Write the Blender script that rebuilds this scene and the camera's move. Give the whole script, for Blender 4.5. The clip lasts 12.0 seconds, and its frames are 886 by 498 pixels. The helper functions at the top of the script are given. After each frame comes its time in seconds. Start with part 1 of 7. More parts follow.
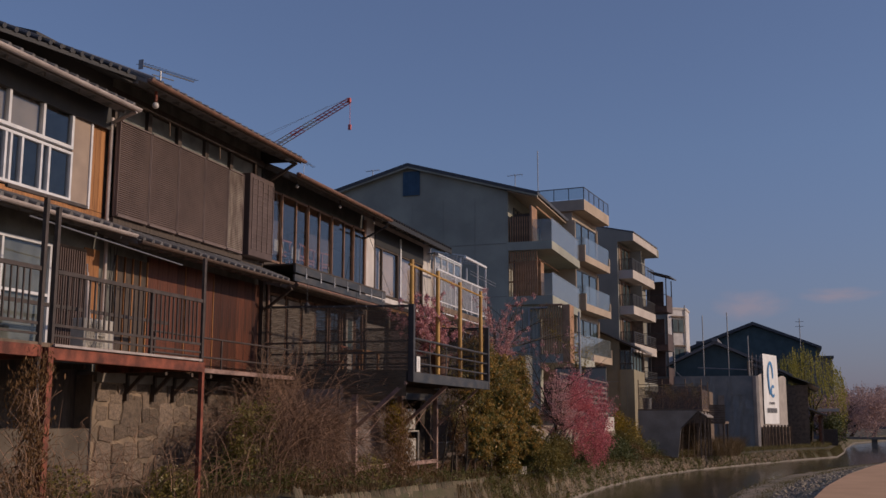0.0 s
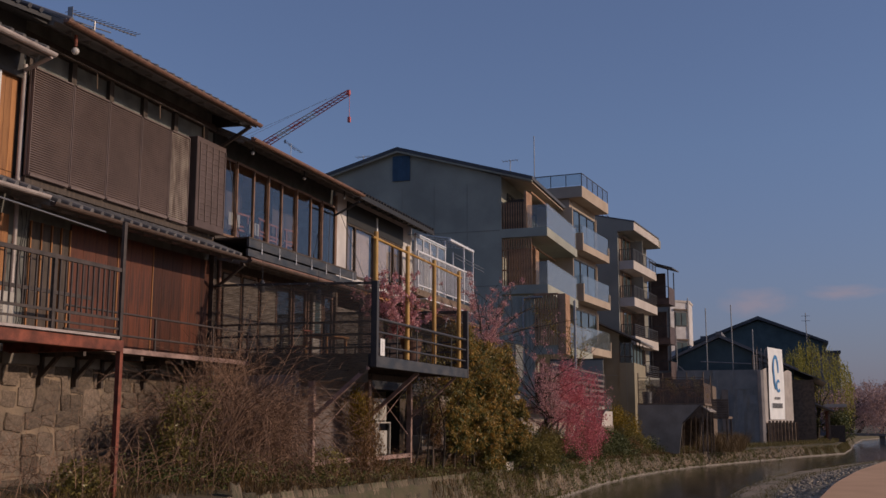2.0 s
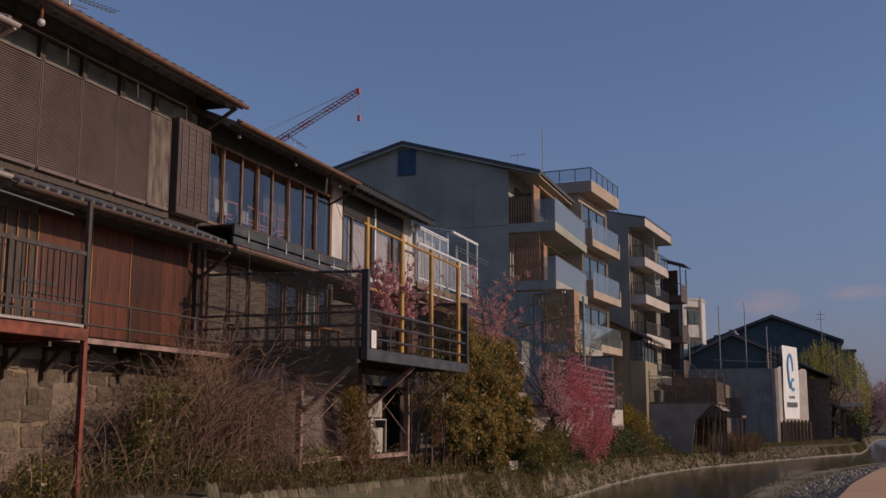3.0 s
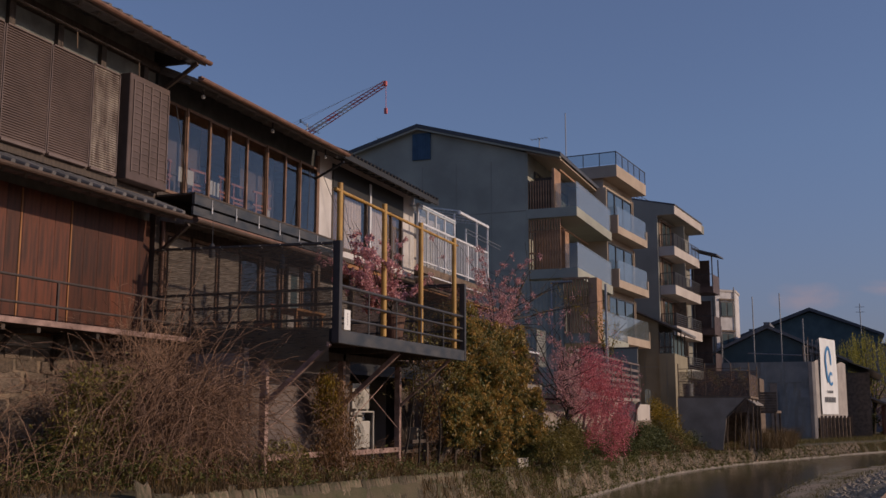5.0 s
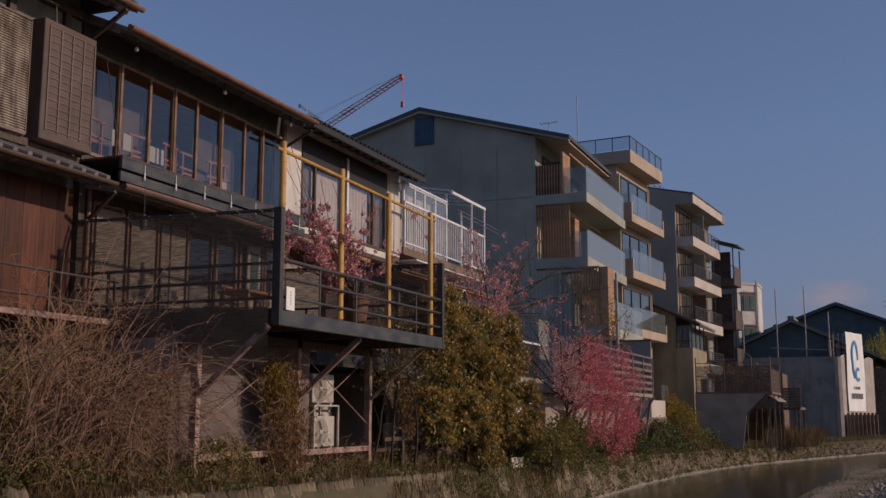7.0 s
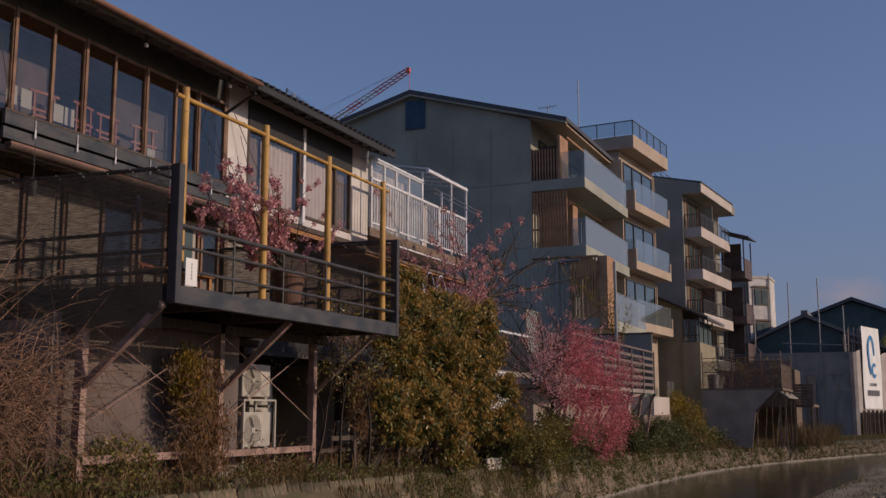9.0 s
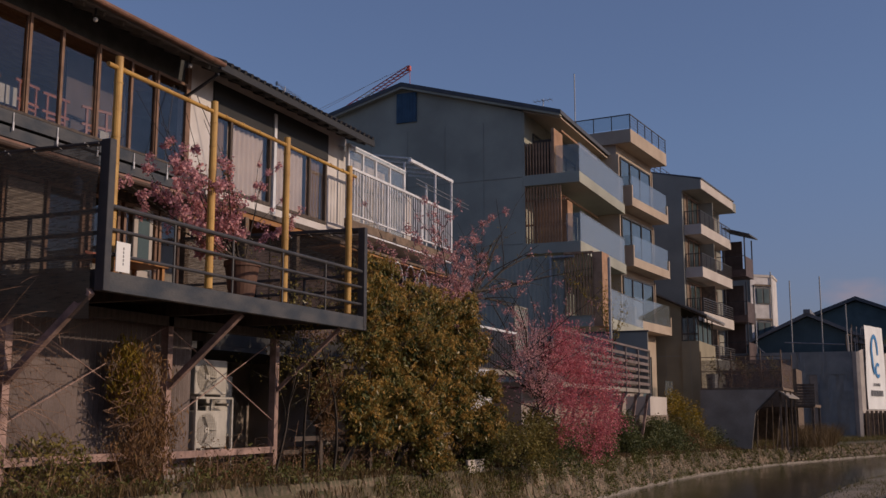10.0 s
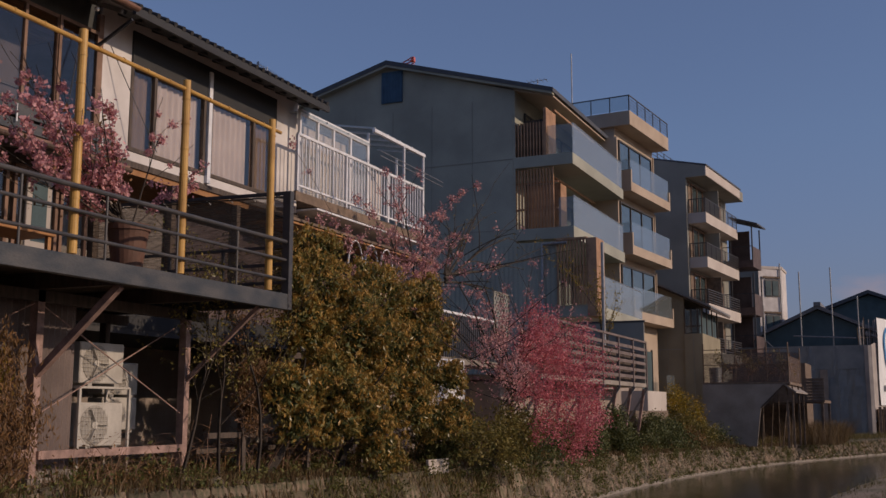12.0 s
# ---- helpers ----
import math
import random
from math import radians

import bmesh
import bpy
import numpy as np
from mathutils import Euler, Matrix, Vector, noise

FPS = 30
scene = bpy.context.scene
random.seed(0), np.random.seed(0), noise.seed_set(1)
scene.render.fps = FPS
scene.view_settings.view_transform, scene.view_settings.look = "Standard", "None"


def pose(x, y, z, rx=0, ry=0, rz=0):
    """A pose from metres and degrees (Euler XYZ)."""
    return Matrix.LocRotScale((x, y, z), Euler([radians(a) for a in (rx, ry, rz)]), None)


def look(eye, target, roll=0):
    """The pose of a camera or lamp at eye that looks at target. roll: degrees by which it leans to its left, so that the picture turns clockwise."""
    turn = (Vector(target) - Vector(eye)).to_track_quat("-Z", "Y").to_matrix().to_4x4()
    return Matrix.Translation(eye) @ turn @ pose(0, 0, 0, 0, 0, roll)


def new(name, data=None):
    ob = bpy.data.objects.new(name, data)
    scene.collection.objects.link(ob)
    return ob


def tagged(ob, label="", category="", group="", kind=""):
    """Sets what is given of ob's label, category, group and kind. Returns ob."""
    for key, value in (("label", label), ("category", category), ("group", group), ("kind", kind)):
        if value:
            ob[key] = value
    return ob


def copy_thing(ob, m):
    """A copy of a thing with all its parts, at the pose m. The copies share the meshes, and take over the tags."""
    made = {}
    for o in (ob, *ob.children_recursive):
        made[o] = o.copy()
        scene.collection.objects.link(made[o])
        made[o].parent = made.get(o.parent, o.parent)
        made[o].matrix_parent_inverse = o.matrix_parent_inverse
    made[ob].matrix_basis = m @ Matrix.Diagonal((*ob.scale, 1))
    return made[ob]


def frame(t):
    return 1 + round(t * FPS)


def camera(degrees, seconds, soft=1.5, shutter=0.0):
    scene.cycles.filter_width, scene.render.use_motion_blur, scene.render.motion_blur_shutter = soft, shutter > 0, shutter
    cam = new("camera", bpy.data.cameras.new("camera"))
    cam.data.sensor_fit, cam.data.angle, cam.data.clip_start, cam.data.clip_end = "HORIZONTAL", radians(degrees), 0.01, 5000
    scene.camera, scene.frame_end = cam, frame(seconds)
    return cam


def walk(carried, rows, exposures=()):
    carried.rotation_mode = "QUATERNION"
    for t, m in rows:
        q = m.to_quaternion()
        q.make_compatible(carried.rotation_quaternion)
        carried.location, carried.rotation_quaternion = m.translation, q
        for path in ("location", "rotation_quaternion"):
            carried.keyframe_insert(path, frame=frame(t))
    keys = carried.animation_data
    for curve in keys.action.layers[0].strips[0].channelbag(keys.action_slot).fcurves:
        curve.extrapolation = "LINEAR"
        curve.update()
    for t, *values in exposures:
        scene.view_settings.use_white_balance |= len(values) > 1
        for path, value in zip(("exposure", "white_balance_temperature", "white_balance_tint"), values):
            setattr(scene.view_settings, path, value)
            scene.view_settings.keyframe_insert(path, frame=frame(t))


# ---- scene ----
cam = camera(45.8, 12.0)
METRES, EYE, TILT, LEAN, TURN = 16.0, 1.5, 0.0, 0.0, 18.1
EXPOSURE, KELVIN, TINT = 0.0, 6650, 20
ROWS = [
    (0.0, 0.0, 0.0, 0.0, -0.01, 9.28, -0.07),
    (0.5, 0.0148, 0.0383, -0.0024, 0.03, 9.25, -0.03),
    (1.0, 0.0276, 0.0766, -0.0051, 0.08, 9.25, -0.03),
    (1.5, 0.0391, 0.1147, -0.007, 0.16, 9.19, -0.06),
    (2.0, 0.0501, 0.1526, -0.0102, 0.29, 9.14, -0.1),
    (2.5, 0.06, 0.1899, -0.0134, 0.57, 9.16, -0.08),
    (4.5, 0.1127, 0.3425, -0.0216, 2.55, 9.08, -0.06),
    (5.0, 0.1263, 0.3837, -0.0227, 2.91, 9.02, -0.04),
    (5.5, 0.1395, 0.4239, -0.0236, 3.22, 8.98, -0.07),
    (6.0, 0.152, 0.4648, -0.0241, 3.49, 9.0, -0.06),
    (6.5, 0.1651, 0.5055, -0.0252, 3.83, 8.93, -0.06),
    (7.0, 0.1804, 0.5454, -0.027, 4.24, 8.92, -0.03),
    (9.0, 0.237, 0.7084, -0.0303, 5.08, 8.85, 0.01),
    (9.5, 0.2523, 0.7457, -0.0313, 5.18, 8.9, 0.01),
    (10.0, 0.2665, 0.7833, -0.0319, 5.31, 8.88, -0.04),
    (10.5, 0.281, 0.8218, -0.0322, 5.44, 8.83, -0.06),
    (11.0, 0.2947, 0.8618, -0.0333, 5.57, 8.77, -0.06),
    (11.5, 0.3064, 0.9045, -0.0354, 5.7, 8.72, -0.05),
    (12.0, 0.3195, 0.9461, -0.0355, 5.96, 8.71, -0.07),
]
walk(cam, [(t, pose(0, 0, EYE, TILT, LEAN, TURN) @ pose(METRES * x, METRES * y, METRES * z, 90 + pitch, roll, yaw)) for t, x, y, z, yaw, pitch, roll in ROWS],
     exposures=[(0.0, EXPOSURE, KELVIN, TINT), (12.0, EXPOSURE, KELVIN, TINT)])

# ---- sky and sun ----
SUN_WAY = Vector((1.0, 0.13, 0.40)).normalized()
world = bpy.data.worlds.new("sky")
scene.world = world
world.use_nodes = True
wn, wl = world.node_tree.nodes, world.node_tree.links
sky = wn.new("ShaderNodeTexSky")
sky.sky_type, sky.sun_disc = "NISHITA", False
sky.sun_elevation = math.asin(SUN_WAY.z)
sky.sun_rotation = math.atan2(SUN_WAY.x, SUN_WAY.y)
sky.altitude, sky.air_density, sky.dust_density, sky.ozone_density = 50.0, 1.0, 1.0, 4.0
haze = wn.new("ShaderNodeMixRGB")
dirs, up = wn.new("ShaderNodeTexCoord"), wn.new("ShaderNodeSeparateXYZ")
height, thick, tone = wn.new("ShaderNodeMapRange"), wn.new("ShaderNodeMapRange"), wn.new("ShaderNodeMixRGB")
height.inputs["From Min"].default_value, height.inputs["From Max"].default_value = 0.03, 0.25
thick.inputs["To Min"].default_value, thick.inputs["To Max"].default_value = 0.56, 0.31
tone.inputs["Color1"].default_value, tone.inputs["Color2"].default_value = (1.02, 0.86, 2.0, 1), (1.22, 1.68, 3.15, 1)
wl.new(dirs.outputs["Generated"], up.inputs["Vector"]), wl.new(up.outputs["Z"], height.inputs["Value"])
wl.new(height.outputs["Result"], thick.inputs["Value"]), wl.new(height.outputs["Result"], tone.inputs["Fac"])
wl.new(thick.outputs["Result"], haze.inputs["Fac"]), wl.new(tone.outputs["Color"], haze.inputs["Color2"])
wl.new(sky.outputs["Color"], haze.inputs["Color1"])
wl.new(haze.outputs["Color"], wn["Background"].inputs["Color"])
wn["Background"].inputs["Strength"].default_value = 0.09
sun = new("sun", bpy.data.lights.new("sun", "SUN"))
sun.data.energy, sun.data.angle, sun.data.color = 2.3, radians(0.6), (1.0, 0.82, 0.60)
sun.matrix_world = look(SUN_WAY * 60, (0, 0, 0))


# ---- materials ----
def mat(name, col, rough=0.7, col2=None, scale=6.0, fine=60.0, amount=0.5, bump=0.15, metal=0.0, stretch=(1, 1, 1), piece=0.0, island=0.0, spec=0.4):
    """A painted, worn or natural surface: two scales of variation, stains and fine relief."""
    m = bpy.data.materials.new(name)
    m.use_nodes = True
    n, l = m.node_tree.nodes, m.node_tree.links
    b = n["Principled BSDF"]
    b.inputs["Roughness"].default_value, b.inputs["Metallic"].default_value = rough, metal
    b.inputs["Specular IOR Level"].default_value = spec
    tc, mp = n.new("ShaderNodeTexCoord"), n.new("ShaderNodeMapping")
    mp.inputs["Scale"].default_value = stretch
    l.new(tc.outputs["Object"], mp.inputs["Vector"])
    big, small = n.new("ShaderNodeTexNoise"), n.new("ShaderNodeTexNoise")
    for tex, sc, det in ((big, scale, 5.0), (small, fine, 3.0)):
        tex.inputs["Scale"].default_value, tex.inputs["Detail"].default_value = sc, det
        l.new(mp.outputs["Vector"], tex.inputs["Vector"])
    ramp = n.new("ShaderNodeMapRange")
    ramp.inputs["From Min"].default_value, ramp.inputs["From Max"].default_value = 0.36, 0.66
    l.new(big.outputs["Fac"], ramp.inputs["Value"])
    mix = n.new("ShaderNodeMix")
    mix.data_type = "RGBA"
    c2 = col2 if col2 else tuple(c * (1 - 0.55 * amount) for c in col)
    mix.inputs["A"].default_value, mix.inputs["B"].default_value = (*col, 1), (*c2, 1)
    l.new(ramp.outputs["Result"], mix.inputs["Factor"])
    grain = n.new("ShaderNodeMapRange")
    grain.inputs["To Min"].default_value, grain.inputs["To Max"].default_value = 1 - 0.5 * amount, 1 + 0.5 * amount
    l.new(small.outputs["Fac"], grain.inputs["Value"])
    hsv = n.new("ShaderNodeHueSaturation")
    l.new(mix.outputs["Result"], hsv.inputs["Color"])
    value = grain.outputs["Result"]
    for kind, spread in (("piece", piece), ("island", island)):
        if spread:
            src = n.new("ShaderNodeObjectInfo").outputs["Random"] if kind == "piece" else n.new("ShaderNodeNewGeometry").outputs["Random Per Island"]
            rng, mul = n.new("ShaderNodeMapRange"), n.new("ShaderNodeMath")
            rng.inputs["To Min"].default_value, rng.inputs["To Max"].default_value = 1 - spread, 1 + spread
            mul.operation = "MULTIPLY"
            l.new(src, rng.inputs["Value"]), l.new(rng.outputs["Result"], mul.inputs[0]), l.new(value, mul.inputs[1])
            value = mul.outputs["Value"]
    l.new(value, hsv.inputs["Value"])
    l.new(hsv.outputs["Color"], b.inputs["Base Color"])
    rr = n.new("ShaderNodeMapRange")
    rr.inputs["To Min"].default_value, rr.inputs["To Max"].default_value = max(0.05, rough - 0.12), min(1.0, rough + 0.12)
    l.new(big.outputs["Fac"], rr.inputs["Value"]), l.new(rr.outputs["Result"], b.inputs["Roughness"])
    if bump:
        bp = n.new("ShaderNodeBump")
        bp.inputs["Strength"].default_value, bp.inputs["Distance"].default_value = bump, 0.02
        l.new(small.outputs["Fac"], bp.inputs["Height"]), l.new(bp.outputs["Normal"], b.inputs["Normal"])
    return m


def leafy(name, col, col2, thin=0.35, rough=0.55):
    """Leaf or petal: colour varies leaf by leaf, some light passes through."""
    m = bpy.data.materials.new(name)
    m.use_nodes = True
    n, l = m.node_tree.nodes, m.node_tree.links
    b = n["Principled BSDF"]
    b.inputs["Roughness"].default_value, b.inputs["Specular IOR Level"].default_value = rough, 0.35
    geo, ramp = n.new("ShaderNodeNewGeometry"), n.new("ShaderNodeValToRGB")
    ramp.color_ramp.elements[0].color, ramp.color_ramp.elements[1].color = (*col, 1), (*col2, 1)
    l.new(geo.outputs["Random Per Island"], ramp.inputs["Fac"])
    tr, mx = n.new("ShaderNodeBsdfTranslucent"), n.new("ShaderNodeMixShader")
    l.new(ramp.outputs["Color"], b.inputs["Base Color"]), l.new(ramp.outputs["Color"], tr.inputs["Color"])
    mx.inputs["Fac"].default_value = thin
    l.new(b.outputs["BSDF"], mx.inputs[1]), l.new(tr.outputs["BSDF"], mx.inputs[2])
    l.new(mx.outputs["Shader"], n["Material Output"].inputs["Surface"])
    return m


def glassy(name, tint=(0.9, 0.94, 0.96), milky=0.0, rough=0.02):
    """Window glass: clear or milky, with a sharp sheen."""
    m = bpy.data.materials.new(name)
    m.use_nodes = True
    n, l = m.node_tree.nodes, m.node_tree.links
    n.remove(n["Principled BSDF"])
    clear, gloss, fog, fr = n.new("ShaderNodeBsdfTransparent"), n.new("ShaderNodeBsdfGlossy"), n.new("ShaderNodeBsdfDiffuse"), n.new("ShaderNodeLayerWeight")
    clear.inputs["Color"].default_value = (*tint, 1)
    gloss.inputs["Roughness"].default_value = rough
    fog.inputs["Color"].default_value = (0.55, 0.6, 0.62, 1)
    fr.inputs["Blend"].default_value = 0.5
    pw, sc = n.new("ShaderNodeMath"), n.new("ShaderNodeMapRange")
    pw.operation, pw.inputs[1].default_value = "POWER", 3.0
    sc.inputs["To Min"].default_value, sc.inputs["To Max"].default_value = 0.05, 0.75
    l.new(fr.outputs["Facing"], pw.inputs[0]), l.new(pw.outputs["Value"], sc.inputs["Value"])
    a, b = n.new("ShaderNodeMixShader"), n.new("ShaderNodeMixShader")
    a.inputs["Fac"].default_value = milky
    l.new(clear.outputs["BSDF"], a.inputs[1]), l.new(fog.outputs["BSDF"], a.inputs[2])
    l.new(sc.outputs["Result"], b.inputs["Fac"]), l.new(a.outputs["Shader"], b.inputs[1]), l.new(gloss.outputs["BSDF"], b.inputs[2])
    l.new(b.outputs["Shader"], n["Material Output"].inputs["Surface"])
    return m


def netting(name, col, cover):
    """Woven shade net: fine threads with gaps, denser and thinner by patches."""
    m = bpy.data.materials.new(name)
    m.use_nodes = True
    n, l = m.node_tree.nodes, m.node_tree.links
    b = n["Principled BSDF"]
    b.inputs["Base Color"].default_value, b.inputs["Roughness"].default_value = (*col, 1), 0.9
    tc, nz, mp = n.new("ShaderNodeTexCoord"), n.new("ShaderNodeTexNoise"), n.new("ShaderNodeMapping")
    mp.inputs["Scale"].default_value = (1, 1, 9)
    nz.inputs["Scale"].default_value, nz.inputs["Detail"].default_value = 5.0, 6.0
    l.new(tc.outputs["Object"], mp.inputs["Vector"]), l.new(mp.outputs["Vector"], nz.inputs["Vector"])
    rng, clear, mx = n.new("ShaderNodeMapRange"), n.new("ShaderNodeBsdfTransparent"), n.new("ShaderNodeMixShader")
    rng.inputs["From Min"].default_value, rng.inputs["From Max"].default_value = 0.3, 0.7
    rng.inputs["To Min"].default_value, rng.inputs["To Max"].default_value = cover - 0.18, cover + 0.18
    l.new(nz.outputs["Fac"], rng.inputs["Value"]), l.new(rng.outputs["Result"], mx.inputs["Fac"])
    l.new(clear.outputs["BSDF"], mx.inputs[1]), l.new(b.outputs["BSDF"], mx.inputs[2])
    l.new(mx.outputs["Shader"], n["Material Output"].inputs["Surface"])
    return m


CLAD = mat("orange_cedar_cladding", (0.42, 0.19, 0.07), 0.6, (0.26, 0.11, 0.045), 3, 40, 0.5, 0.2, stretch=(6, 6, 0.6), piece=0.18)
REDWOOD = mat("red_brown_stained_boards", (0.115, 0.034, 0.016), 0.5, (0.045, 0.018, 0.012), 2.5, 40, 0.6, 0.2, stretch=(5, 5, 0.5), piece=0.42)
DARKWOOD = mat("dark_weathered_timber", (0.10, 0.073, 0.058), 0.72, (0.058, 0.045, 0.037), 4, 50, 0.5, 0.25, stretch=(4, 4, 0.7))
OLDWOOD = mat("grey_brown_old_timber", (0.20, 0.14, 0.10), 0.8, (0.11, 0.08, 0.058), 4, 60, 0.6, 0.3, piece=0.15)
PINKPOST = mat("faded_pink_painted_steel", (0.40, 0.26, 0.22), 0.7, (0.2, 0.13, 0.11), 5, 50, 0.6, 0.2)
RUST = mat("rusty_red_painted_steel", (0.30, 0.085, 0.05), 0.75, (0.10, 0.035, 0.025), 4, 60, 0.7, 0.3)
BLACKSTEEL = mat("black_painted_steel", (0.045, 0.045, 0.05), 0.5, (0.07, 0.065, 0.065), 5, 60, 0.4, 0.1)
DECKSTEEL = mat("blue_black_deck_beam", (0.036, 0.043, 0.052), 0.5, (0.085, 0.082, 0.082), 2.2, 26, 0.7, 0.2, stretch=(1, 1, 2.5))
TILE = mat("dark_grey_fired_roof_tile", (0.19, 0.18, 0.18), 0.4, (0.13, 0.128, 0.13), 5, 40, 0.5, 0.2, piece=0.3)
COPPER = mat("brown_copper_gutter", (0.27, 0.145, 0.10), 0.5, (0.17, 0.095, 0.07), 4, 50, 0.5, 0.1, metal=0.1)
WHITEPIPE = mat("cream_plastic_pipe", (0.52, 0.45, 0.42), 0.45, (0.36, 0.30, 0.28), 3, 40, 0.3, 0.05)
WHITEFRAME = mat("white_aluminium_frame", (0.74, 0.74, 0.76), 0.4, (0.6, 0.6, 0.62), 4, 40, 0.15, 0.03)
STUCCO = mat("white_lime_plaster", (0.66, 0.62, 0.60), 0.85, (0.52, 0.48, 0.46), 1.5, 80, 0.25, 0.15)
BEIGEPANEL = mat("beige_fibre_panel", (0.38, 0.29, 0.23), 0.75, (0.3, 0.23, 0.19), 2, 60, 0.25, 0.08)
BLIND = mat("brown_slatted_blind", (0.185, 0.135, 0.12), 0.6, (0.145, 0.105, 0.095), 2, 60, 0.35, 0.1)
# Worn blind; the pale streaks paint sunlight catching its slats.
SUNLITBLIND = mat("worn_sunlit_streak_blind", (0.165, 0.12, 0.105), 0.45, (0.46, 0.40, 0.34), 9, 60, 0.5, 0.2, stretch=(1.6, 1.6, 0.28))
SHUTTERBOX = mat("brown_shutter_box_panel", (0.115, 0.078, 0.07), 0.6, (0.085, 0.058, 0.052), 3, 50, 0.3, 0.1)
PLASTERGREY = mat("grey_green_old_plaster", (0.20, 0.20, 0.18), 0.9, (0.12, 0.12, 0.11), 3, 50, 0.5, 0.2)
SOFFIT = mat("warm_orange_timber_soffit", (0.40, 0.19, 0.07), 0.6, (0.28, 0.13, 0.05), 3, 40, 0.4, 0.1, stretch=(5, 1, 1))
FRAMEWOOD = mat("brown_timber_window_frame", (0.25, 0.145, 0.095), 0.6, (0.15, 0.085, 0.055), 4, 50, 0.5, 0.15)
CHAIRWOOD = mat("orange_red_chair_wood", (0.36, 0.125, 0.075), 0.5, (0.26, 0.085, 0.05), 4, 40, 0.3, 0.1)
BAMBOO = mat("yellow_bamboo_pole", (0.55, 0.32, 0.085), 0.45, (0.40, 0.22, 0.06), 3, 50, 0.4, 0.1)
SUDARE = mat("pale_reed_blind", (0.36, 0.30, 0.25), 0.8, (0.22, 0.18, 0.15), 6, 50, 0.5, 0.3, stretch=(1, 1, 14))
# Brown cloth with the shade on the end curtains put into its colour.
SHADEDCLOTH = mat("shaded_brown_curtain_cloth", (0.26, 0.165, 0.115), 0.9, (0.20, 0.125, 0.09), 2, 90, 0.3, 0.1)
CURTAIN = mat("beige_curtain_cloth", (0.68, 0.52, 0.44), 0.9, (0.58, 0.44, 0.37), 2, 90, 0.2, 0.1)
DARKROOM = mat("dim_interior_wall", (0.33, 0.27, 0.23), 0.9, (0.25, 0.205, 0.175), 2, 30, 0.3, 0.05)
CONCRETE = mat("grey_board_marked_concrete", (0.38, 0.38, 0.32), 0.85, (0.28, 0.28, 0.24), 0.5, 30, 0.5, 0.15)
BEIGEWALL = mat("beige_rendered_concrete", (0.47, 0.375, 0.29), 0.85, (0.39, 0.305, 0.235), 0.7, 40, 0.25, 0.1)
GREYWALL = mat("blue_grey_rendered_wall", (0.29, 0.28, 0.245), 0.85, (0.23, 0.225, 0.20), 0.6, 40, 0.25, 0.1)
OLIVE = mat("olive_grey_sheet_cladding", (0.31, 0.265, 0.18), 0.75, (0.24, 0.205, 0.14), 0.8, 40, 0.3, 0.08)
CORRUGATED = mat("grey_pink_corrugated_sheet", (0.20, 0.152, 0.136), 0.6, (0.13, 0.098, 0.088), 1.4, 40, 0.5, 0.1)
SLAT = mat("warm_cedar_slat", (0.46, 0.26, 0.15), 0.65, (0.30, 0.165, 0.095), 3, 40, 0.4, 0.1, island=0.2)
DARKROOF = mat("dark_sheet_roof", (0.06, 0.065, 0.075), 0.55, (0.09, 0.09, 0.10), 2, 40, 0.4, 0.1)
BLUEPAINT = mat("blue_louvre_paint", (0.05, 0.115, 0.19), 0.6, (0.04, 0.09, 0.15), 3, 40, 0.3, 0.05)
STONE = mat("warm_grey_granite_stone", (0.25, 0.185, 0.14), 0.9, (0.15, 0.115, 0.09), 7, 45, 0.8, 0.9, piece=0.32)
MORTAR = mat("pale_sandy_mortar", (0.31, 0.225, 0.155), 0.95, (0.16, 0.125, 0.095), 3, 50, 0.5, 0.3)
BANKSTONE = mat("mossy_brown_bank_stone", (0.165, 0.118, 0.084), 0.9, (0.06, 0.056, 0.033), 3.5, 30, 0.8, 0.8, piece=0.45, stretch=(1, 1, 0.5), island=0.4)
GRIMECEMENT = mat("grimy_brown_concrete", (0.155, 0.125, 0.10), 0.9, (0.085, 0.068, 0.055), 1.6, 50, 0.5, 0.25)
CEMENT = mat("stained_cement", (0.28, 0.24, 0.205), 0.9, (0.18, 0.155, 0.13), 2, 50, 0.5, 0.2)
EARTH = mat("brown_earth_and_litter", (0.12, 0.09, 0.058), 0.95, (0.07, 0.07, 0.035), 1.2, 25, 0.7, 0.5)
SILT = mat("grey_brown_silt", (0.31, 0.235, 0.165), 0.9, (0.17, 0.145, 0.085), 0.5, 14, 0.6, 0.4)
PATHSAND = mat("packed_sandy_path", (0.62, 0.37, 0.21), 0.9, (0.54, 0.32, 0.18), 0.6, 30, 0.2, 0.15)
COBBLE = mat("grey_river_cobble", (0.40, 0.32, 0.24), 0.85, (0.20, 0.17, 0.11), 4, 30, 0.6, 0.3, island=0.4)
BARK = mat("dark_bark", (0.06, 0.045, 0.035), 0.9, (0.035, 0.028, 0.022), 8, 50, 0.5, 0.5)
TWIG = mat("red_brown_dry_twig", (0.29, 0.17, 0.11), 0.85, (0.14, 0.085, 0.058), 6, 50, 0.5, 0.1, island=0.4)
ACWHITE = mat("off_white_enamel", (0.50, 0.465, 0.415), 0.45, (0.38, 0.35, 0.31), 4, 40, 0.25, 0.03)
ACDARK = mat("dark_fan_recess", (0.36, 0.33, 0.29), 0.6, None, 5, 40, 0.3)
TERRACOTTA = mat("brown_terracotta", (0.14, 0.07, 0.048), 0.7, (0.095, 0.05, 0.036), 5, 50, 0.4, 0.15)
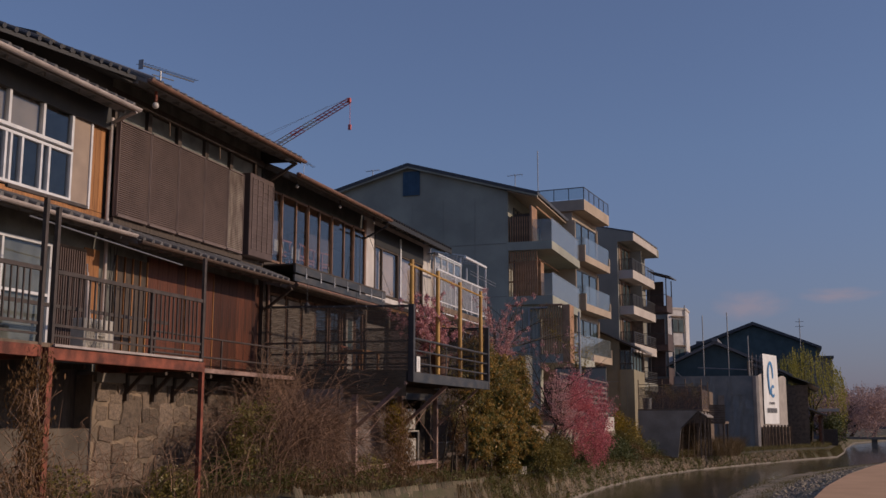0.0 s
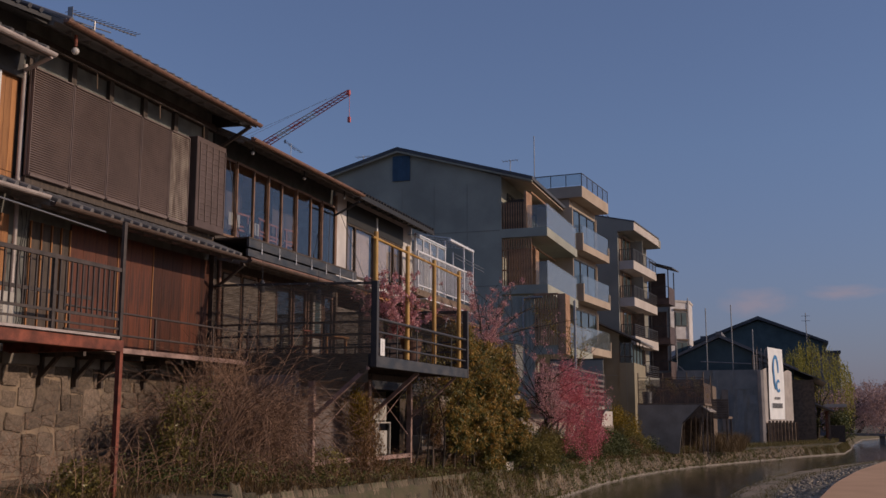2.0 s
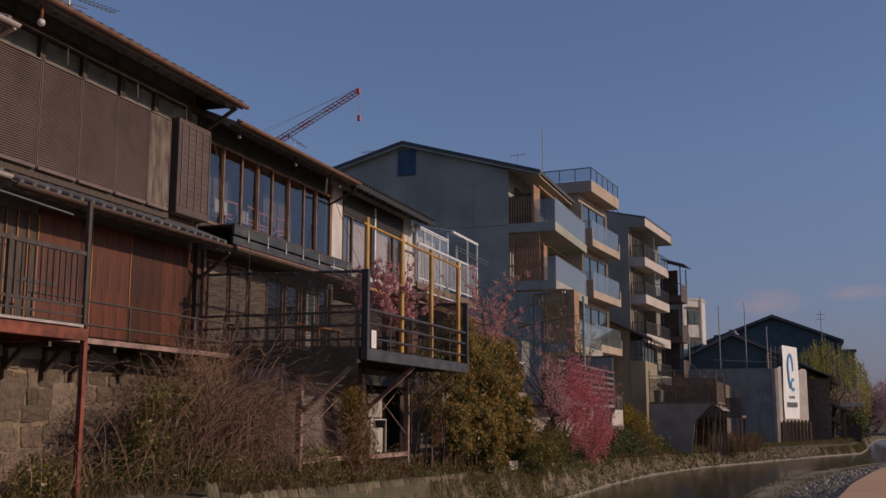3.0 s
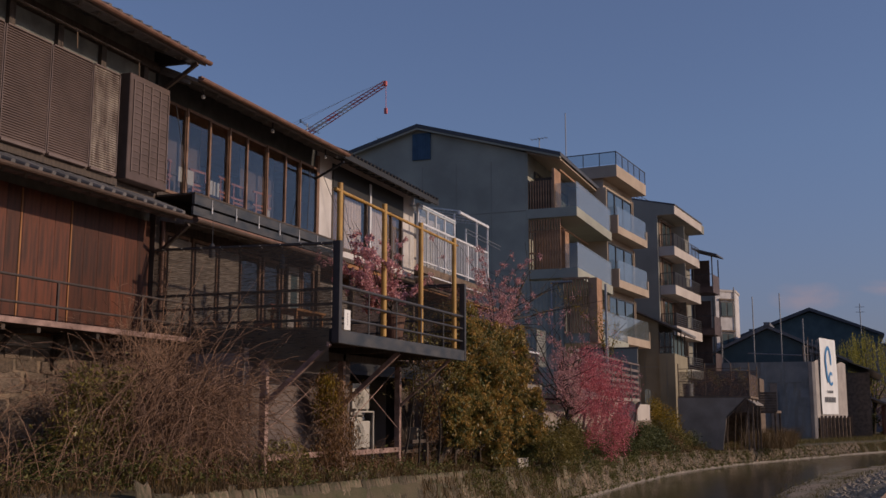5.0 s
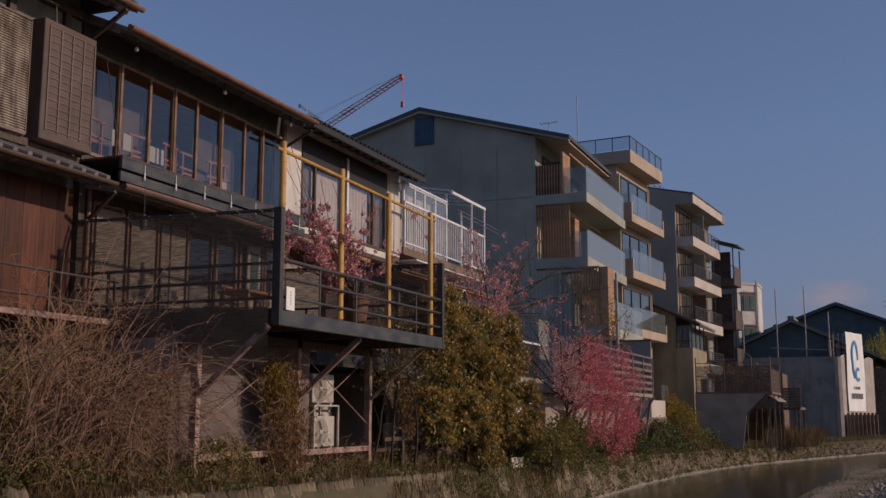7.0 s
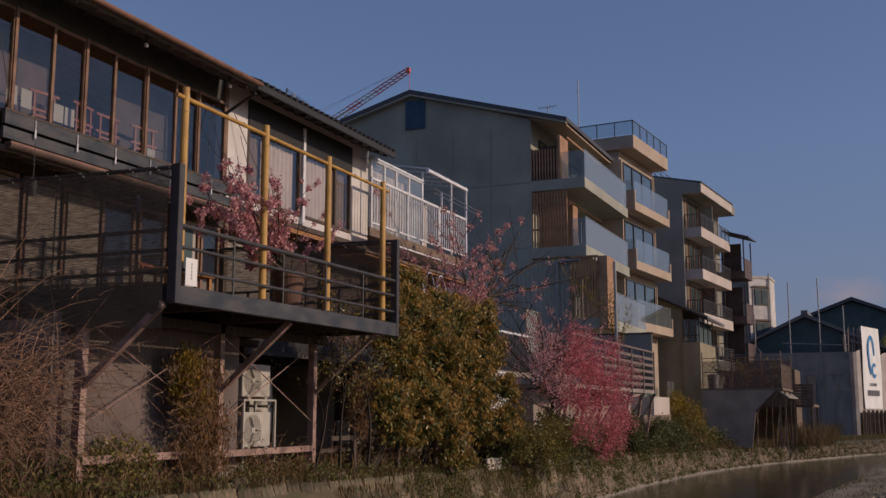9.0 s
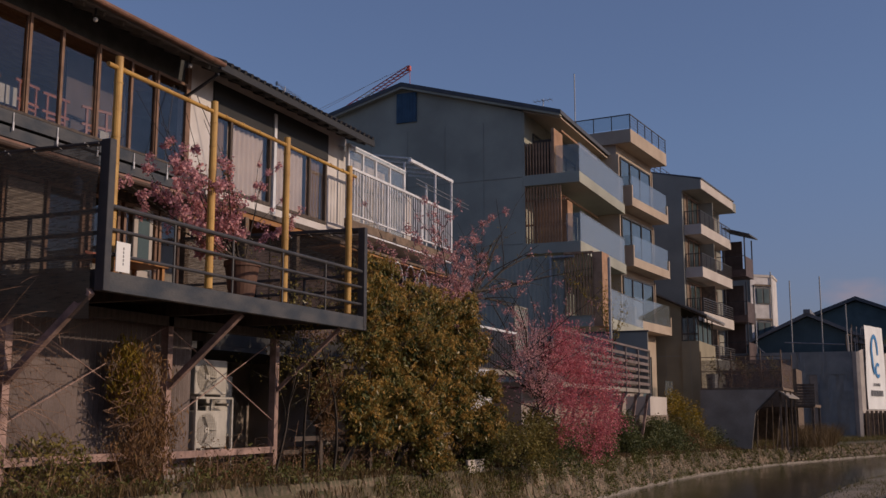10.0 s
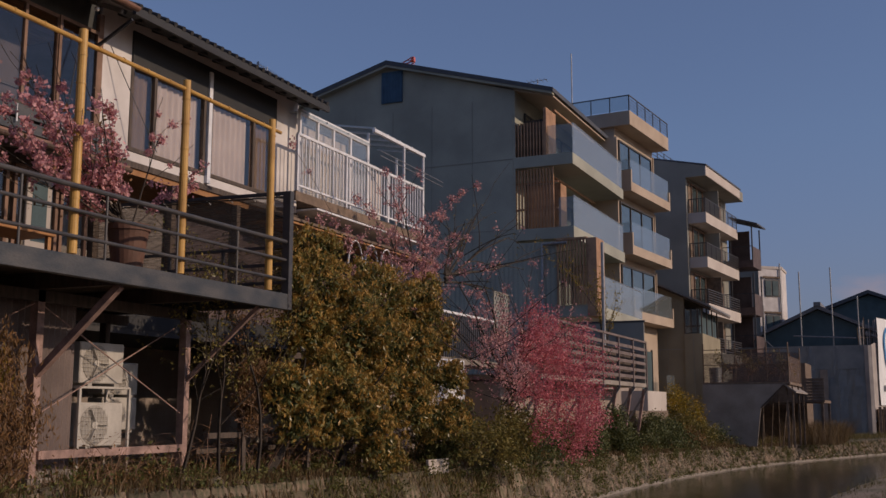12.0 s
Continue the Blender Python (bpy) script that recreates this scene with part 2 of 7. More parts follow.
GALV = mat("galvanised_tube", (0.30, 0.30, 0.31), 0.45, (0.22, 0.22, 0.23), 5, 40, 0.3, 0.05, metal=0.6)
BROWNSCREEN = mat("weathered_brown_screen", (0.17, 0.125, 0.095), 0.85, (0.10, 0.075, 0.058), 3, 50, 0.5, 0.25)
TARP = mat("grey_blue_scaffold_sheet", (0.275, 0.285, 0.285), 0.75, (0.19, 0.205, 0.215), 0.9, 30, 0.35, 0.2)
DIMWOOD = mat("smoke_grey_old_timber", (0.062, 0.064, 0.062), 0.75, (0.045, 0.047, 0.046), 4, 50, 0.5, 0.2)
CARD = mat("cream_card", (0.42, 0.37, 0.33), 0.7, None, 4, 60, 0.1, 0.0)
EAVEWOOD = mat("weathered_eave_board", (0.25, 0.235, 0.22), 0.85, (0.19, 0.175, 0.16), 3, 40, 0.4, 0.2)
# Black timber of the eaves; also painted shade on the board under the terrace.
INKWOOD = mat("ink_black_timber_and_shade", (0.024, 0.024, 0.025), 0.6, (0.034, 0.033, 0.033), 4, 50, 0.4, 0.15)
BANNER = mat("white_banner_cloth", (0.80, 0.80, 0.80), 0.8, (0.72, 0.72, 0.72), 1, 60, 0.1, 0.05)
BANNERBLUE = mat("blue_banner_print", (0.04, 0.22, 0.48), 0.7, None, 2, 40, 0.15, 0.0)
BANNERGREY = mat("grey_banner_print", (0.14, 0.14, 0.15), 0.7, None, 2, 40, 0.15, 0.0)
PAPER = mat("white_notice_board", (0.78, 0.77, 0.75), 0.6, None, 4, 60, 0.1, 0.0)
CRANERED = mat("red_crane_paint", (0.62, 0.15, 0.14), 0.6, (0.5, 0.12, 0.11), 0.3, 5, 0.3, 0.0)
CRANEWHITE = mat("white_crane_paint", (0.6, 0.58, 0.56), 0.6, None, 0.3, 5, 0.2, 0.0)
FARWALL = mat("far_grey_building", (0.15, 0.15, 0.16), 0.9, (0.12, 0.12, 0.13), 0.2, 4, 0.3, 0.0)
PALEWALL = mat("pale_painted_wall", (0.55, 0.49, 0.44), 0.85, (0.46, 0.40, 0.36), 0.5, 30, 0.25, 0.05)
BULBGLASS = mat("clear_bulb_glass", (0.6, 0.56, 0.52), 0.15, None, 4, 40, 0.1, 0.0, spec=0.8)
# Black timber; also stands in for shade in the recess under the houses.
BLACKWOOD = mat("black_stained_timber_and_shade", (0.046, 0.045, 0.046), 0.65, (0.06, 0.056, 0.054), 4, 50, 0.4, 0.15)
SHEDSHEET = mat("dull_grey_shed_sheet", (0.33, 0.285, 0.245), 0.7, (0.24, 0.205, 0.175), 1.2, 30, 0.4, 0.15)
BROWNSTEEL = mat("brown_black_steel", (0.085, 0.064, 0.056), 0.6, (0.05, 0.04, 0.036), 5, 50, 0.5, 0.15)
DARKGUTTER = mat("dull_brown_gutter", (0.13, 0.085, 0.065), 0.6, (0.08, 0.055, 0.045), 4, 50, 0.5, 0.1)
PALESHEET = mat("pale_scaffold_sheet", (0.42, 0.37, 0.34), 0.8, (0.32, 0.285, 0.265), 1.2, 30, 0.35, 0.25)
# Blue-black timber walls; also the painted dark of unlit rooms behind windows.
DARKBLUE = mat("blue_black_timber_and_room_shade", (0.07, 0.11, 0.122), 0.75, (0.052, 0.082, 0.092), 1, 30, 0.4, 0.1)
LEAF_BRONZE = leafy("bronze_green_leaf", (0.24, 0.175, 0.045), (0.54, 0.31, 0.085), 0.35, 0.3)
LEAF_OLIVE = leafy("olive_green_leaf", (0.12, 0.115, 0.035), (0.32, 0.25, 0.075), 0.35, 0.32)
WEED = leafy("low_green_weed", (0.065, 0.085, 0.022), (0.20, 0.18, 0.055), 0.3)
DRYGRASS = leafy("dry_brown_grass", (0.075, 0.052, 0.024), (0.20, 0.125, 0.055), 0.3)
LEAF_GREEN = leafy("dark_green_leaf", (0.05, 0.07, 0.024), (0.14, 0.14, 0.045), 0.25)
LEAF_YELLOW = leafy("yellow_green_leaf", (0.13, 0.115, 0.016), (0.42, 0.26, 0.025), 0.35)
LEAF_RUST = leafy("rusty_dry_leaf", (0.10, 0.06, 0.026), (0.28, 0.145, 0.058), 0.25)
PETAL_DEEP = leafy("deep_pink_blossom", (0.42, 0.085, 0.115), (0.74, 0.28, 0.30), 0.35, 0.7)
PETAL_PALE = leafy("pale_pink_blossom", (0.45, 0.21, 0.22), (0.72, 0.42, 0.40), 0.35, 0.7)
PETAL_POT = leafy("full_pink_blossom", (0.52, 0.23, 0.25), (0.80, 0.45, 0.45), 0.35, 0.7)
PETAL_FAR = leafy("dusty_pink_blossom", (0.34, 0.22, 0.20), (0.50, 0.34, 0.31), 0.3, 0.8)
LEAF_WILLOW = leafy("fresh_willow_leaf", (0.19, 0.185, 0.035), (0.42, 0.36, 0.08), 0.4)
GRASS = leafy("bank_grass_blade", (0.065, 0.068, 0.02), (0.22, 0.165, 0.06), 0.3)
GLASS = glassy("window_glass", (0.86, 0.89, 0.90))
BALGLASS = glassy("milky_balcony_glass", (0.85, 0.9, 0.92), 0.24, 0.05)
CLEARGLASS = glassy("clear_balcony_glass", (0.85, 0.9, 0.92), 0.12, 0.03)
NET = netting("black_brown_shade_net", (0.16, 0.122, 0.082), 0.66)
NETDENSE = netting("folded_shade_net", (0.13, 0.10, 0.066), 0.84)
NETFAR = netting("fine_brown_net", (0.16, 0.11, 0.09), 0.34)


# ---- mesh helpers ----
BASE = {}


def thing(name, label, category, at=(0, 0, 0), rz=0.0, group="", kind="", local=False):
    """An Empty at a thing's base. Its parts are given in world places, or from the base where local."""
    ob = tagged(new(name), label, category, group, kind)
    ob.empty_display_size = 0.2
    ob.matrix_basis = pose(*at, 0, 0, rz)
    BASE[ob] = Matrix() if local else ob.matrix_basis.copy()
    return ob


def part(name, bm, material, parent=None, label="", smooth=False):
    """Links a bmesh as one mesh object under a thing or a part."""
    if parent is not None:
        bm.transform(BASE[parent].inverted())
    me = bpy.data.meshes.new(name)
    bm.to_mesh(me)
    bm.free()
    me.materials.append(material)
    if smooth:
        me.polygons.foreach_set("use_smooth", [True] * len(me.polygons))
    ob = new(name, me)
    if parent is not None:
        ob.parent = parent
        BASE[ob] = BASE[parent]
    return tagged(ob, label) if label else ob


def bx(x0, x1, y0, y1, z0, z1, bm=None, bevel=0.0):
    """A box between two corners, added to bm."""
    out = bm if bm is not None else bmesh.new()
    x0, x1, y0, y1, z0, z1 = min(x0, x1), max(x0, x1), min(y0, y1), max(y0, y1), min(z0, z1), max(z0, z1)
    v = [out.verts.new((x, y, z)) for z in (z0, z1) for x, y in ((x0, y0), (x1, y0), (x1, y1), (x0, y1))]
    fs = [out.faces.new([v[i] for i in q]) for q in ((3, 2, 1, 0), (4, 5, 6, 7), (0, 1, 5, 4), (1, 2, 6, 5), (2, 3, 7, 6), (3, 0, 4, 7))]
    if bevel:
        bmesh.ops.bevel(out, geom=list({e for f in fs for e in f.edges}), offset=bevel, segments=1, affect="EDGES")
    return out


def rod(a, b, r, bm=None, n=8, r2=None):
    """A round bar from a to b."""
    out = bm if bm is not None else bmesh.new()
    a, b = Vector(a), Vector(b)
    q = (b - a).to_track_quat("Z", "Y").to_matrix()
    rings = []
    for c, rad in ((a, r), (b, r if r2 is None else r2)):
        rings.append([out.verts.new(c + q @ Vector((rad * math.cos(2 * math.pi * k / n), rad * math.sin(2 * math.pi * k / n), 0))) for k in range(n)])
    for k in range(n):
        out.faces.new((rings[0][k], rings[0][(k + 1) % n], rings[1][(k + 1) % n], rings[1][k]))
    out.faces.new(rings[0][::-1]), out.faces.new(rings[1])
    return out


def bar(a, b, w, h, bm=None):
    """A flat-sided bar from a to b, w across and h high."""
    out = bm if bm is not None else bmesh.new()
    a, b = Vector(a), Vector(b)
    d = (b - a).normalized()
    up = Vector((0, 0, 1)) if abs(d.z) < 0.95 else Vector((1, 0, 0))
    s = d.cross(up).normalized()
    u = s.cross(d)
    v = [out.verts.new(c + s * i * w / 2 + u * j * h / 2) for c in (a, b) for i, j in ((-1, -1), (1, -1), (1, 1), (-1, 1))]
    for q in ((3, 2, 1, 0), (4, 5, 6, 7), (0, 1, 5, 4), (1, 2, 6, 5), (2, 3, 7, 6), (3, 0, 4, 7)):
        out.faces.new([v[i] for i in q])
    return out


def prism(outline, axis, lo, hi, bm=None):
    """Extrudes an outline of (u, v) pairs along x, y or z."""
    out = bm if bm is not None else bmesh.new()
    place = {"x": lambda u, v, w: (w, u, v), "y": lambda u, v, w: (u, w, v), "z": lambda u, v, w: (u, v, w)}[axis]
    rings = [[out.verts.new(place(u, v, w)) for u, v in outline] for w in (lo, hi)]
    n = len(outline)
    for k in range(n):
        out.faces.new((rings[0][k], rings[0][(k + 1) % n], rings[1][(k + 1) % n], rings[1][k]))
    out.faces.new(rings[0][::-1]), out.faces.new(rings[1])
    bmesh.ops.recalc_face_normals(out, faces=out.faces[:])
    return out


def tubes(paths, sides=4):
    """Tapered tubes along many paths of (point, radius), as one bmesh."""
    verts, faces = [], []
    for path in paths:
        base = len(verts)
        for i, (p, r) in enumerate(path):
            d = (path[min(i + 1, len(path) - 1)][0] - path[max(i - 1, 0)][0]).normalized()
            s = d.orthogonal().normalized()
            u = d.cross(s)
            for k in range(sides):
                a = 2 * math.pi * k / sides
                verts.append(p + (s * math.cos(a) + u * math.sin(a)) * r)
        for i in range(len(path) - 1):
            for k in range(sides):
                k2 = (k + 1) % sides
                faces.append((base + i * sides + k, base + i * sides + k2, base + (i + 1) * sides + k2, base + (i + 1) * sides + k))
    me = bpy.data.meshes.new("tmp")
    me.from_pydata(verts, [], faces)
    bm = bmesh.new()
    bm.from_mesh(me)
    bpy.data.meshes.remove(me)
    return bm


def leaf_cloud(name, points, size, material, parent=None, label="", long=1.8, droop=0.0, seed=1):
    """Many small folded leaves at the points given, as one mesh."""
    rng = np.random.default_rng(seed)
    p = np.asarray(points, float)
    if parent is not None:
        inv = np.array(BASE[parent].inverted())
        p = p @ inv[:3, :3].T + inv[:3, 3]
    n = len(p)
    a = rng.normal(size=(n, 3))
    a[:, 2] -= droop
    a /= np.linalg.norm(a, axis=1)[:, None]
    b = np.cross(a, rng.normal(size=(n, 3)))
    b /= np.linalg.norm(b, axis=1)[:, None]
    c = np.cross(a, b)
    s = size * rng.uniform(0.6, 1.3, n)[:, None]
    v = np.stack([p - a * s * long / 2, p + b * s * 0.5 + c * s * 0.15, p + a * s * long / 2, p - b * s * 0.5 + c * s * 0.15], 1).reshape(-1, 3)
    me = bpy.data.meshes.new(name)
    i = np.arange(n)[:, None] * 4
    me.from_pydata(v.tolist(), [], np.concatenate([i + [0, 1, 2], i + [0, 2, 3]], 0).tolist())
    me.materials.append(material)
    ob = new(name, me)
    if parent is not None:
        ob.parent = parent
        BASE[ob] = BASE[parent]
    return tagged(ob, label) if label else ob


def blob_points(blobs, n, seed, hollow=0.55):
    """Points near the skins of ragged blobs (x, y, z, rx, ry, rz)."""
    rng = np.random.default_rng(seed)
    w = np.array([b[3] * b[4] + b[4] * b[5] + b[3] * b[5] for b in blobs])
    out = []
    for b, k in zip(blobs, (n * w / w.sum()).astype(int)):
        d = rng.normal(size=(k, 3))
        d /= np.linalg.norm(d, axis=1)[:, None]
        r = hollow + (1 - hollow) * rng.random(k) ** 0.6
        out.append(np.array(b[:3]) + d * r[:, None] * np.array(b[3:6]))
    return np.concatenate(out)


def limbs(base, top, r, n, spread, seed, levels=3, sag=0.0):
    """Trunk and branching limbs as paths, and the tips' places."""
    rng = random.Random(seed)
    paths, tips = [], []

    def grow(p, d, length, rad, level):
        path, q = [], p.copy()
        steps = 5
        for i in range(steps + 1):
            path.append((q.copy(), max(rad * (1 - 0.6 * i / steps), 0.004)))
            d = (d + Vector((rng.uniform(-1, 1), rng.uniform(-1, 1), rng.uniform(-0.6, 0.8) - sag * level)) * 0.16).normalized()
            q = q + d * length / steps
        paths.append(path)
        if level >= levels:
            tips.extend([c for c, _ in path[1:]])
            return
        for k in range(n):
            at, rr = path[2 + k % (steps - 1)]
            side = Vector((rng.uniform(-1, 1), rng.uniform(-1, 1), rng.uniform(-0.1, 0.7))).normalized()
            grow(at, (d * (1 - spread) + side * spread).normalized(), length * rng.uniform(0.5, 0.75), rr * 0.6, level + 1)

    axis = Vector(top) - Vector(base)
    grow(Vector(base), axis.normalized(), axis.length, r, 1)
    return paths, tips


def scatter(tips, n, spread, seed):
    rng = np.random.default_rng(seed)
    t = np.array([tuple(p) for p in tips])
    return t[rng.integers(0, len(t), n)] + rng.normal(size=(n, 3)) * spread


def puffs(tips, n, each, spread, seed):
    """Tight balls of petals round some of the tips."""
    rng = np.random.default_rng(seed)
    t = np.array([tuple(p) for p in tips])
    c = t[rng.integers(0, len(t), n)] + rng.normal(size=(n, 3)) * 0.03
    return (c[:, None, :] + rng.normal(size=(n, each, 3)) * spread).reshape(-1, 3)

# ---- ground, river and path ----
BANK = [(-8.9, -20), (-8.9, 20), (-8.9, 40), (-8.9, 50), (-8.5, 57), (-7.7, 63), (-6.4, 69), (-4.6, 75), (-2.4, 82), (0.2, 90), (3.2, 98), (4.4, 112), (5.4, 130), (8, 160), (20, 205), (60, 300)]
SHORE = [(-2.7, -20), (-2.7, 20), (-2.6, 40), (-2.4, 47), (-1.7, 56), (0.4, 66), (3.2, 76), (7.4, 87), (13, 100), (21, 115), (33, 132), (60, 160), (110, 205), (220, 300)]
TRACK = [(-1.2, -20), (-1.2, 12), (-0.3, 22), (0.5, 31), (1.0, 37), (2.06, 45.4), (3.5, 54), (5.2, 62), (8.6, 73), (14, 86), (22, 101), (34, 119), (60, 147), (110, 192), (220, 287)]


def along(line, y):
    return float(np.interp(y, [p[1] for p in line], [p[0] for p in line]))


def bank_top(y):
    return float(np.interp(y, [-20, 20, 57, 70, 400], [0.1, 0.08, -0.62, -0.75, -0.75]))


def track_top(y):
    return float(np.interp(y, [-20, 0, 16, 40, 400], [0.0, 0.0, -0.57, -0.62, -0.62]))


WATER_Z = -1.6
steps_y = [-20 + 4 * k for k in range(9)] + [16 + 2 * k for k in range(50)] + [118, 124, 132, 145, 160, 180, 205, 250, 300]


def strip(name, cols, material, label, category, kind="structure", rough=0.0, seed=3):
    """A sheet through rows of points, one row for each y of the plan."""
    rng = random.Random(seed)
    bm = bmesh.new()
    rows = []
    for y in steps_y:
        row = []
        for k, (x, z) in enumerate(cols(y)):
            row.append(bm.verts.new((x, y, z + (rng.uniform(-rough, rough) if 0 < k < len(cols(y)) - 1 else 0))))
        rows.append(row)
    for a, b in zip(rows, rows[1:]):
        for k in range(len(a) - 1):
            bm.faces.new((a[k], a[k + 1], b[k + 1], b[k]))
    return tagged(part(name, bm, material), label, category, kind=kind)


ground_bm = bmesh.new()
bmesh.ops.create_grid(ground_bm, x_segments=8, y_segments=8, size=3000)
bmesh.ops.translate(ground_bm, verts=ground_bm.verts[:], vec=(0, 0, -2.4))
tagged(part("ground", ground_bm, EARTH), "dull brown land reaching to the horizon", "ground", kind="structure")
water_mat = mat("dark_river_water", (0.045, 0.04, 0.026), 0.09, (0.06, 0.052, 0.034), 0.6, 5, 0.4, 0.3, stretch=(2.2, 0.7, 1), spec=0.6)
strip("water", lambda y: [(along(BANK, y) - 0.5, WATER_Z), (along(SHORE, y) + 2.0, WATER_Z)], water_mat, "dark shallow river with slow ripples", "river")
strip("bank_ground", lambda y: [(-400, bank_top(y)), (-60, bank_top(y)), (-14, bank_top(y) + 0.05), (-11.5, bank_top(y) + 0.22), (along(BANK, y) - 1.2, bank_top(y) + 0.08), (along(BANK, y) - 0.02, bank_top(y) - 0.06)],
      EARTH, "brown earth with dead leaves behind the river wall", "ground", rough=0.05)
strip("bank_wall", lambda y: [(along(BANK, y) - 0.06, bank_top(y) - 0.05), (along(BANK, y) + 0.10, bank_top(y) - 0.25), (along(BANK, y) + 0.42, -1.55), (along(BANK, y) + 0.44, -2.2)],
      EARTH, "battered retaining wall of mossy field stones", "river wall")
strip("bank_footing", lambda y: [(along(BANK, y) + 0.36, -1.50), (along(BANK, y) + 0.50, -1.51), (along(BANK, y) + 0.52, -1.9)], CEMENT, "pale cement footing at the water line", "footing")
strip("shore", lambda y: [(along(SHORE, y) - 0.4, -1.75), (along(SHORE, y), -1.58), (along(SHORE, y) + 0.5, -1.45), (max(along(SHORE, y) + 0.8, along(TRACK, y) - 1.6), -1.25), (along(TRACK, y) - 0.7, track_top(y) - 0.22), (along(TRACK, y) + 0.05, track_top(y) - 0.03)],
      SILT, "silty riverside slope with patchy grass", "shore", rough=0.05)
strip("path", lambda y: [(along(TRACK, y), track_top(y)), (along(TRACK, y) + 0.02, track_top(y) + 0.03), (along(TRACK, y) + 5.5, track_top(y) + 0.05)], PATHSAND, "packed sandy riverside footpath", "path")
strip("verge", lambda y: [(along(TRACK, y) + 5.5, track_top(y) + 0.04), (along(TRACK, y) + 12, track_top(y) + 0.6), (along(TRACK, y) + 20, track_top(y) + 2.5), (along(TRACK, y) + 600, track_top(y) + 2.5)], EARTH, "grassy slope beside the footpath", "ground", rough=0.08)


def eave_roof(owner, x_lip, x_back, y0, y1, z_lip, rise, tile_pitch=0.27, gutter=COPPER, overhang=0.9, tile=TILE):
    """A tiled lean of roof above one eave: slab, rafters, tile ends and gutter."""
    dz = (x_lip - x_back) * rise
    part("roof", prism([(x_lip, z_lip), (x_back, z_lip + dz), (x_back, z_lip + dz + 0.12), (x_lip, z_lip + 0.07)], "y", y0, y1), INKWOOD if tile is INKWOOD else EAVEWOOD, owner)
    if tile_pitch:
        n = int((y1 - y0) / tile_pitch)
        me = None
        for k in range(n):
            y = y0 + (k + 0.5) * (y1 - y0) / n
            if me is None:
                bm = rod((x_lip + 0.06, 0, z_lip + 0.115), (x_lip - 1.6, 0, z_lip + 0.115 + 1.66 * rise), 0.045, n=10)
                prism([(-tile_pitch / 2, z_lip + 0.07), (tile_pitch / 2, z_lip + 0.07), (tile_pitch / 2, z_lip + 0.10), (0.03, z_lip + 0.085), (-tile_pitch / 2, z_lip + 0.10)], "x", x_lip - 0.4, x_lip + 0.04, bm)
                ob = part("roof_tile", bm, tile, owner)
                me = ob.data
            else:
                ob = new("roof_tile", me)
                ob.parent = owner
            ob.location.y = y
        bm = prism([(x_lip, z_lip + 0.08), (x_back, z_lip + dz + 0.12), (x_back, z_lip + dz + 0.16), (x_lip, z_lip + 0.105)], "y", y0, y1)
        part("roof_covering", bm, tile, owner)
    n = int((y1 - y0) / 0.45)
    first = part("rafter", bar((x_lip - 0.2, 0, z_lip + 0.035), (x_lip - overhang - 0.15, 0, z_lip - 0.04 + (overhang + 0.12) * rise), 0.05, 0.07), INKWOOD if tile is INKWOOD else EAVEWOOD, owner)
    for k in range(n + 1):
        ob = first if k == 0 else new("rafter", first.data)
        ob.parent = owner
        ob.location.y = y0 + 0.03 + k * (y1 - y0 - 0.06) / n
    if gutter:
        prof = [(x_lip + 0.08 + 0.065 * math.cos(a), z_lip + 0.07 + 0.065 * math.sin(a)) for a in [math.pi + math.pi * k / 6 for k in range(7)]]
        part("gutter", prism(prof, "y", y0 - 0.03, y1 + 0.03), gutter, owner, "half-round gutter along the eave", smooth=False)


def boards(owner, name, material, x, y0, y1, z0, z1, width, thick=0.02, gap=0.006):
    """Upright boards, each a piece, sharing one mesh."""
    n = max(1, round((y1 - y0) / width))
    w = (y1 - y0) / n
    first = part(name, bx(x, x + thick, gap / 2, w - gap / 2, z0, z1), material, owner)
    first.location.y = y0
    for k in range(1, n):
        ob = new(name, first.data)
        ob.parent = owner
        ob.location = (0, y0 + k * w, 0)


def window(owner, x, y0, y1, z0, z1, bars_y=(), bars_z=(), material=FRAMEWOOD, width=0.05, depth=0.07, pane=GLASS, name="window"):
    """A framed window: outer frame, mullions, and one pane in each field."""
    bm = bmesh.new()
    bx(x - depth / 2, x + depth / 2, y0, y1, z0, z0 + width, bm), bx(x - depth / 2, x + depth / 2, y0, y1, z1 - width, z1, bm)
    for y in (y0 + width / 2, y1 - width / 2):
        bx(x - depth / 2 + 0.002, x + depth / 2 - 0.002, y - width / 2, y + width / 2, z0 + width, z1 - width, bm)
    for y in bars_y:
        bx(x - depth / 2 + 0.004, x + depth / 2 - 0.004, y - width / 2, y + width / 2, z0 + width, z1 - width, bm)
    ys = [y0, *bars_y, y1]
    for z in bars_z:
        for a, b in zip(ys, ys[1:]):
            bx(x - depth / 2 + 0.008, x + depth / 2 - 0.008, a + width / 2, b - width / 2, z - width / 2, z + width / 2, bm)
    w = part(name, bm, material, owner)
    for a, b in zip(ys, ys[1:]):
        p = part("pane", bx(x - 0.012, x - 0.006, a + 0.01, b - 0.01, z0 + 0.01, z1 - 0.01), pane, w)
        p.visible_shadow = False
    return w


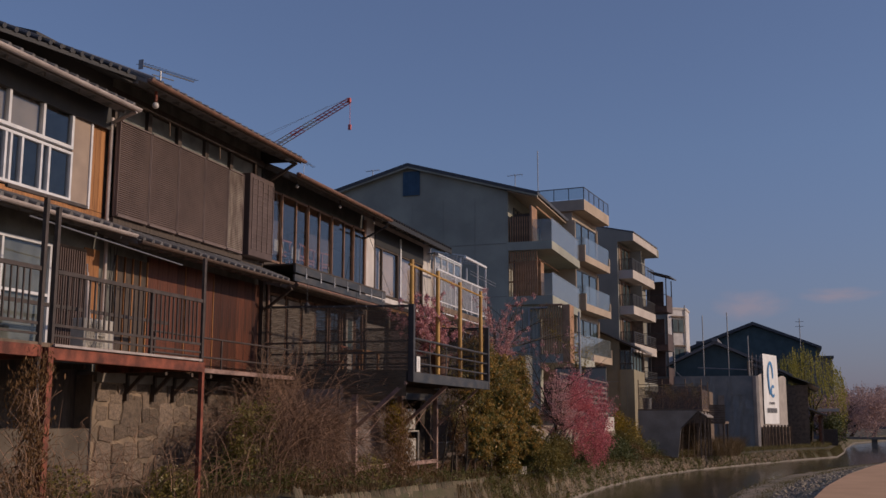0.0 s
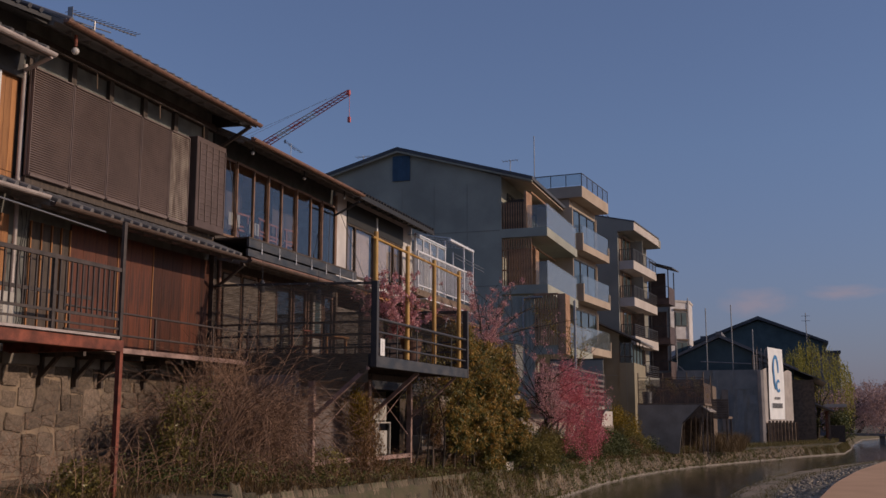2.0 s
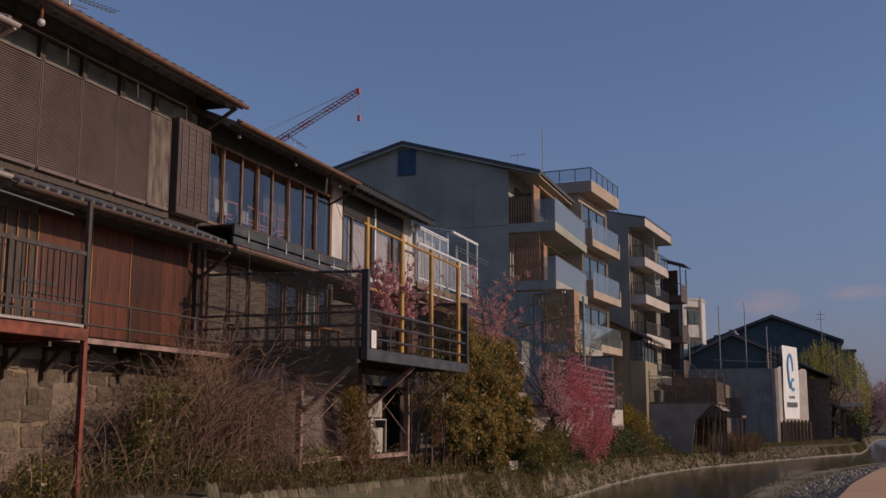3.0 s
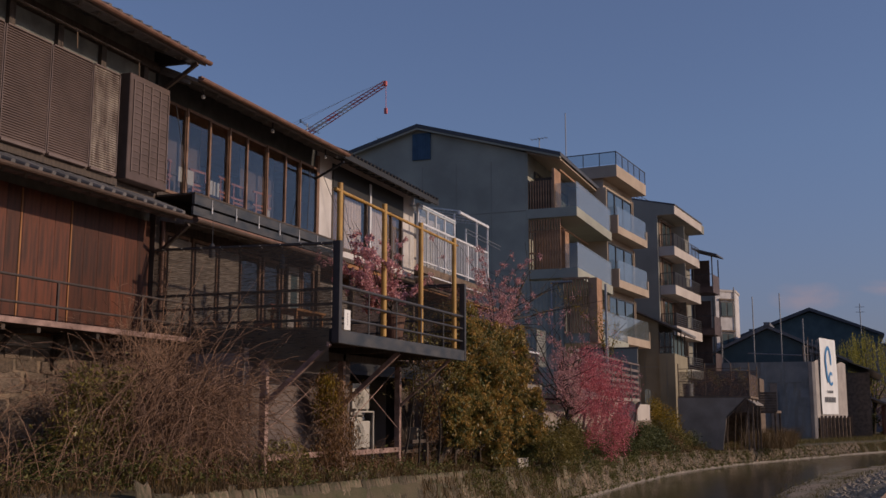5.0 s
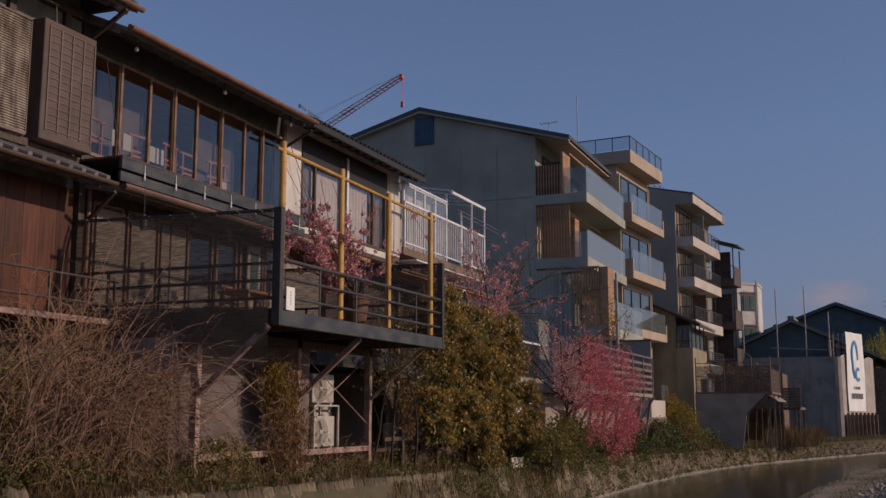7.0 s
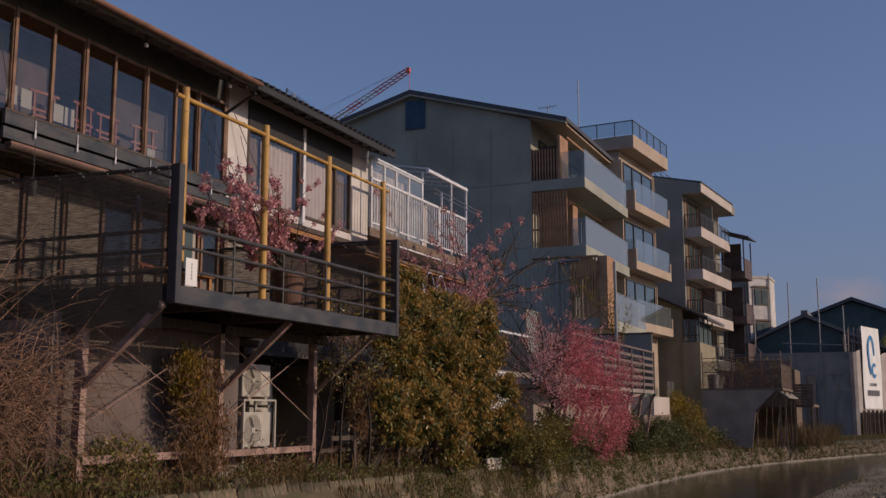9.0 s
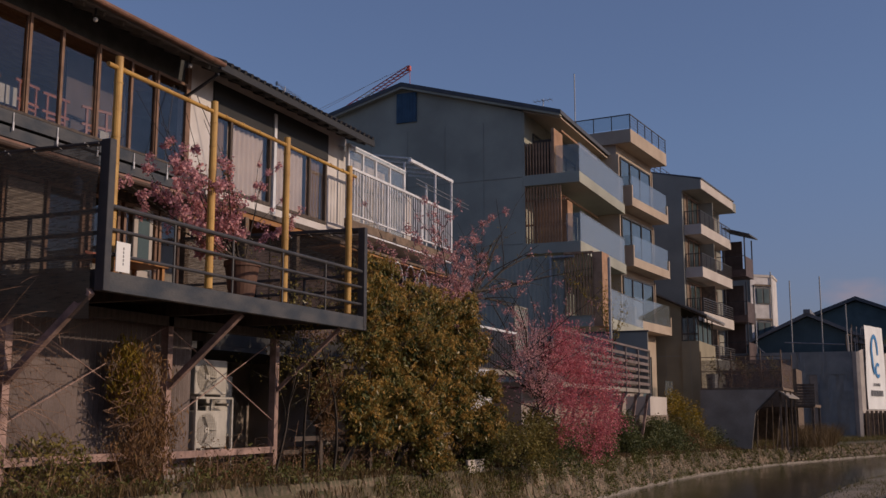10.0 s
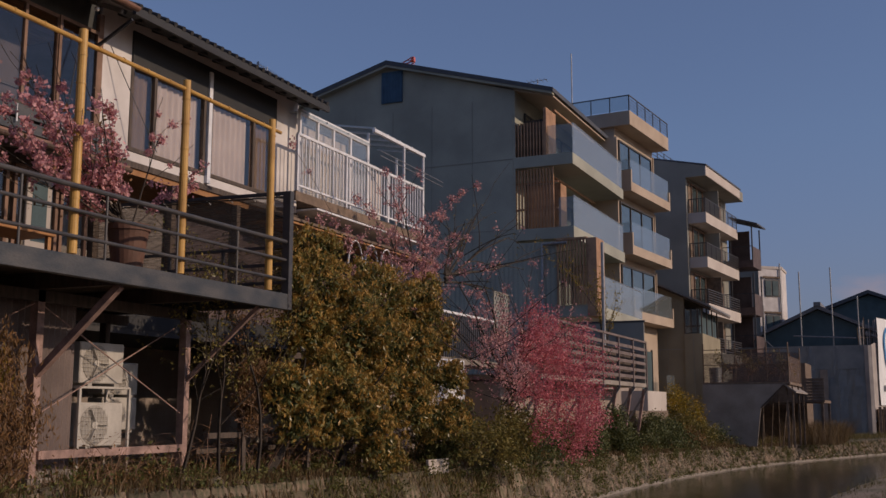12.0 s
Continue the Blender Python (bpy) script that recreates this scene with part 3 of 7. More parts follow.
# ---- the near timber house ----
house_a = thing("timber_house", "old two-storey timber house with orange cedar cladding over the river", "house", (-12, 12, 0.2))
part("wall", bx(-18, -12.06, 6, 16.3, 2.5, 5.3), PLASTERGREY, house_a)
part("undercroft", bx(-18, -12.2, 6, 16.05, 0.2, 2.5), DARKWOOD, house_a)
part("upper_wall", bx(-18, -12.06, 6, 12.3, 5.3, 7.5), PLASTERGREY, house_a)
part("upper_wall", bx(-18, -12.06, 15.9, 16.3, 5.3, 7.5), PLASTERGREY, house_a)
part("room_back", bx(-14.2, -14.1, 12.3, 15.9, 5.3, 7.5), DARKROOM, house_a)
part("upper_lintel", bx(-14.2, -12.06, 12.3, 15.9, 7.2, 7.5), PLASTERGREY, house_a)
boards(house_a, "cladding_board", CLAD, -12.05, 8.5, 16.3, 4.95, 5.30, 0.15)
boards(house_a, "cladding_board", CLAD, -12.05, 15.85, 16.3, 5.31, 7.2, 0.15)
boards(house_a, "cladding_board", CLAD, -12.05, 15.85, 16.3, 2.6, 4.6, 0.15)
part("side_panel", bx(-12.04, -12.0, 15.30, 15.80, 5.36, 7.2), BEIGEPANEL, house_a, "beige panel beside the window")
bm = bx(-12.05, -11.97, 15.79, 15.84, 5.30, 7.2)
bx(-12.05, -11.97, 15.3, 15.79, 5.30, 5.35, bm)
part("panel_trim", bm, WHITEFRAME, house_a)
win = window(house_a, -12.0, 12.4, 15.28, 6.27, 7.18, (13.64, 14.48), (), WHITEFRAME, 0.06, 0.09)
win = window(house_a, -12.0, 12.4, 15.28, 5.33, 6.22, (13.6, 13.72, 13.99, 14.47, 14.67), (), WHITEFRAME, 0.05, 0.09)
part("window_blind", bx(-12.1, -12.08, 12.5, 14.46, 6.3, 7.15), DARKROOM, house_a, "drawn beige blind")
eave_roof(house_a, -11.35, -13.2, 8.5, 16.2, 7.16, 0.42, 0.27, WHITEPIPE, 0.7)
eave_roof(house_a, -11.3, -12.05, 8.5, 16.2, 4.78, 0.35, 0.27, WHITEPIPE, 0.6)
window(house_a, -12.0, 11.6, 14.9, 2.65, 4.5, (12.6, 13.7), (3.6,), WHITEFRAME, 0.05)
part("louvre_shutter", bx(-12.02, -11.98, 14.95, 15.85, 2.65, 4.55), OLDWOOD, house_a)
bm = bmesh.new()
for k in range(14):
    bx(-11.98, -11.95, 14.97 + k * 0.062, 15.0 + k * 0.062, 2.7, 4.5, bm)
part("shutter_ribs", bm, SHUTTERBOX, house_a)
bm = rod((-11.93, 16.32, 7.15), (-11.93, 16.32, 4.85), 0.04, n=10)
rod((-11.35, 16.25, 7.2), (-11.93, 16.32, 7.05), 0.035, bm), rod((-11.93, 16.34, 4.8), (-11.93, 16.34, 2.6), 0.035, bm)
part("downpipe", bm, WHITEPIPE, house_a, "cream downpipe")
part("laundry_pole", rod((-10.9, 13.0, 4.58), (-10.9, 17.3, 4.42), 0.015), GALV, house_a, "thin metal laundry pole under the eave")

# ---- the blind-fronted house ----
house_b = thing("machiya_house", "old dark timber townhouse with brown slatted blinds upstairs", "house", (-12, 19.5, 2.3))
part("wall", bx(-18, -12.08, 16.32, 22.56, 2.3, 8.16), PLASTERGREY, house_b)
part("gable_end", prism([(-18, 7.9), (-11.3, 7.72), (-14.4, 9.05), (-18, 9.05)], "y", 22.5, 22.58), BLACKWOOD, house_b)
bm = bmesh.new()
for y in (16.5, 17.6, 18.7, 19.8, 20.9, 22.1):
    bx(-12.08, -12.0, y, y + 0.13, 6.9, 7.75, bm)
bx(-12.08, -11.98, 16.32, 22.56, 7.62, 7.78, bm), bx(-12.08, -11.96, 16.32, 22.56, 5.0, 5.25, bm)
part("timber_frame", bm, DARKWOOD, house_b)
part("curtain_rail", rod((-11.7, 16.4, 7.52), (-11.7, 21.6, 7.5), 0.018), OLDWOOD, house_b)
for y in (17.9, 19.9, 21.55):
    part("rail_hook", rod((-11.7, y, 7.5), (-11.72, y + 0.05, 7.2), 0.012), OLDWOOD, house_b)
widths = [16.32, 17.36, 18.38, 19.4, 20.4, 21.13]
for a, b in zip(widths, widths[1:]):
    bm = bmesh.new()
    for k in range(44):
        z = 5.30 + k * 0.0402
        v = [bm.verts.new(c) for c in ((-11.735, a + 0.02, z), (-11.735, b - 0.02, z), (-11.765, b - 0.02, z + 0.036), (-11.765, a + 0.02, z + 0.036))]
        bm.faces.new(v)
        v = [bm.verts.new(c) for c in ((-11.765, a + 0.02, z + 0.036), (-11.765, b - 0.02, z + 0.036), (-11.735, b - 0.02, z + 0.0402), (-11.735, a + 0.02, z + 0.0402))]
        bm.faces.new(v)
    p = part("blind_panel", bm, BLIND if b < 21 else SUNLITBLIND, house_b, "brown slatted blind" if b < 21 else "worn slatted blind with sunlit streaks painted pale")
    bm = bmesh.new()
    for y in (a, b - 0.04):
        bx(-11.80, -11.738, y + 0.012, y + 0.028, 5.27, 7.08, bm)
    bx(-11.80, -11.728, a + 0.04, b - 0.04, 5.25, 5.295, bm), bx(-11.80, -11.728, a + 0.04, b - 0.04, 7.075, 7.10, bm)
    bx(-11.83, -11.80, a, b, 5.25, 7.1, bm)
    part("blind_frame", bm, BLIND, p)
part("blind_support", bx(-12.08, -11.81, 16.34, 21.24, 5.12, 5.24), DARKWOOD, house_b)
box_ob = part("shutter_box", bx(-12.0, -11.7, 21.34, 22.52, 5.27, 7.22, bevel=0.012), SHUTTERBOX, house_b, "brown panelled shutter box")
bm = bmesh.new()
for k in range(5):
    bx(-11.7, -11.68, 21.44 + k * 0.255, 21.465 + k * 0.255, 5.42, 7.12, bm)
for k in range(15):
    bx(-11.7, -11.686, 21.465, 22.46, 5.45 + k * 0.118, 5.462 + k * 0.118, bm)
part("panel_ribs", bm, BLIND, box_ob)
eave_roof(house_b, -11.12, -14.5, 16.2, 22.8, 7.72, 0.42)
bm = bmesh.new()
rows = [[bm.verts.new(c) for c in ((-11.35, y, z), (-13.5, y, z + 0.9), (-13.5, y, z + 1.0), (-11.35, y, z + 0.07))] for y, z in ((8.5, 7.06), (16.18, 7.80))]
for k in range(4):
    bm.faces.new((rows[0][k], rows[0][(k + 1) % 4], rows[1][(k + 1) % 4], rows[1][k]))
bm.faces.new(rows[0][::-1]), bm.faces.new(rows[1])
part("old_eave", bm, BLACKWOOD, house_b)
part("old_eave_wall", bx(-18, -13.4, 6, 16.3, 7.5, 8.0), DARKWOOD, house_b)
part("old_eave_wall", prism([(8.5, 6.9), (16.28, 6.9), (16.28, 8.1), (8.5, 7.36)], "x", -12.02, -11.93), BLACKWOOD, house_b)
part("old_eave_soffit", prism([(-11.42, 7.74), (-12.0, 7.92), (-12.0, 7.97), (-11.42, 7.79)], "y", 13.5, 16.2), BLACKWOOD, house_b)
for k in range(28):
    y = 8.6 + k * 0.27
    z = 7.06 + 0.74 * (y - 8.5) / 7.68
    part("roof_tile", rod((-11.31, y, z + 0.10), (-12.3, y, z + 0.50), 0.045, n=8), DARKROOF, house_b)
eave_roof(house_b, -11.2, -12.06, 16.25, 22.45, 4.67, 0.40, 0.27, DARKGUTTER)
boards(house_b, "wall_board", REDWOOD, -12.07, 17.88, 22.55, 2.58, 4.72, 0.37, 0.03)
part("plinth_board", bx(-12.07, -11.99, 16.4, 22.6, 2.36, 2.57), CLAD, house_b)
part("dark_door", bx(-12.08, -12.05, 16.8, 17.86, 2.58, 4.6), DARKWOOD, house_b, "dark timber sliding door")
for y in (16.82, 17.09, 17.35, 17.6, 17.84):
    part("door_stile", bx(-12.05, -12.02, y, y + 0.028, 2.58, 4.6), CLAD, house_b)
part("seam_strip", bx(-12.04, -12.025, 19.25, 19.28, 2.58, 4.7), CLAD, house_b)
part("seam_strip", bx(-12.04, -12.025, 20.4, 20.43, 2.58, 4.7), CLAD, house_b)
part("corner_post", bx(-12.07, -11.95, 22.58, 22.72, 2.3, 5.2), DARKWOOD, house_b)
part("downpipe", rod((-11.9, 22.76, 4.9), (-11.9, 22.76, 2.3), 0.04, n=10), COPPER, house_b)
part("eave_brace", bar((-11.15, 22.5, 4.6), (-12.0, 22.7, 4.1), 0.05, 0.06), DARKWOOD, house_b)
part("eave_brace", bar((-11.1, 22.5, 7.68), (-12.0, 22.55, 7.2), 0.05, 0.07), DARKWOOD, house_b)

bulb = thing("hanging_bulb", "bare clear light bulb hanging below the eave on a red holder", "light bulb", (-11.25, 16.7, 7.6))
part("holder", rod((-11.25, 16.7, 7.72), (-11.25, 16.7, 7.52), 0.03, n=10), RUST, bulb)
bm = bmesh.new()
bmesh.ops.create_uvsphere(bm, u_segments=14, v_segments=10, radius=0.065, matrix=Matrix.Translation((-11.25, 16.7, 7.44)))
part("bulb", bm, BULBGLASS, bulb, smooth=True)

# stone base below the house
base_wall = thing("stone_wall", "weathered granite rubble wall with sandy mortar below the house", "wall", (-11.8, 19, 0), kind="structure")
part("mortar", bx(-12.6, -11.86, 16.05, 23.2, -0.2, 2.3), MORTAR, base_wall)
part("capping", bx(-12.3, -11.80, 16.1, 22.8, 2.18, 2.36), CEMENT, base_wall)
low_wall = thing("concrete_wall", "dull concrete footing wall under the near house", "wall", (-11.8, 11, 0), kind="structure")
part("wall", bx(-12.05, -11.85, 6, 16.05, 0.0, 1.35), GRIMECEMENT, low_wall)

# ---- balcony on rusty posts ----
balcony = thing("balcony", "rusty red steel balcony with black bar railing over the bank", "balcony", (-10.8, 12.5, 0.2))
part("floor", bx(-11.95, -9.78, 8.0, 16.32, 2.50, 2.56), OLDWOOD, balcony)
bm = bx(-9.84, -9.76, 12.28, 16.33, 2.33, 2.50, bevel=0.008)
bx(-9.84, -9.76, 8.0, 12.05, 2.36, 2.52, bm), bx(-11.9, -9.84, 16.22, 16.3, 2.34, 2.5, bm), bx(-11.9, -9.84, 12.1, 12.2, 2.34, 2.5, bm)
part("edge_beam", bm, RUST, balcony, "rust-red steel edge beam")
part("edge_strip", bx(-9.75, -9.72, 12.28, 16.2, 2.515, 2.55), WHITEPIPE, balcony)
for y in (12.24, 16.32):
    h = 0.055 if y < 13 else 0.038
    part("post", bx(-9.8 - h, -9.8 + h, y - h, y + h, 0.0, 2.5), RUST, balcony)
part("post", bx(-9.83, -9.77, 12.0, 12.06, 0.0, 4.62), BROWNSTEEL, balcony)
part("post", bx(-9.83, -9.77, 12.26, 12.32, 2.5, 4.5), BROWNSTEEL, balcony)
part("post", bx(-9.83, -9.78, 16.27, 16.34, 2.5, 4.35), BROWNSTEEL, balcony)
part("canopy_bar", bar((-9.8, 11.2, 4.6), (-9.8, 12.9, 4.62), 0.05, 0.05), BROWNSTEEL, balcony)
for y0, y1 in ((8.4, 11.98), (12.34, 16.25)):
    bm = bx(-9.83, -9.78, y0, y1, 3.55, 3.61)
    bx(-9.82, -9.79, y0, y1, 2.80, 2.84, bm), bx(-9.82, -9.79, y0, y1, 2.66, 2.69, bm)
    part("rail", bm, BROWNSTEEL, balcony)
    bm = bx(-9.83, -9.78, (y0 + y1) / 2 + 0.4, (y0 + y1) / 2 + 0.45, 2.5, 3.55)
    part("rail_post", bm, BROWNSTEEL, balcony)
    n = int((y1 - y0) / 0.125)
    for k in range(1, n):
        part("bar", bx(-9.815, -9.793, y0 + k * 0.125, y0 + k * 0.125 + 0.022, 2.84, 3.55), BROWNSTEEL, balcony)
part("inner_rail", bx(-11.3, -11.26, 12.4, 17.5, 3.30, 3.36), BROWNSTEEL, balcony)

ledge = thing("ledge", "narrow timber ledge on brackets with a low rail", "ledge", (-11.4, 19.5, 2.4))
part("floor", bx(-12.0, -10.95, 16.4, 22.4, 2.44, 2.5), DARKWOOD, ledge)
part("edge", bx(-10.95, -10.89, 16.4, 22.4, 2.42, 2.505), PINKPOST, ledge)
for z in (3.1, 2.72):
    part("rail", rod((-10.92, 16.4, z), (-10.92, 22.4, z), 0.02, n=8), BROWNSTEEL, ledge)
for y in (16.5, 18.9, 20.9, 22.3):
    part("rail_post", bx(-10.935, -10.905, y, y + 0.035, 2.5, 3.11), BROWNSTEEL, ledge)
for y in (14.6, 17.0, 17.9, 18.6, 19.9, 21.3):
    bm = bar((-11.80, y, 1.85), (-11.80, y, 2.38), 0.07, 0.09)
    bar((-11.84, y, 2.36), (-10.95, y, 2.36), 0.07, 0.08, bm), bar((-11.78, y, 2.0), (-11.45, y, 2.34), 0.06, 0.07, bm)
    part("bracket", bm, DARKWOOD, ledge)


def air_unit(x, y, z, w=0.8, h=0.56, d=0.3, label="off-white air conditioner outdoor unit", face="x"):
    """An outdoor unit: case, round fan recess, blades, wire guard."""
    ob = thing("air_conditioner", label, "air conditioner", (x, y, z), -90 if face == "-y" else 0, "outdoor units", local=True)
    part("case", bx(-d, 0, -w / 2, w / 2, 0.04, h, bevel=0.012), ACWHITE, ob)
    cy, cz, r = -w * 0.15, h * 0.52, min(h * 0.42, w * 0.33)
    part("fan_recess", rod((0.001, cy, cz), (0.006, cy, cz), r, n=28), ACDARK, ob)
    bm = rod((0.006, cy, cz), (0.02, cy, cz), r * 0.22, n=14)
    for k in range(3):
        a = 2 * math.pi * k / 3
        bar((0.012, cy + 0.2 * r * math.cos(a), cz + 0.2 * r * math.sin(a)), (0.012, cy + 0.9 * r * math.cos(a), cz + 0.9 * r * math.sin(a)), 0.10, 0.006, bm)
    part("fan", bm, ACWHITE, ob)
    bm = bmesh.new()
    for k in range(-4, 5):
        e = math.sqrt(max(0.0, 1 - (k / 4.6) ** 2)) * r
        bar((0.025, cy - e, cz + k * r / 4.6), (0.025, cy + e, cz + k * r / 4.6), 0.005, 0.005, bm)
        bar((0.028, cy + k * r / 4.6, cz - e), (0.028, cy + k * r / 4.6, cz + e), 0.005, 0.005, bm)
    tagged(part("wire_guard", bm, ACWHITE, ob), kind="stuff")
    for s in (-0.3, 0.3):
        part("foot", bx(-d, 0.03, s * w - 0.04, s * w + 0.04, 0, 0.04), ACDARK, ob)
    return ob


air_unit(-10.78, 14.72, 2.56, 0.80, 0.58, 0.28, "off-white air conditioner unit standing on the balcony")

par = thing("closed_parasol", "closed cream parasol leaning behind the balcony rail", "parasol", (-11.0, 14.75, 2.56))
part("pole", rod((-11.0, 14.72, 2.56), (-11.15, 14.78, 4.1), 0.014), GALV, par)
part("folded_cloth", rod((-11.04, 14.735, 3.0), (-11.12, 14.77, 3.95), 0.06, n=9, r2=0.015), WHITEPIPE, par)
cables = thing("rolled_hose", "thin black cables hanging by the corner pipe", "cable", (-11.9, 16.45, 3.2))
for k in range(3):
    part("cable", tubes([[(Vector((-11.9 + 0.03 * k, 16.42 + 0.05 * k + 0.05 * math.sin(j * 0.9 + k), 4.7 - j * 0.2)), 0.008) for j in range(11)]], 4), BLACKSTEEL, cables)

# ---- the glazed house with the river deck ----
house_c = thing("glazed_house", "dark timber house with a long band of wood-framed windows upstairs", "house", (-12, 26, 2.6))
part("back_wall", bx(-18, -14.6, 22.9, 29.05, 0.1, 8.2), DARKROOM, house_c)
part("upper_floor", bx(-14.6, -11.95, 22.58, 29.05, 5.0, 5.33), DARKWOOD, house_c)
part("lower_floor", bx(-14.6, -11.95, 22.75, 29.05, 2.3, 2.6), DARKWOOD, house_c)
part("head_wall", bx(-12.1, -12.03, 22.58, 29.05, 7.16, 7.75), DIMWOOD, house_c)
part("ceiling_boards", bx(-14.6, -12.1, 22.9, 29.05, 7.2, 7.3), SOFFIT, house_c)
muls = [22.6, 23.49, 24.30, 25.03, 25.74, 26.58, 27.42, 28.12, 28.98]
for a, b in zip(muls, muls[1:]):
    w = window(house_c, -12.0 + (0.03 if muls.index(a) % 2 else 0.0), a - 0.02, b + 0.02, 5.36, 7.17, (), (), FRAMEWOOD, 0.055, 0.05)
part("frame_post", bx(-12.06, -11.95, 28.98, 29.08, 5.1, 7.5), FRAMEWOOD, house_c)
eave_roof(house_c, -11.15, -14.6, 22.62, 28.85, 7.35, 0.42, 0.0)
part("eave_edge", bx(-11.16, -11.08, 22.62, 28.85, 7.43, 7.47), COPPER, house_c)
sill = part("balcony_board", bx(-11.14, -11.08, 22.55, 28.5, 5.00, 5.18), DECKSTEEL, house_c, "dark sill board outside the windows")
part("lower_board", bx(-11.15, -11.1, 22.55, 28.5, 4.80, 4.96), DECKSTEEL, sill)
part("board_top", bx(-12.0, -11.08, 22.55, 28.5, 5.185, 5.22), DARKWOOD, sill)
for k in range(7):
    y = 23.1 + k * 0.85
    bm = rod((-11.06, y, 5.16), (-11.06, y, 4.98), 0.006)
    rod((-11.06, y, 5.02), (-11.06, y, 4.9), 0.014, bm)
    part("hook", bm, WHITEFRAME, sill, "small bright metal hook")
eave_roof(house_c, -11.2, -12.1, 22.7, 28.9, 4.66, 0.25, 0.0, DARKGUTTER, 0.6)
part("eave_strip", bx(-11.22, -11.1, 22.7, 28.9, 4.74, 4.78), COPPER, house_c)
part("eave_brace", bar((-11.2, 28.9, 7.25), (-12.0, 28.95, 6.9), 0.04, 0.05), BLACKSTEEL, house_c)
for a, b in (((-11.9, 28.5, 7.0), (-11.75, 28.1, 5.3)), ((-11.9, 23.0, 7.1), (-11.75, 23.35, 5.2)), ((-11.9, 29.2, 7.0), (-11.5, 30.0, 5.3))):
    part("stay", rod(a, b, 0.008), BLACKSTEEL, house_c)
for a, b in ((23.52, 25.0), (26.6, 28.1)):
    part("inner_screen", bx(-12.72, -12.68, a, b, 5.34, 7.18), SHUTTERBOX, house_c, "grey-brown sliding screen inside")
    part("screen_rail", bx(-12.676, -12.65, a, b, 6.0, 6.05), DARKWOOD, house_c)
for y in (23.16, 25.82, 28.3):
    glow = thing("eave_bulb", "small clear bulb in a socket under the eave", "light bulb", (-11.4, y, 7.3), group="eave bulbs")
    part("socket", rod((-11.4, y, 7.44), (-11.4, y, 7.28), 0.02, n=8), BLACKSTEEL, glow)
    bm = bmesh.new()
    bmesh.ops.create_uvsphere(bm, u_segments=10, v_segments=8, radius=0.042, matrix=Matrix.Translation((-11.4, y, 7.25)))
    part("bulb", bm, BULBGLASS, glow, smooth=True)
# ground floor behind the deck
for a, b, nm in ((22.95, 23.75, "sudare"), (23.85, 24.6, "sudare"), (24.7, 25.5, "sudare"), (25.6, 26.45, "open"), (26.55, 27.3, "open"), (27.4, 28.3, "door"), (28.35, 28.95, "open")):
    window(house_c, -12.0, a, b, 2.6, 4.6, (), (), FRAMEWOOD, 0.06, 0.06)
    if nm == "sudare":
        part("reed_blind", bx(-11.95, -11.93, a + 0.05, b - 0.03, 2.7, 4.5), SUDARE, house_c, "pale reed blind")
        bm = bmesh.new()
        for k in range(44):
            rod((-11.925, a + 0.05, 2.72 + k * 0.041), (-11.925, b - 0.03, 2.72 + k * 0.041), 0.010, bm, 5)
        part("reeds", bm, SUDARE, house_c)
door = part("door_leaf", bx(-11.98, -11.93, 27.62, 28.12, 2.62, 4.55, bevel=0.01), CARD, house_c, "cream framed door left ajar")
part("door_glass", bx(-11.929, -11.925, 27.72, 28.02, 3.45, 4.4), DARKBLUE, door)
part("door_handle", bx(-11.925, -11.88, 28.02, 28.07, 3.38, 3.46), GALV, door)
part("head_beam", bx(-12.1, -11.95, 22.75, 29.05, 4.62, 5.0), DARKWOOD, house_c)


def chair(x, y, z, rz):
    """A low indoor chair with a rail back."""
    ob = thing("wooden_chair", "orange-red wooden chair behind the upstairs window", "chair", (x, y, z), rz, "chairs behind the glass", local=True)
    part("seat", bx(-0.22, 0.22, -0.22, 0.22, 0.40, 0.45, bevel=0.01), CHAIRWOOD, ob)
    for sx in (-0.2, 0.2):
        for sy in (-0.2, 0.2):
            part("leg", bx(sx - 0.02, sx + 0.02, sy - 0.02, sy + 0.02, 0, 0.40 if sx < 0 else 0.82), CHAIRWOOD, ob)
    for zz in (0.50, 0.80):
        part("back_rail", bx(0.185, 0.215, -0.30, 0.30, zz, zz + 0.045), CHAIRWOOD, ob)
    return ob


ch = chair(-12.55, 23.3, 5.33, 10)
for x, y, r in ((-12.6, 24.6, -5), (-12.5, 25.35, 8), (-12.6, 26.1, 0), (-12.5, 27.0, -12)):
    copy_thing(ch, pose(x, y, 5.33, 0, 0, r))


def card(x, y, z, w, h):
    ob = part("paper_card", bx(x, x + 0.01, y - w / 2, y + w / 2, z, z + h), CARD)
    return tagged(ob, "cream paper card standing behind the upstairs window", "card", "cards behind the glass")


for y, z in ((23.75, 5.75), (24.05, 5.75), (24.75, 5.7), (25.0, 5.7), (27.1, 5.5)):
    card(-12.25, y, z, 0.22, 0.3)

# ---- river deck ----
deck = thing("river_deck", "dark steel river terrace with black rails on braced posts", "deck", (-9.5, 25.5, 0.1))
DX, DY0, DY1 = -8.08, 22.60, 28.95
part("front_beam", bx(DX - 0.1, DX, DY0, DY1, 2.36, 2.59, bevel=0.006), DECKSTEEL, deck, "blue-black steel edge beam with worn edges")
for y in (DY0, DY1 - 0.1):
    part("side_beam", bx(-11.9, DX - 0.1, y, y + 0.1, 2.40, 2.62), DECKSTEEL, deck)
n = 28
first = part("floor_board", bx(-11.9, DX - 0.2, 0.004, 0.214, 2.56, 2.62), OLDWOOD, deck)
first.location.y = DY0 + 0.12
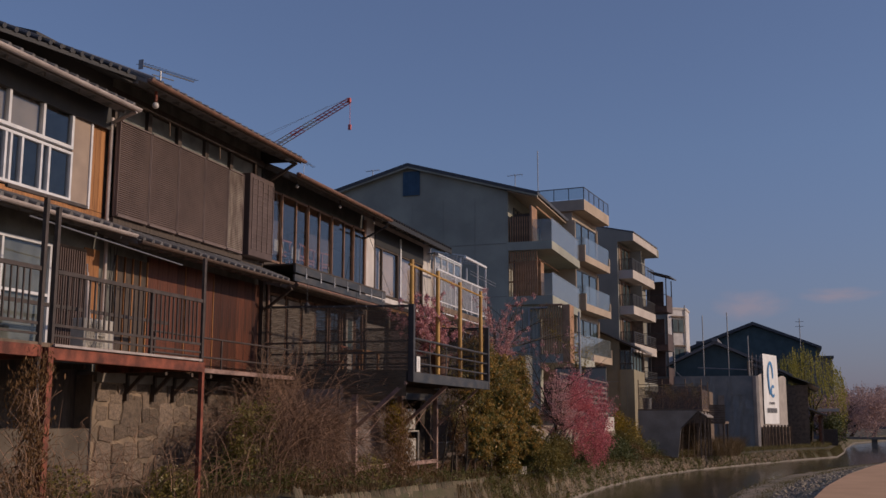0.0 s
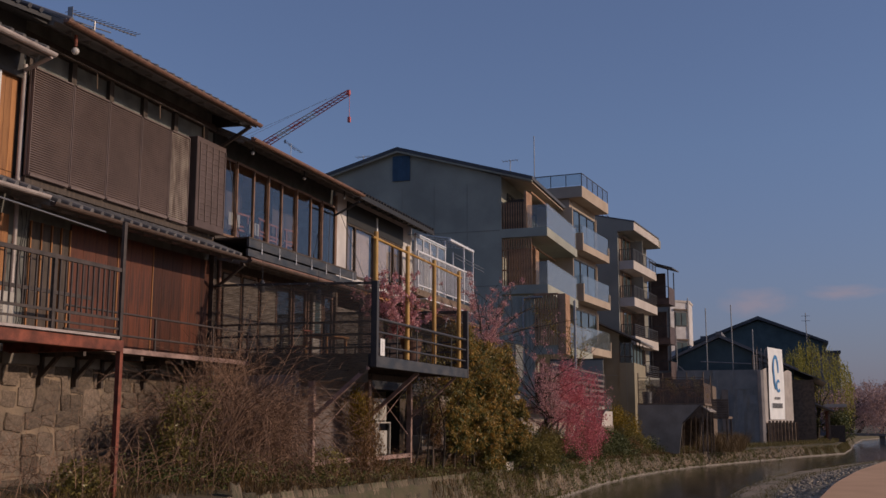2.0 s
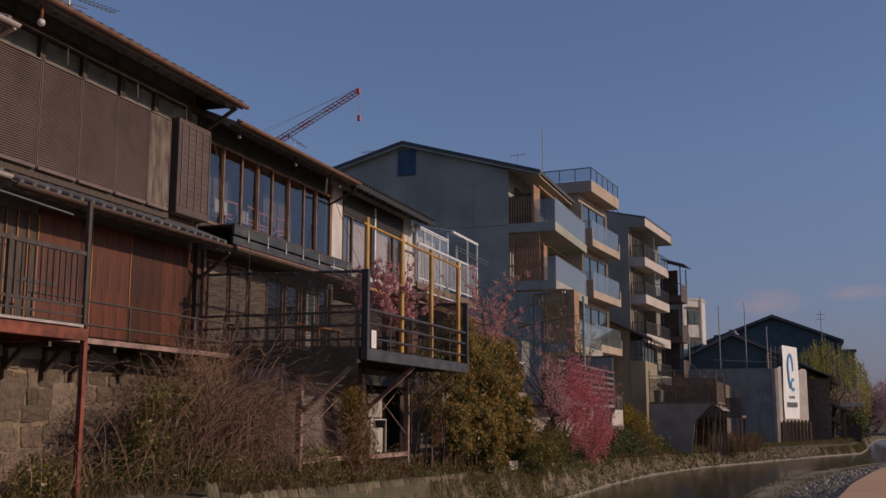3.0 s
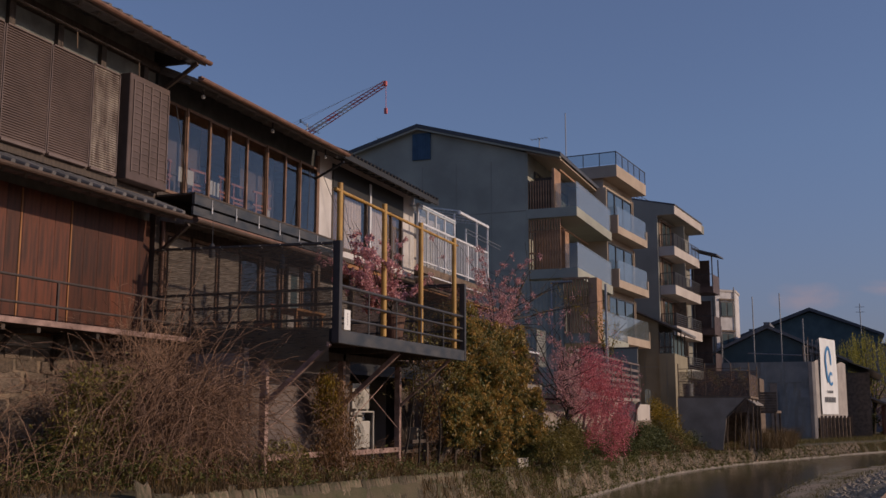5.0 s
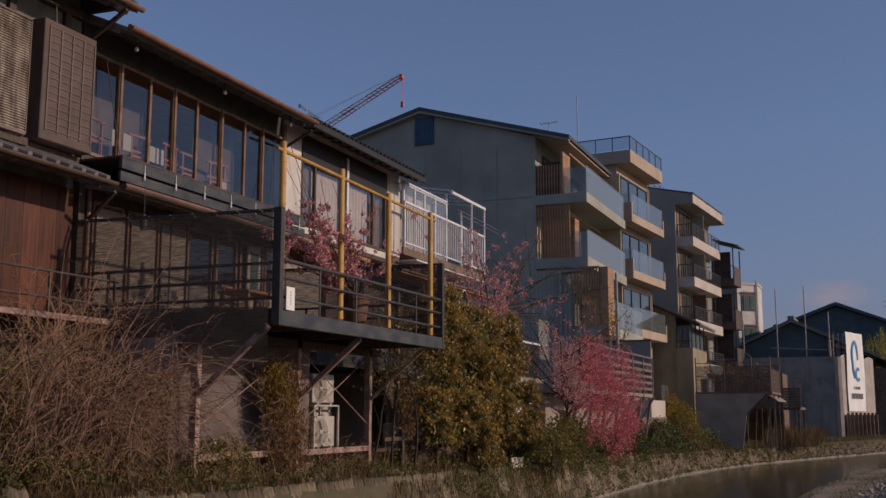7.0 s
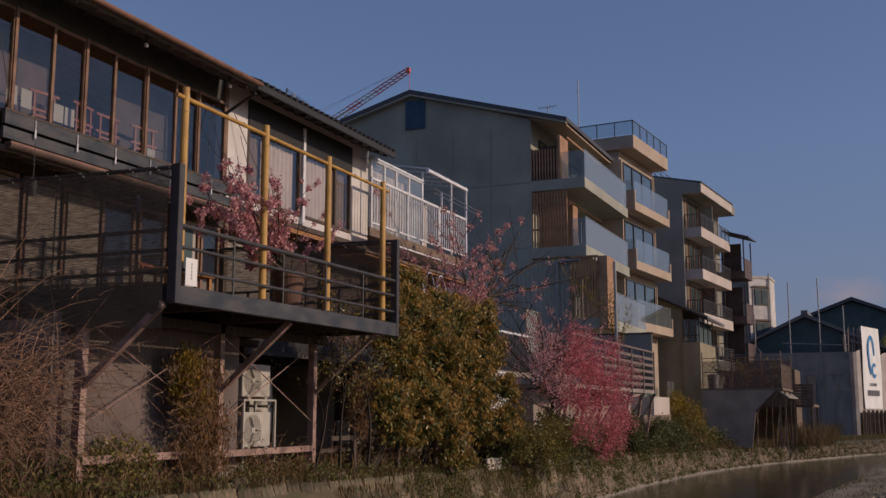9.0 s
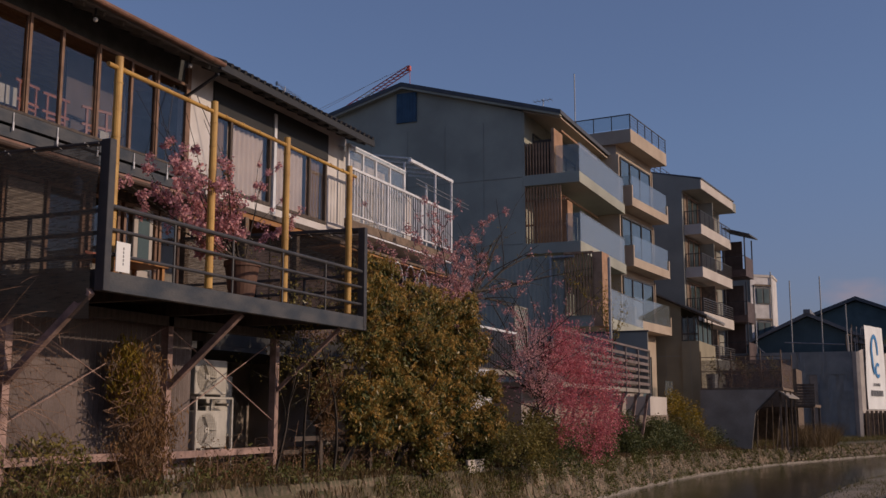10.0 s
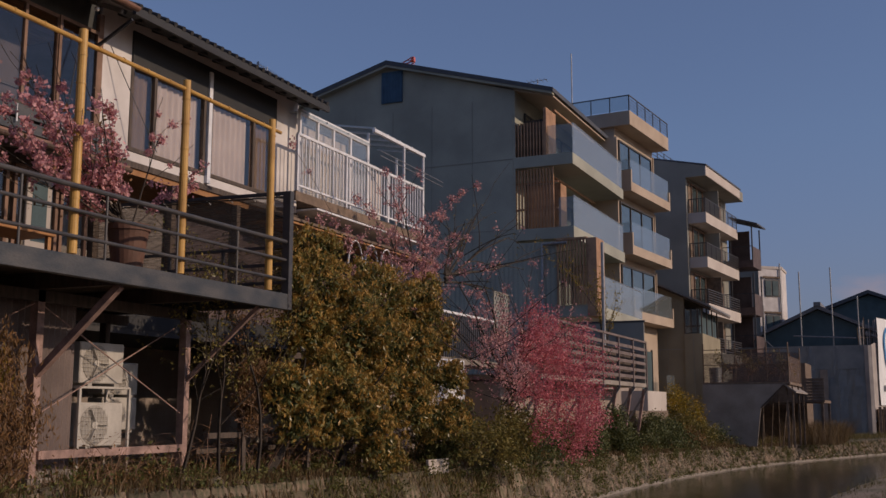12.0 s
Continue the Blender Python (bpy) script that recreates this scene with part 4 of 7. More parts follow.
for k in range(1, n):
    ob = new("floor_board", first.data)
    ob.parent = deck
    ob.location = (0, DY0 + 0.12 + k * 0.218, 0)
for y in (23.6, 25.5, 27.4):
    part("joist", bx(-11.8, DX - 0.12, y - 0.05, y + 0.05, 2.36, 2.55), DARKWOOD, deck)
for x in (-11.0, -9.5):
    part("bearer", bx(x - 0.06, x + 0.06, DY0 + 0.1, DY1 - 0.1, 2.22, 2.36), DARKWOOD, deck)
part("corner_post", bx(DX - 0.13, DX + 0.01, DY0 - 0.05, DY0 + 0.06, 2.36, 4.14, bevel=0.006), BLACKSTEEL, deck)
part("corner_post", bx(DX - 0.12, DX + 0.01, DY1 - 0.06, DY1 + 0.04, 2.36, 4.12, bevel=0.006), BLACKSTEEL, deck)
for z, r in ((3.36, 0.03), (3.09, 0.022), (2.80, 0.022)):
    part("front_rail", rod((DX - 0.05, DY0 + 0.05, z), (DX - 0.05, DY1 - 0.05, z), r, n=10), BLACKSTEEL, deck)
for k in range(1, 5):
    y = DY0 + k * (DY1 - DY0) / 5
    part("baluster", rod((DX - 0.05, y, 2.58), (DX - 0.05, y, 3.36), 0.016), BLACKSTEEL, deck)
for y in (DY0, DY1):
    for z in (3.30, 3.04, 2.77):
        part("side_rail", bar((-11.9, y, z), (DX - 0.1, y, z), 0.04, 0.045), BLACKSTEEL, deck)
    part("side_top_rail", bar((-11.9, y, 4.18), (DX - 0.05, y, 4.10), 0.045, 0.05), BLACKSTEEL, deck)
    for k in range(3):
        part("side_post", bx(-11.3 + k * 1.0, -11.26 + k * 1.0, y - 0.02, y + 0.02, 2.6, 3.30), BLACKSTEEL, deck)
for y, z0 in ((22.55, 0.12), (25.55, 0.12), (28.4, 0.0)):
    p = part("post", bx(-9.56, -9.44, y - 0.055, y + 0.055, z0, 2.36), PINKPOST, deck, "faded pink steel post")
    part("footing", bx(-9.66, -9.34, y - 0.16, y + 0.16, -0.2, z0), CEMENT, p)
    part("brace", bar((-9.45, y, 1.35), (-8.25, y, 2.36), 0.08 if y < 28 else 0.05, 0.085 if y < 28 else 0.055), PINKPOST, deck)
    part("back_post", bx(-11.06, -10.94, y - 0.05, y + 0.05, 0.1, 2.25), DARKWOOD, deck)
for (y0, y1) in ((22.6, 25.5), (25.6, 28.4)):
    bm = rod((-9.5, y0, 0.85), (-9.5, y1, 2.2), 0.009)
    rod((-9.5, y0, 2.2), (-9.5, y1, 0.85), 0.009, bm)
    part("cross_tie", bm, PINKPOST, deck, "thin dull cross tie")
part("low_rail", bx(-9.46, -9.40, 22.55, 25.5, 0.36, 0.46), PINKPOST, deck)
part("low_rail", bx(-9.46, -9.40, 25.6, 28.3, 0.34, 0.44), PINKPOST, deck)


def net_sheet(name, y, x0, x1, z0, z1, sag, material, label, seed):
    """A hung net with folds."""
    bm = bmesh.new()
    rng = random.Random(seed)
    rows = []
    nx, nz = 24, 10
    for j in range(nz + 1):
        row = []
        for i in range(nx + 1):
            u, w = i / nx, j / nz
            low = z0(u) if callable(z0) else z0
            z = low + ((z1 + (0.08 * (1 - u))) - low) * w
            row.append(bm.verts.new((x0 + (x1 - x0) * u, y - 0.03 - sag * math.sin(3.1 * u + 0.5) * (1 - w) + 0.015 * math.sin(23 * u + 3 * w) + rng.uniform(-0.006, 0.006), z)))
        rows.append(row)
    for a, b in zip(rows, rows[1:]):
        for k in range(nx):
            bm.faces.new((a[k], a[k + 1], b[k + 1], b[k]))
    ob = thing(name, label, "net", (x1, y, z1))
    part("mesh_cloth", bm, material, ob, smooth=True)
    if not callable(z0):
        part("hem_rope", rod((x0, y - 0.04, z1 + 0.06), (x1, y - 0.04, z1 - 0.02), 0.012, n=6), BLACKSTEEL, ob)
        for k in range(9):
            x = x0 + (x1 - x0) * (k + 0.5) / 9
            part("tie", rod((x, y - 0.05, z1 + 0.07 - 0.08 * k / 9), (x, y + 0.05, z1 + 0.03 - 0.08 * k / 9), 0.008, n=5), PAPER, ob)
        part("seam", bx((x0 + x1) / 2, (x0 + x1) / 2 + 0.03, y - 0.035, y - 0.03, z0, z1), material, ob)
    return ob


net_sheet("shade_net", DY0 - 0.06, -11.9, DX - 0.12, 2.62, 4.10, 0.0, NET, "see-through brown shade net on the side of the terrace", 1)
net_sheet("folded_net", DY0 - 0.07, -11.9, DX - 0.16, lambda u: 2.52 - 0.46 * min(1, max(0, u - 0.12) / 0.42) ** 0.9 - 0.03 * math.sin(7 * u), 2.63, 0.10, NETDENSE, "dense folded dark net hanging below the terrace", 2)
net_sheet("shade_net", DY1 + 0.08, -11.9, DX - 0.12, 2.62, 4.08, 0.0, NET, "see-through brown shade net on the side of the terrace", 3)

# bamboo frame
bamboo = thing("bamboo_frame", "yellow bamboo poles with a cross pole standing along the terrace edge", "frame", (-7.95, 25.5, 2.66))
for y, z in ((22.79, 5.21), (24.71, 5.19), (26.58, 5.14), (28.57, 5.13)):
    bm = rod((-8.21, y, 2.62), (-8.21, y, z), 0.055, n=14, r2=0.05)
    for k in range(7):
        rod((-8.21, y, 2.9 + k * 0.33), (-8.21, y, 2.915 + k * 0.33), 0.058, bm, 14)
    part("pole", bm, BAMBOO, bamboo, smooth=False)
bm = rod((-8.21, 22.6, 5.07), (-8.21, 28.8, 4.99), 0.03, n=10, r2=0.026)
for k in range(14):
    rod((-8.21, 22.85 + k * 0.42, 5.07 - k * 0.0055), (-8.21, 22.87 + k * 0.42, 5.07 - k * 0.0055), 0.034, bm, 10)
part("cross_pole", bm, BAMBOO, bamboo)

sign = thing("notice", "white paper notice with dark print tied to the terrace rail", "notice", (-8.05, 22.85, 2.6))
part("board", bx(-8.065, -8.055, 22.72, 22.96, 2.60, 2.95), PAPER, sign)
bm = bmesh.new()
for k in range(5):
    bx(-8.054, -8.052, 22.835, 22.85, 2.68 + k * 0.045, 2.71 + k * 0.045, bm)
part("print", bm, BANNERGREY, sign)

pot = thing("flower_pot", "brown terracotta pot with a flowering cherry on the terrace", "potted tree", (-8.6, 26.05, 2.62))
bm = rod((-8.6, 26.05, 2.62), (-8.6, 26.05, 3.10), 0.18, n=24, r2=0.25)
rod((-8.6, 26.05, 3.10), (-8.6, 26.05, 3.18), 0.27, bm, 24)
part("pot", bm, TERRACOTTA, pot)
part("soil", rod((-8.6, 26.05, 3.17), (-8.6, 26.05, 3.186), 0.24, n=20), EARTH, pot)
paths, tips = [], []
rng = random.Random(40)
for k in range(17):
    reach = rng.uniform(0.25, 1.0)
    p, tp = limbs((-8.6 + rng.uniform(-0.08, 0.08), 26.0, 3.15), (-8.55 + rng.uniform(-0.35, 0.35), 26.0 - 1.75 * reach, 3.35 + rng.uniform(0.0, 1.15) * (0.55 + 0.45 * reach)), 0.014, 3, 0.42, 70 + k, 2)
    paths += p
    tips += [c for c in tp if c.y < 25.75 and c.z < 4.8 - 0.45 * max(0.0, 24.9 - c.y)]
part("branchwork", tubes(paths), BARK, pot)
leaf_cloud("blossom", puffs(tips, 185, 30, 0.038, 5), 0.046, PETAL_POT, pot, "clusters of pale pink blossom", 1.1)
leaf_cloud("young_leaves", scatter(tips, 420, 0.06, 8), 0.03, LEAF_RUST, pot, "small bronze young leaves", 2.0)
p, tp = limbs((-8.6, 26.1, 3.15), (-8.55, 26.95, 4.55), 0.012, 3, 0.3, 91, 2)
p2, tp2 = limbs((-8.6, 26.1, 3.15), (-8.5, 26.85, 3.75), 0.010, 3, 0.4, 92, 2)
part("side_shoot", tubes(p + p2), BARK, pot)
leaf_cloud("side_blossom", np.concatenate([puffs(tp, 16, 26, 0.025, 15), puffs(tp2, 22, 28, 0.03, 16)]), 0.036, PETAL_POT, pot, "a few blossoms on a lone shoot", 1.1)

# furniture behind the net
table = thing("wooden_table", "warm brown wooden table on the terrace behind the net", "table", (-10.9, 26.2, 2.62))
part("tabletop", bx(-11.25, -10.55, 25.55, 26.85, 3.28, 3.33, bevel=0.008), SOFFIT, table)
for x in (-11.18, -10.62):
    for y in (25.63, 26.77):
        part("leg", bx(x - 0.03, x + 0.03, y - 0.03, y + 0.03, 2.62, 3.28), SOFFIT, table)
tagged(copy_thing(ch, pose(-11.5, 26.0, 2.62, 0, 0, 5)), "orange-red wooden chair at the terrace table", "chair", "terrace chairs")
for x, y, z in ((-11.0, 23.05, 4.05), (-10.3, 24.45, 4.0)):
    lamp = thing("hanging_lantern", "small dark lantern hanging above the terrace", "lantern", (x, y, z), group="terrace lanterns")
    part("cord", rod((x, y, z + 0.26), (x, y, z + 0.75), 0.006, n=5), BLACKSTEEL, lamp)
    part("cap", rod((x, y, z + 0.2), (x, y, z + 0.27), 0.07, n=12, r2=0.02), BLACKSTEEL, lamp)
    part("body", rod((x, y, z), (x, y, z + 0.2), 0.055, n=12, r2=0.065), BLACKSTEEL, lamp)

# store room and units below the deck
store = thing("lean_to", "grey-pink corrugated sheet wall under the terrace", "shed", (-10.2, 24.5, 0.1))
bm = bmesh.new()
n = 165
rows = [[bm.verts.new((-9.77 + 0.018 * math.sin(k * math.pi / 2), 22.3 + k * 0.0255, z)) for k in range(n)] for z in (0.05, 2.3)]
for k in range(n - 1):
    bm.faces.new((rows[0][k], rows[0][k + 1], rows[1][k + 1], rows[1][k]))
part("sheet", bm, CORRUGATED, store)
part("backing", bx(-11.8, -9.8, 22.3, 26.46, 0.0, 2.21), DARKROOM, store)
part("sill", bx(-9.8, -9.67, 22.3, 26.5, -0.05, 0.18), CEMENT, store)
# Added recess, its black put in for the shade under the houses.
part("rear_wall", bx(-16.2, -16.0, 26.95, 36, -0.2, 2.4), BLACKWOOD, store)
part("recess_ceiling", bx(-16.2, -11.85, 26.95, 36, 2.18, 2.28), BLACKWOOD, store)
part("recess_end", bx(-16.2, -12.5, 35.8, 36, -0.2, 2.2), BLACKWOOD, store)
# Added black board hiding sunlit floor edges where only shade belongs.
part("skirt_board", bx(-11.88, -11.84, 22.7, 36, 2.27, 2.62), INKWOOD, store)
air_unit(-9.72, 26.98, 0.41, 0.84, 0.61, 0.25, "off-white air conditioner unit in a steel stand under the terrace")
stand = thing("unit_stand", "white steel stand carrying stacked outdoor units", "stand", (-9.8, 27.0, 0.2))
for y in (26.52, 27.46):
    for x in (-10.08, -9.68):
        part("leg", bx(x - 0.018, x + 0.018, y - 0.018, y + 0.018, 0.1, 1.23), ACWHITE, stand)
for z in (0.38, 1.20):
    bm = bx(-10.1, -9.66, 26.50, 26.54, z, z + 0.03)
    bx(-10.1, -9.66, 27.44, 27.48, z, z + 0.03, bm), bx(-9.70, -9.66, 26.54, 27.44, z, z + 0.03, bm)
    part("cross_bar", bm, ACWHITE, stand)
air_unit(-9.74, 26.98, 1.23, 0.83, 0.58, 0.25, "off-white air conditioner unit stacked on a steel stand")
u2 = air_unit(-10.3, 28.0, 1.1, 0.72, 0.5, 0.28, "off-white air conditioner unit stacked on a steel stand")
copy_thing(u2, pose(-10.3, 28.0, 0.6))
copy_thing(u2, pose(-9.9, 30.9, 0.35))
copy_thing(u2, pose(-9.9, 31.9, 0.35))
bm = bx(-10.6, -9.6, 28.9, 33.5, 0.28, 0.35)
tagged(part("unit_shelf", bm, DARKWOOD), "low dark timber shelf carrying outdoor units", "shelf")
bm = bar((-9.3, 28.7, 0.55), (-9.3, 34.0, 0.55), 0.06, 0.08)
for y in (29.6, 31.5, 33.4):
    bx(-9.35, -9.25, y - 0.05, y + 0.05, -0.3, 0.9, bm)
tagged(part("fence", bm, DARKWOOD), "low dark timber fence along the bank", "fence")

# ---- the white plaster house ----
house_d = thing("plaster_house", "white plaster house with large curtained windows under a dark eave", "house", (-12, 32, -0.2))
for name, a, b, z0, z1 in (("wall_pier", 29.08, 29.84, 5.18, 7.82), ("wall_pier", 34.38, 35.3, 5.18, 7.82), ("wall_sill", 29.84, 34.38, 5.18, 5.34), ("wall_head", 29.84, 34.38, 6.98, 7.82)):
    part(name, bx(-12.25, -12.0, a, b, z0, z1), STUCCO, house_d, "white lime plaster wall")
part("side_wall", bx(-18, -12.25, 35.0, 35.3, 2.4, 7.6), STUCCO, house_d, "white lime plaster wall")
part("back_wall", bx(-18, -14.4, 29.05, 35.0, -0.2, 8.2), DARKROOM, house_d)
part("upper_floor", bx(-14.4, -12.0, 29.05, 35.3, 4.95, 5.17), SOFFIT, house_d, "warm timber soffit over the ground floor")
part("trim", bx(-12.02, -11.96, 29.1, 35.34, 5.06, 5.17), DARKWOOD, house_d)
part("ceiling_boards", bx(-14.4, -12.25, 29.08, 35.0, 7.2, 7.3), DARKROOM, house_d)
part("head_panel", bx(-12.0, -11.96, 29.84, 34.38, 6.88, 7.5), INKWOOD, house_d)
window(house_d, -12.02, 29.84, 31.98, 5.35, 6.9, (30.5,), (), DARKWOOD, 0.07, 0.08)
window(house_d, -12.02, 32.12, 34.38, 5.35, 6.9, (33.6,), (), DARKWOOD, 0.07, 0.08)
part("mullion", bx(-12.0, -11.93, 32.0, 32.1, 5.2, 7.4), WHITEFRAME, house_d)


def curtain(y0, y1, z0, z1, x, cloth=CURTAIN, colour="beige"):
    bm = bmesh.new()
    n = int((y1 - y0) / 0.03)
    rows = [[bm.verts.new((x + 0.022 * math.sin(k * 1.1), y0 + (y1 - y0) * k / n, z)) for k in range(n + 1)] for z in (z0, z1)]
    for k in range(n):
        bm.faces.new((rows[0][k], rows[0][k + 1], rows[1][k + 1], rows[1][k]))
    ob = thing("curtain", colour + " pleated curtain drawn behind the window", "curtain", (x, (y0 + y1) / 2, z0), group="curtains")
    part("cloth", bm, cloth, ob, smooth=True)
    part("rail", rod((x, y0, z1 + 0.02), (x, y1, z1 + 0.02), 0.012), BLACKSTEEL, ob)


# The end curtains' brown includes the shade that falls on them.
curtain(29.92, 30.44, 5.42, 6.84, -12.14, SHADEDCLOTH, "brown")
curtain(30.56, 31.92, 5.42, 6.84, -12.14)
curtain(32.2, 33.54, 5.42, 6.84, -12.14)
curtain(33.66, 34.32, 5.42, 6.84, -12.14, SHADEDCLOTH, "brown")
eave_roof(house_d, -11.25, -14.4, 28.98, 35.3, 7.42, 0.42, 0.22, None, 0.6, INKWOOD)
part("eave_board", bx(-11.27, -11.20, 28.98, 35.3, 7.37, 7.49), INKWOOD, house_d)
for y, z in ((29.05, 2.5), (31.0, 2.5), (33.0, 2.5), (35.1, -0.2)):
    part("ground_floor_post", bx(-12.05, -11.93, y, y + 0.12, z, 4.95), OLDWOOD, house_d)
part("lower_floor", bx(-14.4, -11.9, 29.05, 35.3, 2.3, 2.5), DARKWOOD, house_d)
for a, b in ((29.3, 30.9), (31.2, 32.9), (33.2, 35.0)):
    part("reed_blind" if a < 31 else "dark_panel", bx(-12.06, -12.04, a, b, 2.5, 4.4), SUDARE if a < 31 else SHUTTERBOX, house_d)
part("lower_eave", prism([(-11.1, 4.72), (-12.0, 4.98), (-12.0, 5.04), (-11.1, 4.78)], "y", 33.5, 40.7), OLDWOOD, house_d)
part("lower_soffit", bx(-12.0, -11.12, 33.5, 40.6, 4.66, 4.70), SOFFIT, house_d)

# ---- sun-room with the white rail ----
house_e = thing("white_balcony_house", "pale house with a white aluminium balcony and a glazed sun-room", "house", (-12.5, 38, -0.2))
part("wall", bx(-18, -12.9, 35.35, 41.0, -0.2, 7.3), PALEWALL, house_e)
RAIL0 = 34.5
part("floor_band", bx(-11.58, -11.52, RAIL0, 40.75, 5.3, 5.5), OLDWOOD, house_e, "faded red-brown balcony edge")
part("balcony_floor", bx(-12.9, -11.6, 35.35, 40.7, 5.3, 5.48), OLDWOOD, house_e)
part("floor_soffit", bx(-12.9, -11.5, 35.35, 40.76, 5.235, 5.275), WHITEFRAME, house_e)
part("lower_wall", bx(-12.9, -12.4, 35.35, 41.0, -0.2, 5.1), DARKWOOD, house_e)
bm = bx(-11.53, -11.47, RAIL0, 40.76, 6.70, 6.76)
bx(-11.52, -11.48, RAIL0, 40.76, 5.60, 5.64, bm)
part("hand_rail", bm, WHITEFRAME, house_e)
for k in range(43):
    y = RAIL0 + 0.02 + k * 0.147
    part("baluster", bx(-11.51, -11.485, y, y + 0.025, 5.64, 6.70), WHITEFRAME, house_e)
for y in (RAIL0, 36.6, 38.7, 40.72):
    part("rail_post", bx(-11.53, -11.47, y - 0.03, y + 0.03, 5.5, 6.72), WHITEFRAME, house_e)
room = part("sun_room", bx(-11.78, -11.70, 34.92, 38.1, 7.30, 7.42), WHITEFRAME, house_e, "white aluminium sun-room with a curved roof")
for y in (34.95, 35.7, 36.4, 37.2, 38.05):
    part("sun_room_post", bx(-11.77, -11.71, y - 0.03, y + 0.03, 5.5, 7.3), WHITEFRAME, room)
p = part("pane", bx(-11.745, -11.735, 34.95, 38.05, 5.55, 7.3), CLEARGLASS, room)
p.visible_shadow = False
part("curtain_panel", bx(-12.0, -11.98, 35.5, 37.4, 5.5, 7.2), CURTAIN, room)
prof = [(-11.66 - 1.2 * math.sin(a), 7.36 + 0.42 * (1 - math.cos(a)) * 1.0) for a in [k * math.pi / 16 for k in range(9)]]
bm = prism(prof + [(u - 0.01, v - 0.03) for u, v in prof[::-1]], "y", 34.92, 38.1)
part("curved_roof", bm, CLEARGLASS, room)
for y in (34.95, 36.0, 37.0, 38.08):
    part("roof_rib", tubes([[(Vector((u, y, v)), 0.018) for u, v in prof]]), WHITEFRAME, room)
can = part("canopy", bx(-11.55, -11.47, 37.95, 40.85, 7.62, 7.70), WHITEFRAME, house_e, "white flat canopy frame")
part("canopy_sheet", prism([(-11.5, 7.70), (-12.9, 7.95), (-12.9, 7.98), (-11.5, 7.73)], "y", 37.95, 40.85), CLEARGLASS, can)
for y in (38.0, 38.7, 39.4, 40.1, 40.8):
    part("canopy_rib", bar((-11.5, y, 7.72), (-12.9, y, 7.97), 0.03, 0.04), WHITEFRAME, can)
for x, y in ((-11.5, 40.76), (-11.5, 39.6), (-12.3, 40.76), (-11.75, 38.12)):
    part("canopy_post", bx(x - 0.025, x + 0.025, y - 0.025, y + 0.025, 5.5, 7.66), WHITEFRAME, can)
for z in (7.0, 7.12):
    part("laundry_pole", rod((-11.3, 37.9, z), (-11.3, 41.6, z - 0.05), 0.012), GALV, house_e)

# ---- the concrete apartment house with the gable ----
apt = thing("gable_apartments", "grey concrete apartment house with a shallow gable and glass balconies", "apartment house", (-20, 60, -0.6))
part("gable_wall", prism([(-28.5, -0.6), (-14.66, -0.6), (-14.66, 14.32), (-20.5, 16.08), (-28.5, 13.75)], "y", 56.3, 64.8), CONCRETE, apt, "board-marked grey concrete gable wall")
part("roof", prism([(-29, 13.75), (-20.5, 16.12), (-12.75, 13.92), (-12.75, 14.10), (-20.5, 16.32), (-29, 13.95)], "y", 55.95, 64.9), DARKROOF, apt)
part("verge_board", prism([(-29, 13.66), (-20.5, 16.02), (-12.8, 13.84), (-12.8, 13.98), (-20.5, 16.17), (-29, 13.8)], "y", 55.98, 56.28), CONCRETE, apt)
part("soffit", prism([(-14.6, 14.28), (-12.85, 13.80), (-12.85, 13.86), (-14.6, 14.34)], "y", 56.3, 64.8), BEIGEWALL, apt)
lv = part("louvre", bx(-20.85, -19.82, 56.22, 56.3, 14.42, 15.85), BLUEPAINT, apt, "blue painted louvre under the ridge")
for k in range(7):
    part("louvre_rib", bx(-20.78 + k * 0.145, -20.74 + k * 0.145, 56.19, 56.22, 14.45, 15.8), BLUEPAINT, lv)
bm = bmesh.new()
for z in (11.3, 8.3):
    bx(-28.5, -14.66, 56.285, 56.3, z, z + 0.03, bm)
for x in (-16.5, -18.4, -20.3, -22.2):
    bx(x, x + 0.02, 56.288, 56.3, 7.7, 14.0, bm)
part("wall_joint", bm, GREYWALL, apt)
n = 78
part("lower_wall", bx(-14.66, -12.8, 56.3, 56.42, -0.6, 7.72), CONCRETE, apt)
bm = bmesh.new()
rows = [[bm.verts.new((-20.5 + k * 0.1, 56.25 - (0.03 if k % 2 else 0.0), z)) for k in range(n)] for z in (-0.6, 7.6)]
for k in range(n - 1):
    bm.faces.new((rows[0][k], rows[0][k + 1], rows[1][k + 1], rows[1][k]))
part("ribbed_cladding", bm, CONCRETE, apt, "grey ribbed sheet cladding on the lower storeys")
bm = rod((-13.35, 56.1, 4.0), (-13.35, 56.1, 7.6), 0.06)
rod((-13.35, 56.1, 7.58), (-12.3, 56.1, 7.6), 0.06, bm)
part("pipe", bm, GALV, apt, "pale blue-grey pipe")
part("back_wall", bx(-14.66, -14.56, 56.32, 64.8, -0.6, 14.3), CONCRETE, apt)


def slats(owner, x0, x1, y, z0, z1, pitch=0.135, w=0.06):
    n = int((x1 - x0) / pitch)
    first = part("slat", bx(0, w, y - 0.05, y + 0.03, z0, z1), SLAT, owner)
    first.location.x = x0
    for k in range(1, n + 1):
        ob = new("slat", first.data)
        ob.parent = owner
        ob.location = (x0 + k * pitch, 0, 0)


